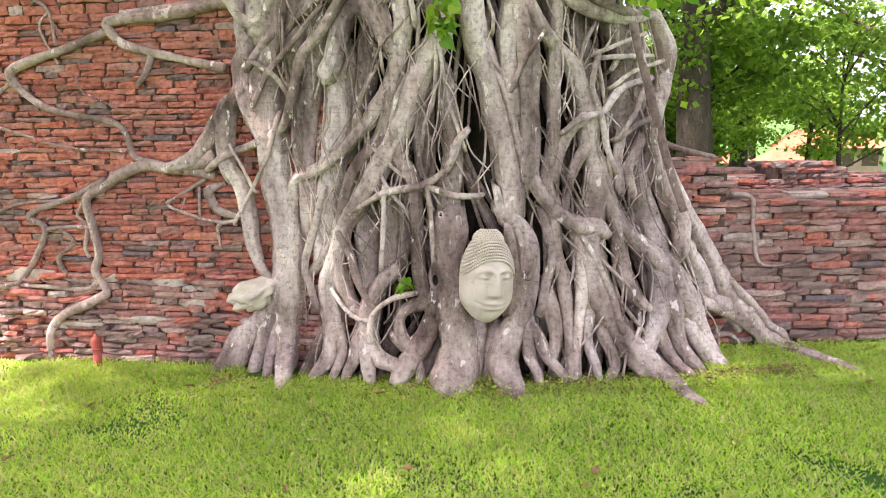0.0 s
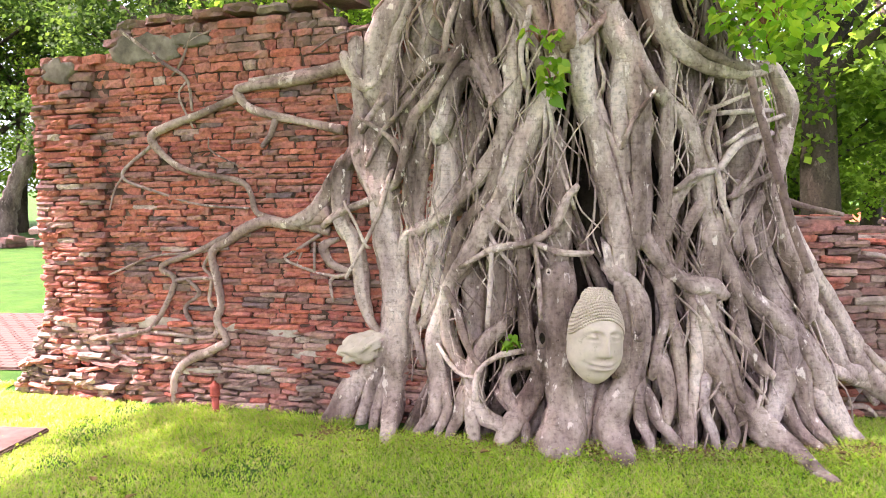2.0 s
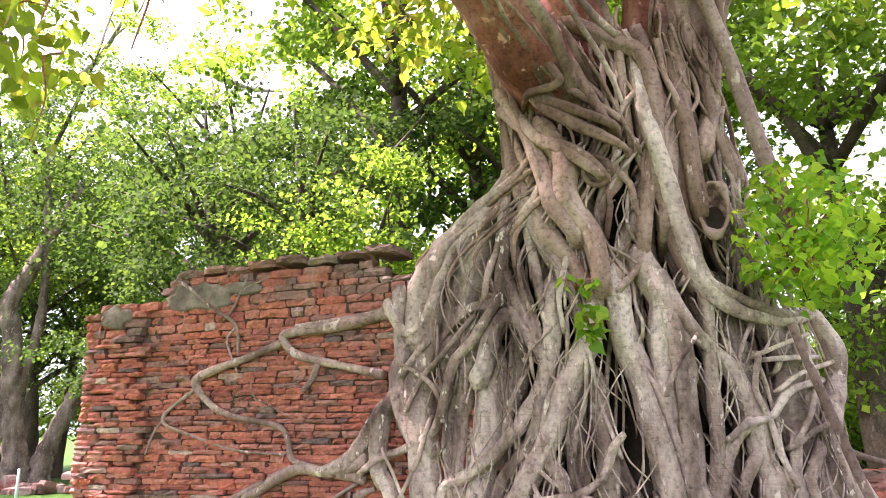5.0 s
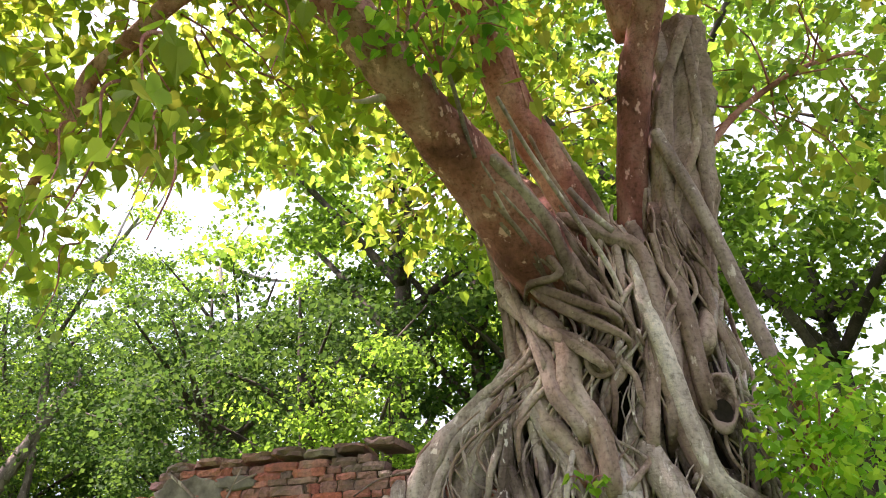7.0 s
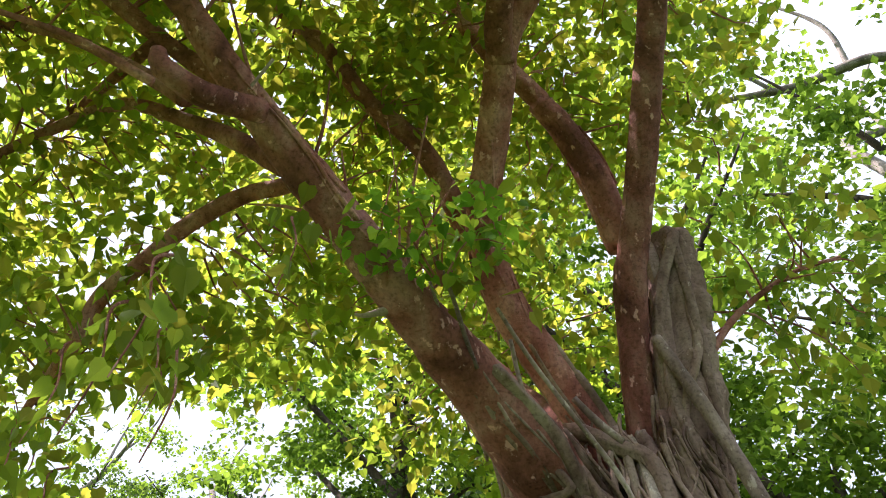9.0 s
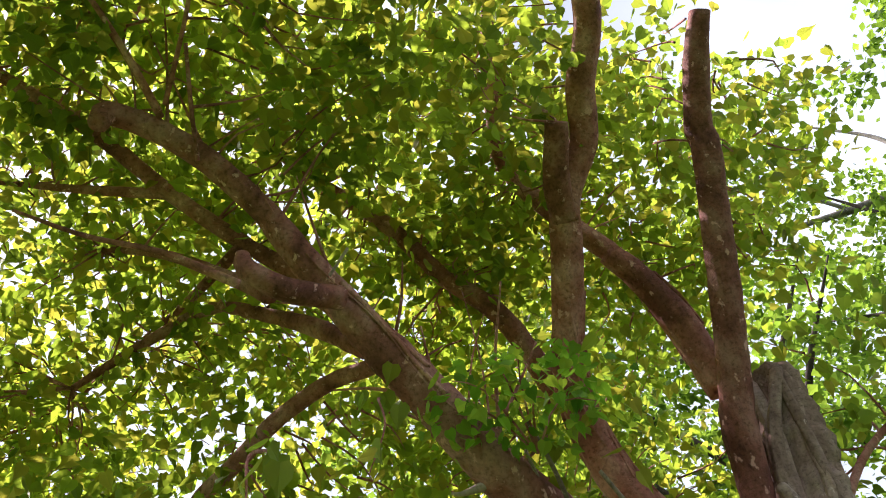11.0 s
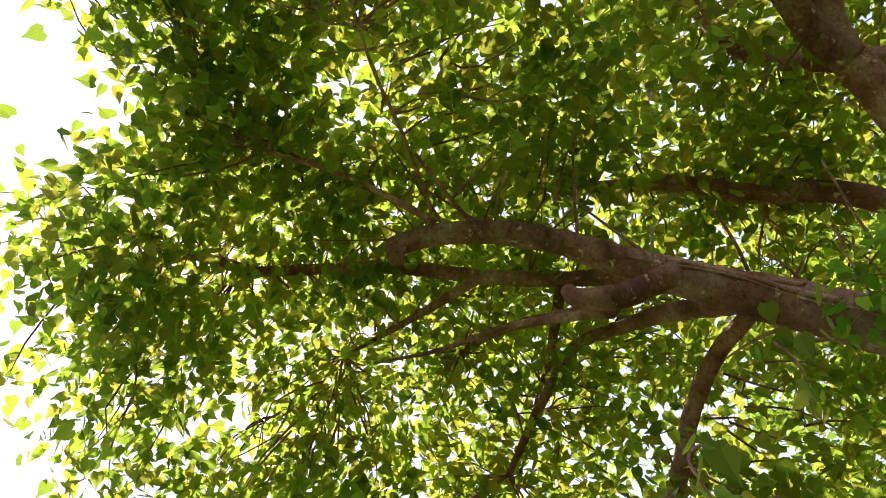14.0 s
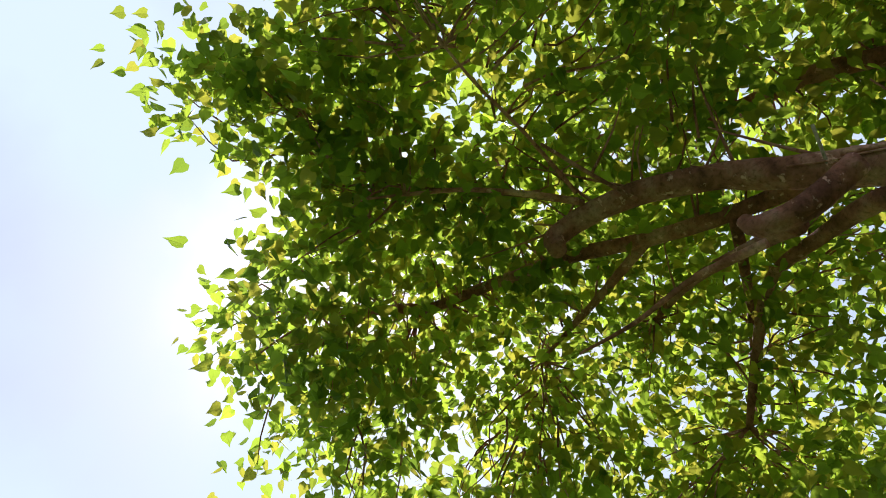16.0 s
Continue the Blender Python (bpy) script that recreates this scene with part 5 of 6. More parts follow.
def build_filler_roots():
    """Thin and middling strands that run down the mass between the great roots."""
    g = random.Random(21)
    for i in range(80):
        u = g.uniform(-0.96, 0.96)
        z0, z1 = g.uniform(1.3, 4.1), g.choice((0.0, 0.0, 0.0, g.uniform(0.2, 1.0)))
        r = g.choice((0.009, 0.012, 0.016, 0.022, 0.03, 0.04))
        pts, n = [], 9
        sway, ph = g.uniform(0.04, 0.16), g.uniform(0, 6)
        for k in range(n):
            z = z0 + (z1 - z0) * k / (n - 1)
            xl, xr, d = girth(z)
            v = max(-0.97, min(0.97, u + sway * math.sin(ph + z * 2.4) * 0.7))
            x = (xl + xr) / 2 + (xr - xl) / 2 * v
            y = mass_front(x, z) + 0.135 - r * 0.5
            if abs(x - 0.25) < 0.24 and 0.35 < z < 1.05:
                y += 0.12
            pts.append((x, y, z, r * (0.75 + 0.5 * k / n)))
        root(*pts)
    # vines that wind over the outside of the great roots
    for i in range(48):
        z, u = g.uniform(0.7, 3.8), g.uniform(-0.9, 0.95)
        step, drift, r = g.uniform(0.09, 0.15), g.choice((-1, 1)) * g.uniform(0.0, 0.07), g.choice((0.005, 0.006, 0.008, 0.010, 0.013))
        pts = []
        for k in range(g.randint(9, 20)):
            xl, xr, d = girth(z)
            v = max(-0.97, min(0.97, u))
            x = (xl + xr) / 2 + (xr - xl) / 2 * v
            if z < 0.03 or (abs(x - 0.25) < 0.26 and 0.3 < z < 1.1):
                break
            pts.append((x, mass_front(x, z) - 0.035 + 0.03 * math.sin(k * 1.7 + i), z, r))
            z, u = z - step, u + drift * math.cos(k * 0.5 + i) + g.uniform(-0.02, 0.02)
        if len(pts) > 3:
            root(*pts)
    # finer strands woven over the upper trunk
    for i in range(70):
        z, u = g.uniform(3.1, 4.3), g.uniform(-0.85, 0.9)
        r, drift, pts = g.choice((0.007, 0.009, 0.012, 0.016, 0.022)), g.uniform(-0.10, 0.14), []
        for k in range(g.randint(6, 13)):
            xl, xr, d = girth(z)
            x = (xl + xr) / 2 + (xr - xl) / 2 * max(-0.95, min(0.95, u))
            pts.append((x, mass_front(x, z) - 0.055 + 0.025 * math.sin(k * 1.3 + i), z, r))
            z, u = z - g.uniform(0.08, 0.16), u + drift * math.cos(k * 0.6 + i) + g.uniform(-0.03, 0.03)
        root(*pts)
    # fine hanging threads
    for i in range(150):
        u, z = g.uniform(-0.9, 0.95), g.uniform(0.7, 3.0)
        xl, xr, d = girth(z)
        x = (xl + xr) / 2 + (xr - xl) / 2 * u
        pts = []
        drift = g.uniform(-0.09, 0.09)
        for k in range(6):
            pts.append((x, mass_front(x, z) - 0.05, z, 0.0055))
            x, z = x + drift + g.uniform(-0.05, 0.05), z - g.uniform(0.06, 0.2)
        if pts[-1][2] > 0.05 and not (min(abs(q[0] - 0.25) for q in pts) < 0.3 and pts[-1][2] < 1.15):
            root(*pts)


build_filler_roots()


def wrap_strands():
    """Roots that lie along and wind round the feet of the great limbs."""
    g = random.Random(33)
    feet = (((0.15, 4.95, 3.45, 0.29), (-0.26, 4.34, 3.98, 0.265), (-0.51, 3.99, 4.29, 0.22), (-0.79, 3.60, 4.57, 0.18), (-1.01, 3.29, 4.81, 0.165)),
            ((0.30, 4.85, 3.7, 0.2), (0.24, 4.90, 4.08, 0.166), (0.15, 4.81, 4.38, 0.15), (0.01, 4.71, 4.67, 0.159), (-0.17, 4.56, 5.01, 0.161), (-0.35, 4.39, 5.34, 0.152)),
            ((0.46, 4.8, 3.5, 0.15), (0.46, 4.84, 4.03, 0.121), (0.47, 4.81, 4.34, 0.116), (0.55, 4.65, 4.99, 0.117)),
            ((0.62, 4.6, 3.3, 0.2), (0.73, 4.85, 4.0, 0.256), (0.80, 4.85, 4.42, 0.239), (0.87, 4.85, 4.92, 0.237), (0.96, 4.85, 5.47, 0.236)))
    fine = (((-0.79, 3.60, 4.57, 0.18), (-1.01, 3.29, 4.81, 0.165), (-1.25, 2.95, 5.11, 0.155), (-1.51, 2.57, 5.41, 0.136), (-1.74, 2.25, 5.72, 0.116), (-1.94, 1.97, 6.02, 0.102)),
            ((-0.17, 4.56, 5.01, 0.161), (-0.35, 4.39, 5.34, 0.152), (-0.45, 4.08, 5.81, 0.131), (-0.34, 3.71, 6.29, 0.137), (-0.17, 3.34, 6.68, 0.143)),
            ((0.67, 4.53, 5.93, 0.14), (0.53, 4.18, 6.54, 0.144), (0.36, 3.94, 6.90, 0.125), (0.19, 3.77, 7.15, 0.113)))
    for foot, count in zip(fine, (16, 7, 9)):
        line = spline(foot, 0.12)
        for k in range(count):
            a, turn, start = g.uniform(2.0, 7.4), g.uniform(-0.05, 0.05), g.randint(0, len(line) // 2)
            pts = []
            for i in range(start, g.randint(start + 6, len(line)), 2):
                x, y, z, w = line[i][:4]
                b = a + turn * i + 0.25 * math.sin(i * 0.7 + k)
                pts.append((x + w * 1.04 * math.cos(b), y + w * 1.04 * math.sin(b), z + 0.3 * w * math.sin(b), 0.008 + 0.004 * (k % 4)))
            if len(pts) > 2:
                child("clinging_root", mesh_of("clinging_root", *tube(pts, 8, 0.05, 0.1), BARK_LIMB), fig)
    for foot, count in zip(feet, (18, 11, 5, 16)):
        line = spline(foot, 0.12)
        for k in range(count):
            a, turn, r = g.uniform(2.6, 6.8), g.uniform(-0.06, 0.06), g.choice((0.010, 0.014, 0.02, 0.028, 0.04, 0.05))
            end = g.randint(len(line) // 2, len(line) - 1)
            pts = []
            for i in range(0, end, 2):
                x, y, z, w = line[i][:4]
                b = a + turn * i + 0.15 * math.sin(i * 0.7 + k)
                pts.append((x + w * 0.98 * math.cos(b), y + w * 0.98 * math.sin(b), z + 0.3 * w * math.sin(b), r * (1.25 - 0.5 * i / len(line))))
            if len(pts) > 2:
                root(*pts)


wrap_strands()


def water_shoots():
    """Thin upright shoots that spring from the great leaning limb."""
    g = random.Random(52)
    line = spline(((-0.79, 3.60, 4.57, 0.18), (-1.25, 2.95, 5.11, 0.155), (-1.74, 2.25, 5.72, 0.116), (-2.04, 1.83, 6.18, 0.095), (-2.33, 1.42, 6.45, 0.093), (-2.59, 1.05, 6.50, 0.09), (-2.76, 0.81, 6.36, 0.08)), 0.1)
    for k in range(34):
        x, y, z, w = line[g.randrange(len(line))][:4]
        d = Vector((g.uniform(-0.7, 0.5), g.uniform(-0.9, 0.5), g.uniform(0.15, 0.9))).normalized()
        n = g.uniform(0.35, 1.1)
        p = Vector((x, y, z)) + d * w * 0.7
        bend = Vector((g.uniform(-0.12, 0.12), g.uniform(-0.12, 0.12), 0.10)) * n
        r = g.uniform(0.006, 0.012)
        child("water_shoot", mesh_of("water_shoot", *tube([(*p, r * 1.4), (*(p + d * n * 0.5 + bend), r), (*(p + d * n + bend * 1.2), r * 0.5)], 7, 0.07, 0.1), BARK_LIMB), fig)


water_shoots()
root((0.45, 4.64, 4.2, 0.06), (0.5, 4.5, 3.8, 0.07), (0.55, 4.40, 3.3, 0.07), (0.5, 4.38, 2.8, 0.06))
root((0.3, 4.62, 4.25, 0.05), (0.38, 4.48, 3.8, 0.06), (0.42, 4.38, 3.2, 0.06), (0.36, 4.36, 2.7, 0.05))
root((0.62, 4.66, 4.35, 0.06), (0.62, 4.5, 3.9, 0.07), (0.66, 4.40, 3.4, 0.07), (0.7, 4.38, 2.9, 0.06))
limb((0.46, 4.88, 4.2, 0.125), (0.46, 4.78, 3.8, 0.15), (0.45, 4.7, 3.3, 0.17))


def knot(x, y, z, w, h, hollow, tilt=0):
    """A healed wound: a rim of bark round rotten wood or a dark disc painted as a hole."""
    ring = []
    for i in range(15):
        a = 2 * math.pi * i / 14
        ring.append((x + w * math.cos(a), y, z + h * math.sin(a) + tilt * w * math.cos(a), min(0.026, 0.4 * w) * (1 + 0.3 * math.sin(3 * a))))
    verts, faces = tube([(*q[:3], q[3] * (0.8 + 0.5 * noise.noise(Vector(q[:3]) * 17))) for q in ring], 10, 0.02, 0.7)
    wound = child("knot", mesh_of("knot", verts, faces, BARK_STEM if z > 2 else BARK), fig, "healed wound in the bark")
    def disc(name, w, h, z, dy, deep, material):
        vs = [Vector((x, y + dy + deep, z))]
        for s, back in ((0.5, deep * 0.7), (1.02, 0.0)):
            for i in range(18):
                a = 2 * math.pi * i / 18
                vs.append(Vector((x + w * s * math.cos(a), y + dy + back + 0.012 * noise.noise(Vector((i, s * 9, x))), z + h * s * math.sin(a))))
        fs = [(0, 1 + i, 1 + (i + 1) % 18) for i in range(18)] + [(1 + i, 19 + i, 19 + (i + 1) % 18, 1 + (i + 1) % 18) for i in range(18)]
        child(name, mesh_of(name, vs, fs, material), wound)

    disc("wound_wood", w, h, z, 0.0, 0.02 if hollow else -0.02, WOUND if z > 2 else BARK)
    if hollow:
        # The near-black disc stands in for the shade inside the hole.
        disc("hollow", w * 0.6, h * 0.45, z - h * 0.4, -0.004, 0.012, HOLLOW_SHADE)


# limbs that carry the rest of the crown
limb((0.9, 5.0, 4.7, 0.04), (1.45, 5.2, 5.5, 0.03), (2.1, 5.3, 6.0, 0.022), (2.7, 5.5, 6.3, 0.012))
limb((0.1, 5.3, 4.5, 0.15), (-0.5, 6.2, 5.8, 0.11), (-1.2, 6.8, 7.0, 0.06), (-2.0, 7.0, 7.8, 0.03))
limb((-3.0, 1.66, 6.9, 0.05), (-3.7, 1.35, 6.95, 0.036), (-4.4, 0.95, 6.9, 0.014))
limb((-2.6, 2.2, 6.6, 0.05), (-3.6, 2.7, 6.9, 0.04), (-4.4, 2.95, 6.8, 0.03), (-5.0, 3.1, 6.5, 0.012))
limb((-3.3, 3.45, 5.3, 0.05), (-3.9, 3.9, 5.1, 0.04), (-4.5, 4.3, 4.7, 0.02))

OUTER_CLUMPS = (((-2.3, 1.7, 7.6), (2.4, 3.2, 1.1), 330), ((-4.1, 0.0, 7.0), (1.7, 2.7, 0.9), 150), ((-4.2, 2.9, 6.8), (1.8, 1.5, 0.8), 56), ((-4.9, -0.6, 6.3), (1.3, 2.2, 0.7), 85),
          ((-1.0, 4.5, 8.2), (2.4, 2.0, 1.6), 150), ((-3.9, 3.9, 5.2), (1.4, 1.1, 1.1), 100), ((-0.6, 2.7, 9.0), (1.8, 1.6, 0.9), 90), ((-2.6, 5.0, 6.5), (1.0, 0.9, 0.9), 50),
          ((-4.8, 2.0, 6.1), (0.9, 1.1, 0.7), 56))
# The clumps at x -6.2 and -5.6 are added to shade the left lawn.
INNER_CLUMPS = (((-2.6, -0.8, 7.6), (1.4, 1.2, 0.7), 60), ((1.0, 4.4, 9.0), (1.8, 1.8, 1.8), 80), ((2.0, 5.2, 5.8), (1.2, 0.9, 1.1), 22), ((-0.9, 6.8, 6.8), (2.0, 0.8, 1.5), 80),
          ((-0.75, 3.15, 5.0), (0.5, 0.35, 0.3), 10), ((-2.0, -1.3, 7.6), (1.6, 0.9, 0.7), 70), ((-3.3, -2.1, 6.5), (0.35, 0.45, 0.2), 9), ((-1.5, -2.2, 6.6), (0.7, 0.5, 0.2), 14),
          ((-4.7, -2.1, 6.4), (0.5, 0.4, 0.25), 10), ((-6.2, 2.9, 6.5), (0.9, 1.3, 0.7), 44), ((-5.6, 4.3, 6.0), (1.0, 1.0, 0.8), 18), ((-2.2, -1.9, 7.4), (0.9, 0.6, 0.4), 30), ((-3.5, -1.1, 6.7), (1.6, 0.7, 0.6), 60), ((-5.4, 0.5, 6.3), (0.9, 1.5, 0.6), 48))


def build_crown():
    hubs = []
    for c, s, n in OUTER_CLUMPS + INNER_CLUMPS:
        p = in_ball(n) * np.array(s) + np.array(c)
        hubs.append(p[[noise.noise(Vector(q) * 0.55) > -0.30 for q in p]])
    hubs = np.vstack(hubs)
    ragged = np.array([0.9 * noise.noise(Vector(q) * 0.9) for q in hubs])
    hubs = hubs[(hubs[:, 1] > -1.65 + 1.7 * ragged) & (hubs[:, 0] > -6.3 - 1.0 * np.clip((hubs[:, 1] - 1.0) / 1.2, 0, 1) + ragged) & (hubs[:, 0] + hubs[:, 1] > -7.4 + ragged)]
    # no column of the crown carries more than a few sprays, so that light comes through everywhere
    kept = np.zeros((0, 3))
    for h in hubs:
        if np.sum(np.sum((kept[:, :2] - h[:2]) ** 2, 1) < 0.32 ** 2) < 6:
            kept = np.vstack([kept, h])
    hubs = kept
    lp = np.array([q[:3] for q in limb_points])
    twigs = []
    for h in hubs:
        near = lp[np.argmin(np.sum((lp - h) ** 2, 1))]
        gap = np.linalg.norm(h - near)
        if gap > 0.9:
            near = h + (near - h) * 0.9 / gap
        mid = (near + h) / 2 + nrng.normal(size=3) * 0.12 + np.array([0, 0, 0.08])
        twigs.append(tube([(*near, 0.012), (*mid, 0.008), (*h, 0.003)], 5, 0.22, 0.1, 0, False))
    child("twigwork", mesh_of("twigwork", *merge(twigs), BARK_LIMB), fig, "thin leafy twigs", "stuff")
    per = 36
    centres = np.repeat(hubs, per, 0) + np.clip(nrng.normal(size=(len(hubs) * per, 3)), -1.9, 1.9) * np.array([0.28, 0.28, 0.19])
    fringe = np.array([0.35 * noise.noise(Vector((q[0] * 1.1, q[1] * 1.1, q[2] * 1.6))) + 0.25 * noise.noise(Vector((q[0] * 3, q[1] * 3, 7))) for q in centres])
    centres = centres[centres[:, 1] > -2.7 + fringe]
    sizes = nrng.uniform(0.085, 0.15, len(centres))
    child("crown", leaf_mesh("crown", centres, sizes, LEAF), fig, "dense heart-shaped green fig leaves", "stuff")


def leafy_shoot(c, s, n, size):
    centres = in_ball(n) * np.array(s) + np.array(c)
    child("leafy_shoot", leaf_mesh("leafy_shoot", centres, nrng.uniform(size * 0.6, size * 1.25, n), LEAF_YOUNG, (0.1, 0.8)), fig, "bright young fig leaves", "stuff")
    stems = []
    for i in range(max(3, n // 40)):
        e = centres[nrng.integers(n)]
        stems.append(tube([(c[0], c[1] + 0.25, c[2] - s[2] * 0.6, 0.009), (*(0.5 * (np.array(c) + e)), 0.006), (*e, 0.003)], 5, 0.1, 0.05, 0, False))
    child("stem_work", mesh_of("stem_work", *merge(stems), BARK_LIMB), fig, kind="stuff")


build_crown()
leafy_shoot((1.25, 4.3, 2.66), (0.40, 0.32, 0.48), 760, 0.064)
leafy_shoot((0.02, 4.2, 2.17), (0.09, 0.07, 0.14), 34, 0.075)
leafy_shoot((-0.03, 4.22, 2.42), (0.12, 0.06, 0.07), 18, 0.06)
leafy_shoot((-0.25, 4.33, 0.62), (0.07, 0.05, 0.06), 22, 0.05)
leafy_shoot((-0.66, 3.0, 4.84), (0.7, 0.42, 0.32), 250, 0.085)
knot(0.78, 4.385, 2.86, 0.085, 0.16, True)
knot(0.11, 4.30, 3.12, 0.075, 0.09, False)
knot(0.485, 4.085, 0.80, 0.032, 0.10, False)
knot(-0.05, 4.21, 0.70, 0.028, 0.08, True)
knot(-0.01, 4.24, 1.06, 0.012, 0.016, True)


def hanging_shoot(x, y, z, n, size):
    """A drooping twig with a few large leaves, low over the lawn."""
    top = (x * 1.35, y * 1.35 + 0.2, z + 1.5, 0.012)
    line = [top, (x * 1.12, y * 1.12, z + 0.8, 0.008), (x + 0.05, y, z + 0.25, 0.005), (x, y - 0.02, z - 0.05, 0.003)]
    shoot = child("hanging_twig", mesh_of("hanging_twig", *tube(line, 6, 0.06, 0.05, 0, False), BARK_LIMB), fig)
    path = np.array(spline(line, 0.05))[:, :3]
    c = path[nrng.integers(len(path) // 3, len(path), n)] + nrng.normal(size=(n, 3)) * 0.07
    child("leaves", leaf_mesh("leaves", c, nrng.uniform(size * 0.7, size * 1.2, n), LEAF, (0.4, 1.6)), shoot, kind="stuff")


hanging_shoot(-1.55, 1.80, 3.15, 12, 0.13)
hanging_shoot(-1.80, 1.95, 3.05, 10, 0.11)
hanging_shoot(-1.62, 2.20, 3.05, 14, 0.10)
hanging_shoot(-2.45, 2.45, 3.40, 16, 0.11)
hanging_shoot(-2.05, 2.60, 3.55, 16, 0.10)
hanging_shoot(-3.0, 2.9, 3.3, 20, 0.10)
hanging_shoot(-3.3, 3.6, 3.4, 24, 0.10)
hanging_shoot(-1.25, 2.3, 3.95, 14, 0.11)
hanging_shoot(-2.6, 3.4, 4.1, 20, 0.10)


# ---- the carved head ----
def build_head():
    verts, faces = [], []
    a, b, d = 0.158, 0.268, 0.17
    nu, nv = 96, 84
    bell = lambda x, w: math.exp(-(x / w) ** 2)
    for j in range(nv + 1):
        ph = math.pi * j / nv
        for i in range(nu):
            th = 2 * math.pi * i / nu
            sx, sz = math.sin(ph) * math.cos(th), math.cos(ph)
            sy = math.sin(ph) * math.sin(th)
            jaw = (1 - 0.10 * max(0, -sz) ** 2) * (1 + 0.15 * math.exp(-((sz + 0.55) / 0.32) ** 2))
            x, y, z = a * sx * jaw, d * sy, b * sz
            if sy < 0.35:
                f = min(1.0, (0.35 - sy) * 2)
                fx, fz = sx, sz
                w = 0.085 + 0.10 * min(1, max(0, (0.20 - fz) / 0.5))
                nose_h = 0.066 * bell(fx, w) * (1 if -0.30 < fz < 0.15 else bell(min(abs(fz + 0.30), abs(fz - 0.15)), 0.045)) * (0.35 + 0.65 * min(1, max(0, (0.25 - fz) / 0.45)))
                brow = 0.022 * bell(fz - (0.24 - 0.35 * (abs(fx) - 0.38) ** 2 * 2), 0.045) * (1 if 0.08 < abs(fx) < 0.75 else 0.4)
                eye = 0.030 * bell(abs(fx) - 0.40, 0.19) * bell(fz - 0.07, 0.085) - 0.040 * bell(abs(fx) - 0.40, 0.2) * bell(fz - 0.03 + 0.10 * (abs(fx) - 0.4) ** 2, 0.022)
                socket = -0.034 * bell(abs(fx) - 0.28, 0.16) * bell(fz - 0.13, 0.06)
                lips = 0.034 * bell(fx, 0.34) * (bell(fz + 0.50, 0.035) + bell(fz + 0.60, 0.04)) - 0.044 * bell(fx, 0.42) * bell(fz + 0.55 - 0.22 * fx * fx, 0.022)
                chin = 0.016 * bell(fx, 0.3) * bell(fz + 0.84, 0.12)
                cheek = 0.008 * bell(abs(fx) - 0.5, 0.25) * bell(fz + 0.2, 0.25)
                y -= f * (nose_h + brow + eye + socket + lips + chin + cheek)
            if (sy > 0.1 and sz > -0.1):
                x, y, z = x * 1.015, y * 1.015, z * 1.01
            verts.append(Vector((x, y, z)))
    for j in range(nv):
        for i in range(nu):
            k = (i + 1) % nu
            faces.append((j * nu + i, j * nu + k, j * nu + nu + k, j * nu + nu + i))
    groups = [(verts, faces)]
    # rows of small curls, and the raised crown of the head
    def bead(c, r):
        bm = bmesh.new()
        bmesh.ops.create_icosphere(bm, subdivisions=1, radius=r)
        v, f = [q.co + c for q in bm.verts], [tuple(w.index for w in p.verts) for p in bm.faces]
        bm.free()
        return v, f
    for row in range(9):
        n = int(38 * math.sqrt(1 - (0.44 + 0.06 * row) ** 2)) + 4
        for i in range(n):
            t = math.pi + math.pi * (i + 0.5 * (row % 2)) / n
            sz = min(0.985, 0.46 + 0.06 * row - 0.36 * abs(math.cos(t)) ** 2.5 * (1 - row / 14))
            ring = math.sqrt(1 - sz * sz)
            groups.append(bead(Vector((a * 1.03 * ring * math.cos(t), d * 1.03 * ring * math.sin(t), b * 1.02 * sz)), 0.0095))
    for row in range(6):
        h, ring = row / 6.0, math.sqrt(1 - (row / 6.0) ** 2)
        for i in range(int(30 * ring) + 3):
            t = 2 * math.pi * (i + 0.5 * (row % 2)) / (int(30 * ring) + 3)
            groups.append(bead(Vector((0.088 * ring * math.cos(t), -0.01 + 0.09 * ring * math.sin(t), b * 0.84 + 0.072 * h)), 0.0110))
    me = mesh_of("statue_head", *merge(groups), STONE)
    head = tagged(new("statue_head", me), "pale sandstone carved head with tight curls, cradled by roots", "statue")
    head.matrix_world = pose(0.255, 4.235, 0.672, -4, 4, 17)


build_head()


def build_stone_fragment():
    bm = bmesh.new()
    bmesh.ops.create_icosphere(bm, subdivisions=4, radius=1)
    for v in bm.verts:
        n = v.co.copy()
        v.co = Vector((n.x * (0.17 + 0.04 * n.z), n.y * 0.12, n.z * (0.13 - 0.03 * n.x)))
        v.co += n * (0.06 * noise.noise(n * 2.6) + 0.02 * (1 - 2 * abs(noise.noise(n * 3.1 + Vector((3, 1, 2))))))
    me = bpy.data.meshes.new("stone_fragment")
    bm.to_mesh(me)
    bm.free()
    me.materials.append(STONE)
    me.polygons.foreach_set("use_smooth", [True] * len(me.polygons))
    ob = tagged(new("stone_fragment", me), "broken pale sandstone carving wedged between roots", "stone")
    ob.matrix_world = pose(-1.20, 4.58, 0.52, 0, -24, 0) @ Matrix.Diagonal((1.05, 0.7, 0.66, 1))


build_stone_fragment()


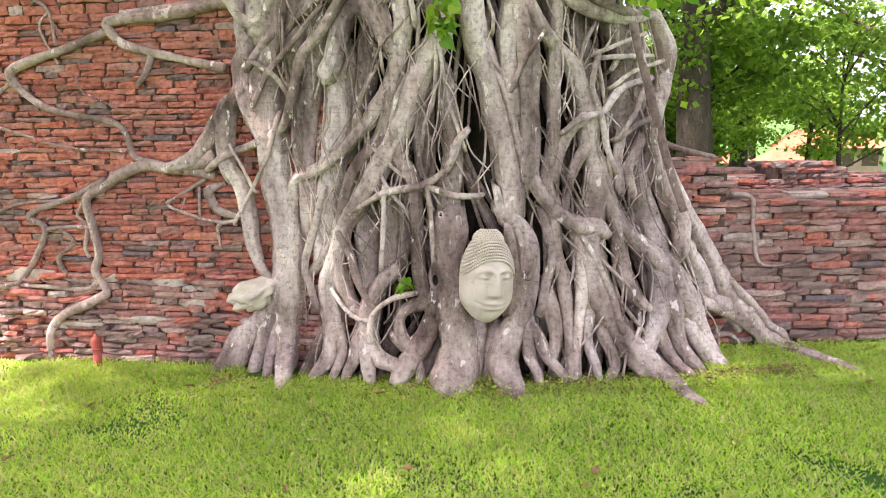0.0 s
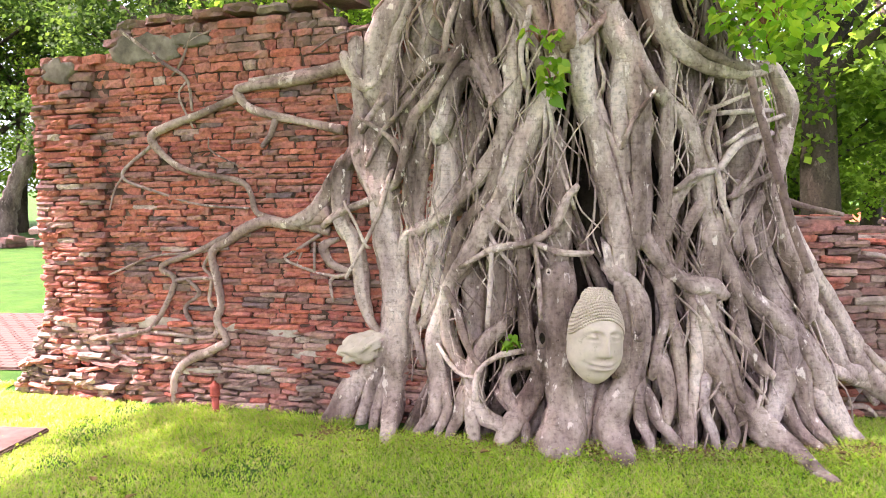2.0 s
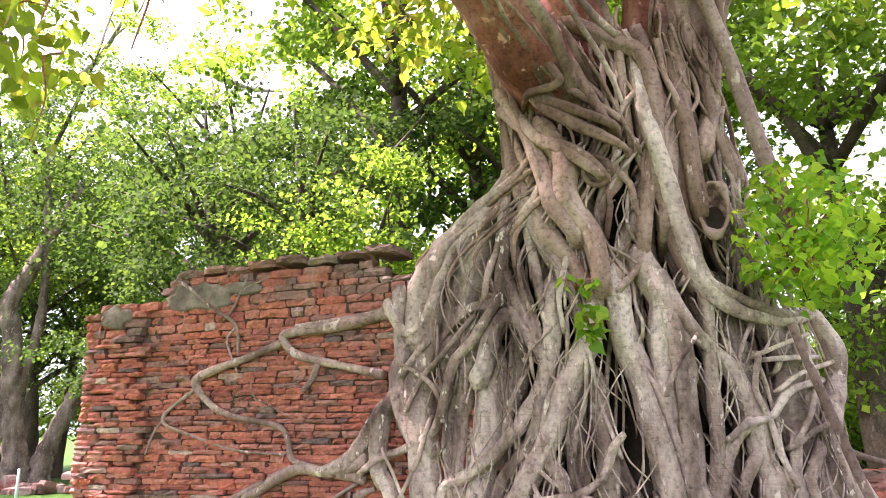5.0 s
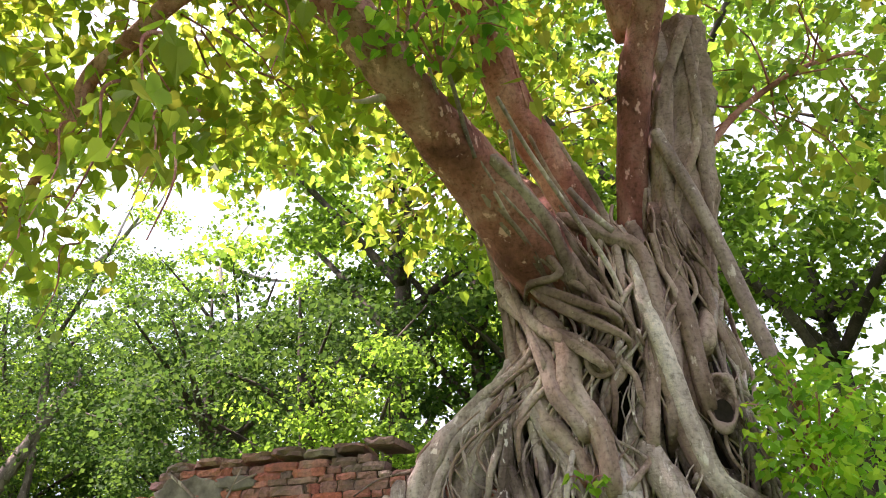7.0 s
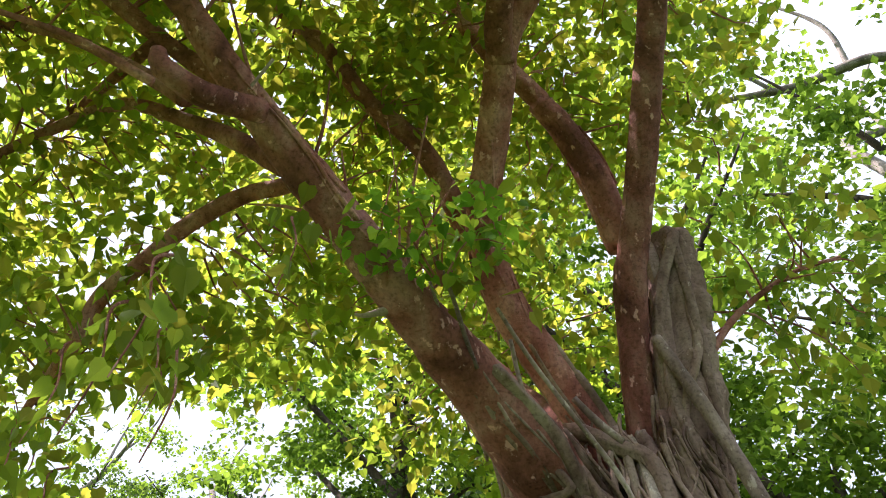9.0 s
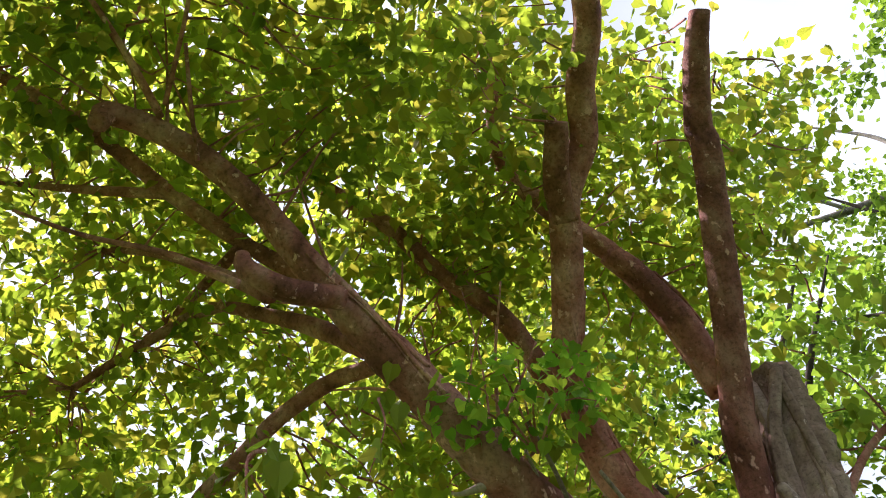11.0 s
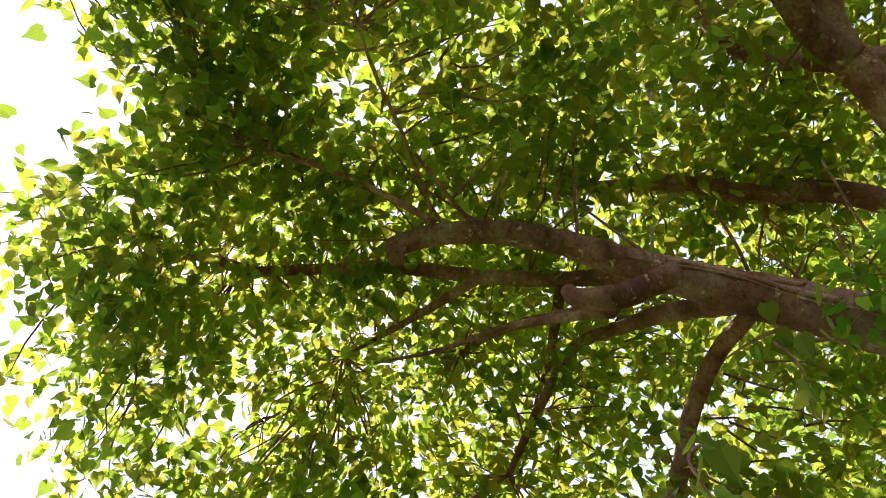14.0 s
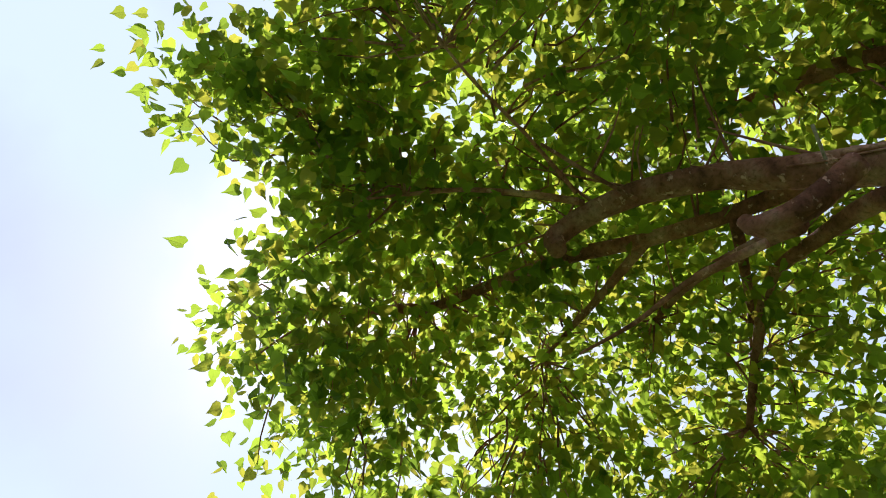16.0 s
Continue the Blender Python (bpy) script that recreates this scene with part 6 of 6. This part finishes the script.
# ---- small things on the lawn ----
def build_post():
    post = tagged(new("marker_post"), "short chipped red iron marker post", "post")
    post.location = (-2.33, 4.66, -0.02)
    for name, prof in (("tube", ((0.0, 0.026), (0.17, 0.026), (0.172, 0.022))), ("cap", ((0.165, 0.034), (0.225, 0.034), (0.24, 0.028), (0.25, 0.014), (0.262, 0.012), (0.266, 0.0)))):
        verts = [(r * math.cos(k * math.pi / 10), r * math.sin(k * math.pi / 10), z) for z, r in prof for k in range(20)]
        faces = [(j * 20 + k, j * 20 + (k + 1) % 20, j * 20 + 20 + (k + 1) % 20, j * 20 + 20 + k) for j in range(len(prof) - 1) for k in range(20)]
        child(name, mesh_of(name, verts, faces, RED_PAINT), post)
    child("flange", mesh_of("flange", *tube([(0, 0, 0.158, 0.036), (0, 0, 0.170, 0.036)], 20, 0.02, 0), RED_PAINT), post)


def build_path():
    path = tagged(new("pavement", mesh_of("pavement", [(-14, 5.7, 0.0), (-4.5, 5.7, 0.0), (-4.5, 8.3, 0.0), (-14, 8.3, 0.0)], [(0, 1, 2, 3)], MORTAR)), "pink brick-paved footpath", "path", kind="structure")
    path.location.z = 0.004
    pv = bpy.data.meshes.new("paver")
    bm = box_bm((-0.097, -0.047, 0), (0.097, 0.047, 0.022), 0.004)
    bm.to_mesh(pv)
    bm.free()
    pv.materials.append(PAVER)
    rest = []
    count = 0
    for j in range(26):
        for i in range(64):
            x, y = -4.62 - 0.203 * i - (0.1 if j % 2 else 0), 5.76 + 0.1 * j
            if count < 280 and i < 11:
                ob = new("paver", pv)
                ob.parent = path
                ob.location = (x, y, 0)
                count += 1
            else:
                rest.append(([Vector(v.co) + Vector((x, y, 0)) for v in pv.vertices], [tuple(p.vertices) for p in pv.polygons]))
    child("paving", mesh_of("paving", *merge(rest), PAVER, False), path, kind="stuff")
    slab = tagged(new("paving_slab", None), "flat worn pink paving slab in the lawn", "slab")
    part("slab", box_bm((-4.6, 3.75, -0.02), (-3.28, 4.22, 0.035), 0.012), PAVER, slab)


build_post()
build_path()


def build_dead_leaves():
    g = random.Random(5)
    for i in range(26):
        x, y = g.uniform(-2.6, 2.6), g.uniform(2.7, 4.3)
        if i == 0:
            x, y = 0.66, 3.02
        if i > 14:
            x, y = g.uniform(-0.6, 1.6), g.uniform(3.95, 4.25)
        v = [tuple(p) for p in HEART * np.array([0.6, 0.75, 2.2]) * g.uniform(0.05, 0.085)]
        ob = new("dead_leaf", mesh_of("dead_leaf", v, [tuple(int(k) for k in t) for t in HEART_TRIS], DEAD_LEAF, False))
        ob.matrix_world = pose(x, y, 0.03, g.uniform(-20, 20), g.uniform(-20, 20), g.uniform(0, 360))
        tagged(ob, "curled dry brown leaf lying in the grass", "leaf", "fallen leaves")


build_dead_leaves()


# ---- grass ----
def build_grass():
    n = 270000
    x = nrng.uniform(-4.7, 3.4, n) + nrng.normal(size=n) * 0.3
    y = 5.3 - 2.5 * nrng.uniform(0, 1, n) ** 1.1 - np.where(nrng.uniform(0, 1, n) < 0.25, np.abs(nrng.normal(size=n)) * 0.7, 0)
    edge = np.where(x < -1.3, 4.70 - 0.158 * (x + 1.894), np.where(x > 1.7, 4.92, 4.35))
    patch = np.array([noise.noise(Vector((a * 1.5, b * 1.5, 0))) + 0.5 * noise.noise(Vector((a * 5, b * 5, 3))) for a, b in zip(x, y)])
    keep = ((y < edge) | (x < -4.4)) & (nrng.uniform(-0.75, -0.15, n) < patch + 0.25)
    x, y, patch = x[keep], y[keep], patch[keep]
    n = len(x)
    h = nrng.uniform(0.010, 0.034, n) * (1 + 0.5 * patch) * np.where(np.abs(y - np.where(x < -1.3, 4.7, 4.3)) < 0.22, 1.5, 1.0)
    a = nrng.uniform(0, 2 * np.pi, n)
    lean = nrng.uniform(0.4, 2.2, n)
    side = np.stack([np.cos(a), np.sin(a), np.zeros(n)], 1) * 0.0034 * nrng.uniform(0.7, 1.5, n)[:, None]
    tip = np.stack([-np.sin(a) * lean * h, np.cos(a) * lean * h, h], 1)
    o = np.stack([x, y, np.full(n, -0.008)], 1)
    mid = o + tip * np.array([0.35, 0.35, 0.65])
    v = np.stack([o - side, o + side, mid + side * 0.7, mid - side * 0.7, o + tip], 1).reshape(-1, 3)
    t = (np.array([(0, 1, 2), (0, 2, 3), (3, 2, 4)])[None] + (np.arange(n) * 5)[:, None, None]).reshape(-1, 3)
    tagged(new("grass", tri_mesh("grass", v, t, GRASS)), "short bright green lawn grass blades", "grass", kind="stuff")


build_grass()


def build_weeds():
    n = 6000
    x = nrng.uniform(-2.6, 3.2, n)
    y = np.where(x < -1.3, 4.62 - 0.158 * (x + 1.894), np.where(x > 1.7, 4.80, 4.22)) - np.abs(nrng.normal(size=n)) * 0.16 + 0.06
    keep = np.array([noise.noise(Vector((a * 2.2, b * 2.2, 8))) > -0.12 for a, b in zip(x, y)])
    c = np.stack([x, y, nrng.uniform(0.02, 0.07, n)], 1)[keep]
    tagged(new("weeds", leaf_mesh("weeds", c, nrng.uniform(0.006, 0.015, len(c)), GRASS, (0.0, 0.6))), "low broad-leaved weeds along the foot of the roots", "weeds", kind="stuff")
    m = 1500
    c = np.stack([nrng.uniform(-5.5, 4.0, m), 4.4 - 3.0 * nrng.uniform(0, 1, m) ** 1.2, np.full(m, 0.03)], 1)
    tagged(new("clover", leaf_mesh("clover", c, nrng.uniform(0.010, 0.022, m), GRASS, (0.0, 0.5))), "small clover leaves scattered through the lawn", "clover", kind="stuff")


build_weeds()


def build_litter():
    n = 3200
    x = nrng.uniform(-1.5, 2.3, n)
    y = 4.26 + 0.10 * np.abs(x - 0.3) - np.abs(nrng.normal(size=n)) * 0.12
    c = np.stack([x, y, nrng.uniform(0.012, 0.035, n)], 1)
    tagged(new("leaf_litter", leaf_mesh("leaf_litter", c, nrng.uniform(0.008, 0.026, n), DEAD_LEAF, (0.0, 0.5), BLADE, BLADE_TRIS)), "dry brown leaf litter and bark crumbs at the foot of the roots", "litter", kind="stuff")


build_litter()


# ---- trees and things beyond, with unseen screening trees ----
def far_tree(seed, height, spread, leaf, stem=0.28, bare=0.28, clumps=80, per=105, size=0.14):
    g = random.Random(seed)
    tree = tagged(new("tree"), "leafy broad-crowned park tree with a dark trunk", "tree", "park trees")
    tips = []
    lean = (g.uniform(-0.08, 0.08) * height, g.uniform(-0.08, 0.08) * height)
    top = (lean[0], lean[1], height * 0.8)
    axis = [(0, 0, -0.3, stem * 1.35), (0, 0, 0.5, stem), (lean[0] * 0.3, lean[1] * 0.3, height * bare, stem * 0.8), (lean[0] * 0.7, lean[1] * 0.7, height * 0.55, stem * 0.5), (*top, stem * 0.12)]
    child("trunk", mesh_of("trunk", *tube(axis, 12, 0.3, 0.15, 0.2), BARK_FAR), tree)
    for k in range(9):
        f = g.uniform(bare, 0.68)
        a = k * 2.4 + g.uniform(-0.4, 0.4)
        reach = spread * g.uniform(0.55, 0.95) * (1.1 - 0.5 * f)
        b = (lean[0] * f, lean[1] * f, height * f)
        e = (b[0] + reach * math.cos(a), b[1] + reach * math.sin(a), height * (f + g.uniform(0.12, 0.30)))
        m = ((b[0] + e[0]) / 2 + g.uniform(-0.3, 0.3), (b[1] + e[1]) / 2, (b[2] + e[2]) / 2 + height * 0.02)
        child("limb", mesh_of("limb", *tube([(*b, stem * 0.4), (*m, stem * 0.25), (*e, stem * 0.06)], 8, 0.3, 0.15), BARK_FAR), tree)
        tips += [m, e, tuple((m[i] + e[i]) / 2 for i in range(3))]
    tips.append(top)
    hubs = np.array([tips[g.randrange(len(tips))] for _ in range(clumps)]) + nrng.normal(size=(clumps, 3)) * np.array([spread * 0.17, spread * 0.17, height * 0.06])
    c = np.repeat(hubs, per, 0) + nrng.normal(size=(clumps * per, 3)) * np.array([0.34, 0.34, 0.15])
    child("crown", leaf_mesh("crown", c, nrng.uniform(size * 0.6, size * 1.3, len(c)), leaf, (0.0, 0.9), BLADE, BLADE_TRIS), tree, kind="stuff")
    return tree


BOUGHS = (((10.4, 13.7, 13.0, 0.17), (10.2, 12.3, 16.3, 0.15), (9.2, 11.5, 17.65, 0.14), (7.1, 12.0, 17.8, 0.12), (4.9, 12.5, 18.5, 0.05)),
          ((8.4, 11.7, 17.7, 0.08), (8.3, 11.4, 19.5, 0.06), (7.2, 11.4, 21.5, 0.03)), ((6.6, 12.1, 18.0, 0.06), (5.4, 11.6, 19.3, 0.045), (4.8, 11.6, 20.6, 0.02)))
OLD_TRUNKS = (((-17.45, 20.28, -0.2, 0.52), (-17.65, 20.11, 1.0, 0.356), (-17.8, 19.98, 2.43, 0.314), (-17.96, 19.84, 4.59, 0.29), (-18.1, 19.72, 5.67, 0.25), (-17.71, 20.05, 7.0, 0.21), (-17.31, 20.4, 8.38, 0.17), (-16.84, 20.8, 10.0, 0.1)),
             ((-17.15, 20.54, -0.2, 0.45), (-16.99, 20.67, 0.97, 0.293), (-16.73, 20.89, 1.96, 0.272), (-16.4, 21.18, 2.98, 0.252), (-15.96, 21.55, 3.94, 0.231), (-15.44, 21.99, 4.73, 0.19), (-14.84, 22.51, 6.16, 0.12)))
OLD_BRANCHES = (((-17.8, 19.98, 2.5, 0.21), (-17.62, 20.13, 3.7, 0.168), (-17.41, 20.31, 5.18, 0.148), (-17.49, 20.25, 7.78, 0.107), (-17.64, 20.12, 9.27, 0.06)),
             ((-17.75, 20.0, 1.5, 0.25), (-18.21, 19.63, 2.79, 0.23), (-18.69, 19.22, 4.02, 0.21), (-19.18, 18.8, 5.76, 0.14)),
             ((-17.71, 20.05, 7.0, 0.149), (-17.49, 20.24, 7.97, 0.129), (-17.58, 20.17, 9.28, 0.109), (-17.7, 20.07, 10.97, 0.05)))


def build_old_tree():
    tree = tagged(new("tree"), "old leaning tree with several rough grey-brown trunks", "tree")
    ends = []
    for line in OLD_TRUNKS + OLD_BRANCHES:
        child("trunk", mesh_of("trunk", *tube(line, 16, 0.12, 0.22, 0.3), BARK_OLD), tree)
        ends += [line[-1][:3], line[-2][:3]]
    hubs = np.array([ends[k % len(ends)] for k in range(120)]) + nrng.normal(size=(120, 3)) * np.array([2.0, 2.0, 1.7]) + np.array([0, 0, 1.5])
    c = np.repeat(hubs, 110, 0) + nrng.normal(size=(13200, 3)) * np.array([0.42, 0.42, 0.27])
    child("crown", leaf_mesh("crown", c, nrng.uniform(0.08, 0.17, len(c)), LEAF_FAR_SHADED, (0.0, 0.9), BLADE, BLADE_TRIS), tree, kind="stuff")


build_old_tree()


def build_sapling():
    s = far_tree(11, 5.2, 1.5, LEAF_FAR_LIGHT, 0.06, 0.30, 26, 46, 0.13)
    tagged(s, "young staked tree with a thin forked trunk", "tree", "park trees")
    for k in range(3):
        a = k * 2.1 + 0.5
        child("stake", mesh_of("stake", *tube([(0.6 * math.cos(a), 0.6 * math.sin(a), -0.1, 0.025), (0.06 * math.cos(a), 0.06 * math.sin(a), 1.15, 0.022)], 8, 0.3, 0.03), CREAM), s, "pale wooden support stake")
    s.matrix_basis = pose(7.9, 14.4, ground_height(7.9, 14.4) - 0.05, 0, 0, 40)


def plant_trees():
    protos = [far_tree(1, 10.0, 4.2, LEAF_FAR_LIGHT), far_tree(2, 12.0, 4.6, LEAF_FAR_SHADED), far_tree(3, 9.0, 4.0, LEAF_FAR_SHADED, 0.2, 0.2), far_tree(4, 6.0, 3.0, LEAF_FAR_LIGHT, 0.14, 0.12, 70, 85, 0.165), far_tree(5, 19.0, 6.5, LEAF_FAR_LIGHT, 0.3, 0.25, 130, 105, 0.185)]
    # The trees behind and beside the camera are unseen, added to block low sky light.
    near_trees = ((1, -4.8, 13.5, 0.85), (1, -8.0, 15.5, 1.0), (2, -1.0, 16.5, 1.25), (0, 4.9, 14.0, 1.25), (0, 14.0, 21.0, 1.2), (3, 5.2, 15.5, 0.9), (0, 7.5, 23.0, 1.1), (0, -19.5, 23.0, 1.0),
                  (2, -12.5, 24.0, 1.3), (0, -24.0, 17.0, 1.1), (1, 2.0, 23.0, 1.3), (0, -6.0, 24.0, 1.4), (0, 14.5, 20.0, 1.2), (1, 19.0, 28.0, 1.4), (0, 13.0, 32.0, 1.5), (4, 10.5, 14.0, 1.0),
                  (4, 3.0, 19.0, 1.0), (2, -8, -14, 1.3))
    # The tree at (-9.3, 2.2) is added, unseen, to shade the lawn.
    middle_and_screen_trees = ((1, 3, -17, 1.2), (0, 12, -12, 1.2), (2, 16, 0, 1.2), (1, -27, -12, 1.2), (0, 17, 9, 1.1), (1, -32, 8, 1.2), (4, 2.3, 14.5, 1.15), (0, -9.3, 2.2, 0.5),
                    (4, 9.0, 13.0, 1.1), (2, -20.0, 25.0, 1.2), (2, -16.0, 25.5, 1.0), (3, 15.5, 31.0, 1.1), (3, 11.0, 31.0, 1.2), (3, 8.0, 29.0, 1.1), (4, 1, -15, 1.0), (4, 9, -13, 1.0),
                    (4, 15, -6, 0.9), (2, 7, -11, 1.0))
    far_trees = ((4, -13.5, 25.0, 0.9), (4, -4.2, 15.0, 1.1), (3, -24, 28, 0.8), (3, -20, 27, 0.8), (3, -17, 26.5, 0.7), (3, -28, 24, 0.8), (3, -31, 27, 1.0), (4, -2.5, 17.0, 0.95),
                 (4, -25.0, 26.0, 1.0), (0, -3.2, 11.6, 0.62), (2, -7.4, 12.4, 0.56), (3, 5.2, 18.5, 0.9), (3, 11.5, 16.0, 0.8), (2, -29.0, 30.0, 1.5), (1, -20.0, 34.0, 1.5), (2, 0.0, 34.0, 1.6),
                 (1, 26.0, 34.0, 1.6), (4, -22.0, 24.0, 1.0), (1, -21.0, 29.0, 1.5), (3, -21.5, 24.5, 0.45), (3, -19.0, 26.0, 0.5), (3, -23.5, 23.0, 0.5), (3, -17.0, 27.5, 0.5), (2, 14.0, 50.0, 1.3), (0, 19.0, 53.0, 1.3), (2, 23.5, 55.0, 1.4),
                 (0, 28.5, 53.0, 1.3), (2, 33.0, 50.0, 1.3), (3, 13.5, 40.0, 1.0), (3, 17.5, 47.0, 0.8), (3, 29.5, 45.0, 1.0), (3, 24.0, 50.0, 1.2), (3, 19.5, 49.0, 1.1))
    g = random.Random(9)
    used = set()
    for i, x, y, s in near_trees + middle_and_screen_trees + far_trees:
        m = pose(x, y, ground_height(x, y) - 0.05, 0, 0, g.uniform(0, 360)) @ Matrix.Scale(s, 4)
        if i in used:
            ob = copy_thing(protos[i], m)
        else:
            used.add(i)
            ob = protos[i]
        ob.matrix_basis = m
        if (i, x, y) == (4, 10.5, 14.0):
            # a long grey bough reaches out towards the fig
            inv = m.inverted()
            for line in BOUGHS:
                pts = [(*(inv @ Vector(q[:3])), q[3]) for q in line]
                child("bough", mesh_of("bough", *tube(pts, 10, 0.2, 0.1), BARK_GREY), ob, "pale grey spreading bough")


plant_trees()
build_sapling()


def build_house(x, y, w, d, turn, size=1.0):
    h = tagged(new("house"), "low cream house under an orange tiled roof", "house", "houses beyond")
    z = ground_height(x, y)
    part("wall", box_bm((-w / 2, -d / 2, 0), (w / 2, d / 2, 1.9)), CREAM, h)
    verts = [(-w / 2 - 0.5, -d / 2 - 0.5, 1.8), (w / 2 + 0.5, -d / 2 - 0.5, 1.8), (w / 2 + 0.5, d / 2 + 0.5, 1.8), (-w / 2 - 0.5, d / 2 + 0.5, 1.8), (-w / 2 + 0.8, 0, 2.9), (w / 2 - 0.8, 0, 2.9)]
    child("roof", mesh_of("roof", verts, [(0, 1, 5, 4), (1, 2, 5), (2, 3, 4, 5), (3, 0, 4), (3, 2, 1, 0)], ROOF, False), h)
    for k in range(4):
        wx = -w / 2 + w * (k + 0.5) / 4
        win = part("window", box_bm((wx - 0.45, -d / 2 - 0.03, 0.7), (wx + 0.45, -d / 2 + 0.02, 1.5), 0.01), DARK_WOOD, h)
        part("frame", box_bm((wx - 0.5, -d / 2 - 0.05, 1.5), (wx + 0.5, -d / 2 + 0.02, 1.57)), CREAM, win)
    h.matrix_world = pose(x, y, z, 0, 0, turn) @ Matrix.Scale(size, 4)


build_house(24.4, 46.0, 5.4, 3.0, -14)
build_house(20.6, 44.0, 3.4, 2.4, 5, 0.62)
build_house(17.0, 44.0, 4.2, 2.4, 0, 0.6)


def build_fence():
    f = tagged(new("fence"), "dark wooden post-and-rail fence", "fence")
    for i in range(9):
        x = 5.0 + 0.9 * i
        y = 17.0 + 0.25 * i
        z = ground_height(x, y)
        part("post", box_bm((x - 0.05, y - 0.05, z - 0.1), (x + 0.05, y + 0.05, z + 1.25), 0.01), DARK_WOOD, f)
    for k in (0.45, 0.85, 1.15):
        pts = [(5.0 + 0.9 * i, 17.0 + 0.25 * i, ground_height(5.0 + 0.9 * i, 17.0 + 0.25 * i) + k, 0.035) for i in range(9)]
        child("rail", mesh_of("rail", *tube(pts, 6, 0.4, 0), DARK_WOOD), f)


build_fence()


def build_poles():
    for x, y in ((-12.6, 14.6), (-13.4, 14.4)):
        ob = tagged(new("garden_pole"), "slim pale blue garden pole standing in the lawn", "pole", "garden poles")
        child("shaft", mesh_of("shaft", *tube([(x, y, 0, 0.035), (x, y, 0.85, 0.03)], 10, 0.3, 0), PALE_POLE), ob)
        child("foot", mesh_of("foot", *tube([(x, y, 0, 0.10), (x, y, 0.04, 0.09)], 12, 0.05, 0), PALE_POLE), ob)


build_poles()


def build_far_ruin():
    ruin = tagged(new("ruined_wall"), "low tumbled heap of old grey bricks under trees", "ruin")
    for i in range(80):
        x, y = rng.uniform(-17.5, -9.5), rng.uniform(18.0, 19.4)
        z = rng.uniform(0.0, 0.9) * (0.5 + 0.5 * math.sin(x * 1.3))
        bm = box_bm((-0.25, -0.16, 0), (0.25, 0.16, 0.16), 0.02)
        bmesh.ops.transform(bm, matrix=pose(x, y, max(0, z) - 0.03, rng.gauss(0, 6), rng.gauss(0, 6), rng.uniform(0, 180)), verts=bm.verts[:])
        part("stone", bm, BRICK_OLD, ruin)


build_far_ruin()
build_tall_wall()
build_low_walls()
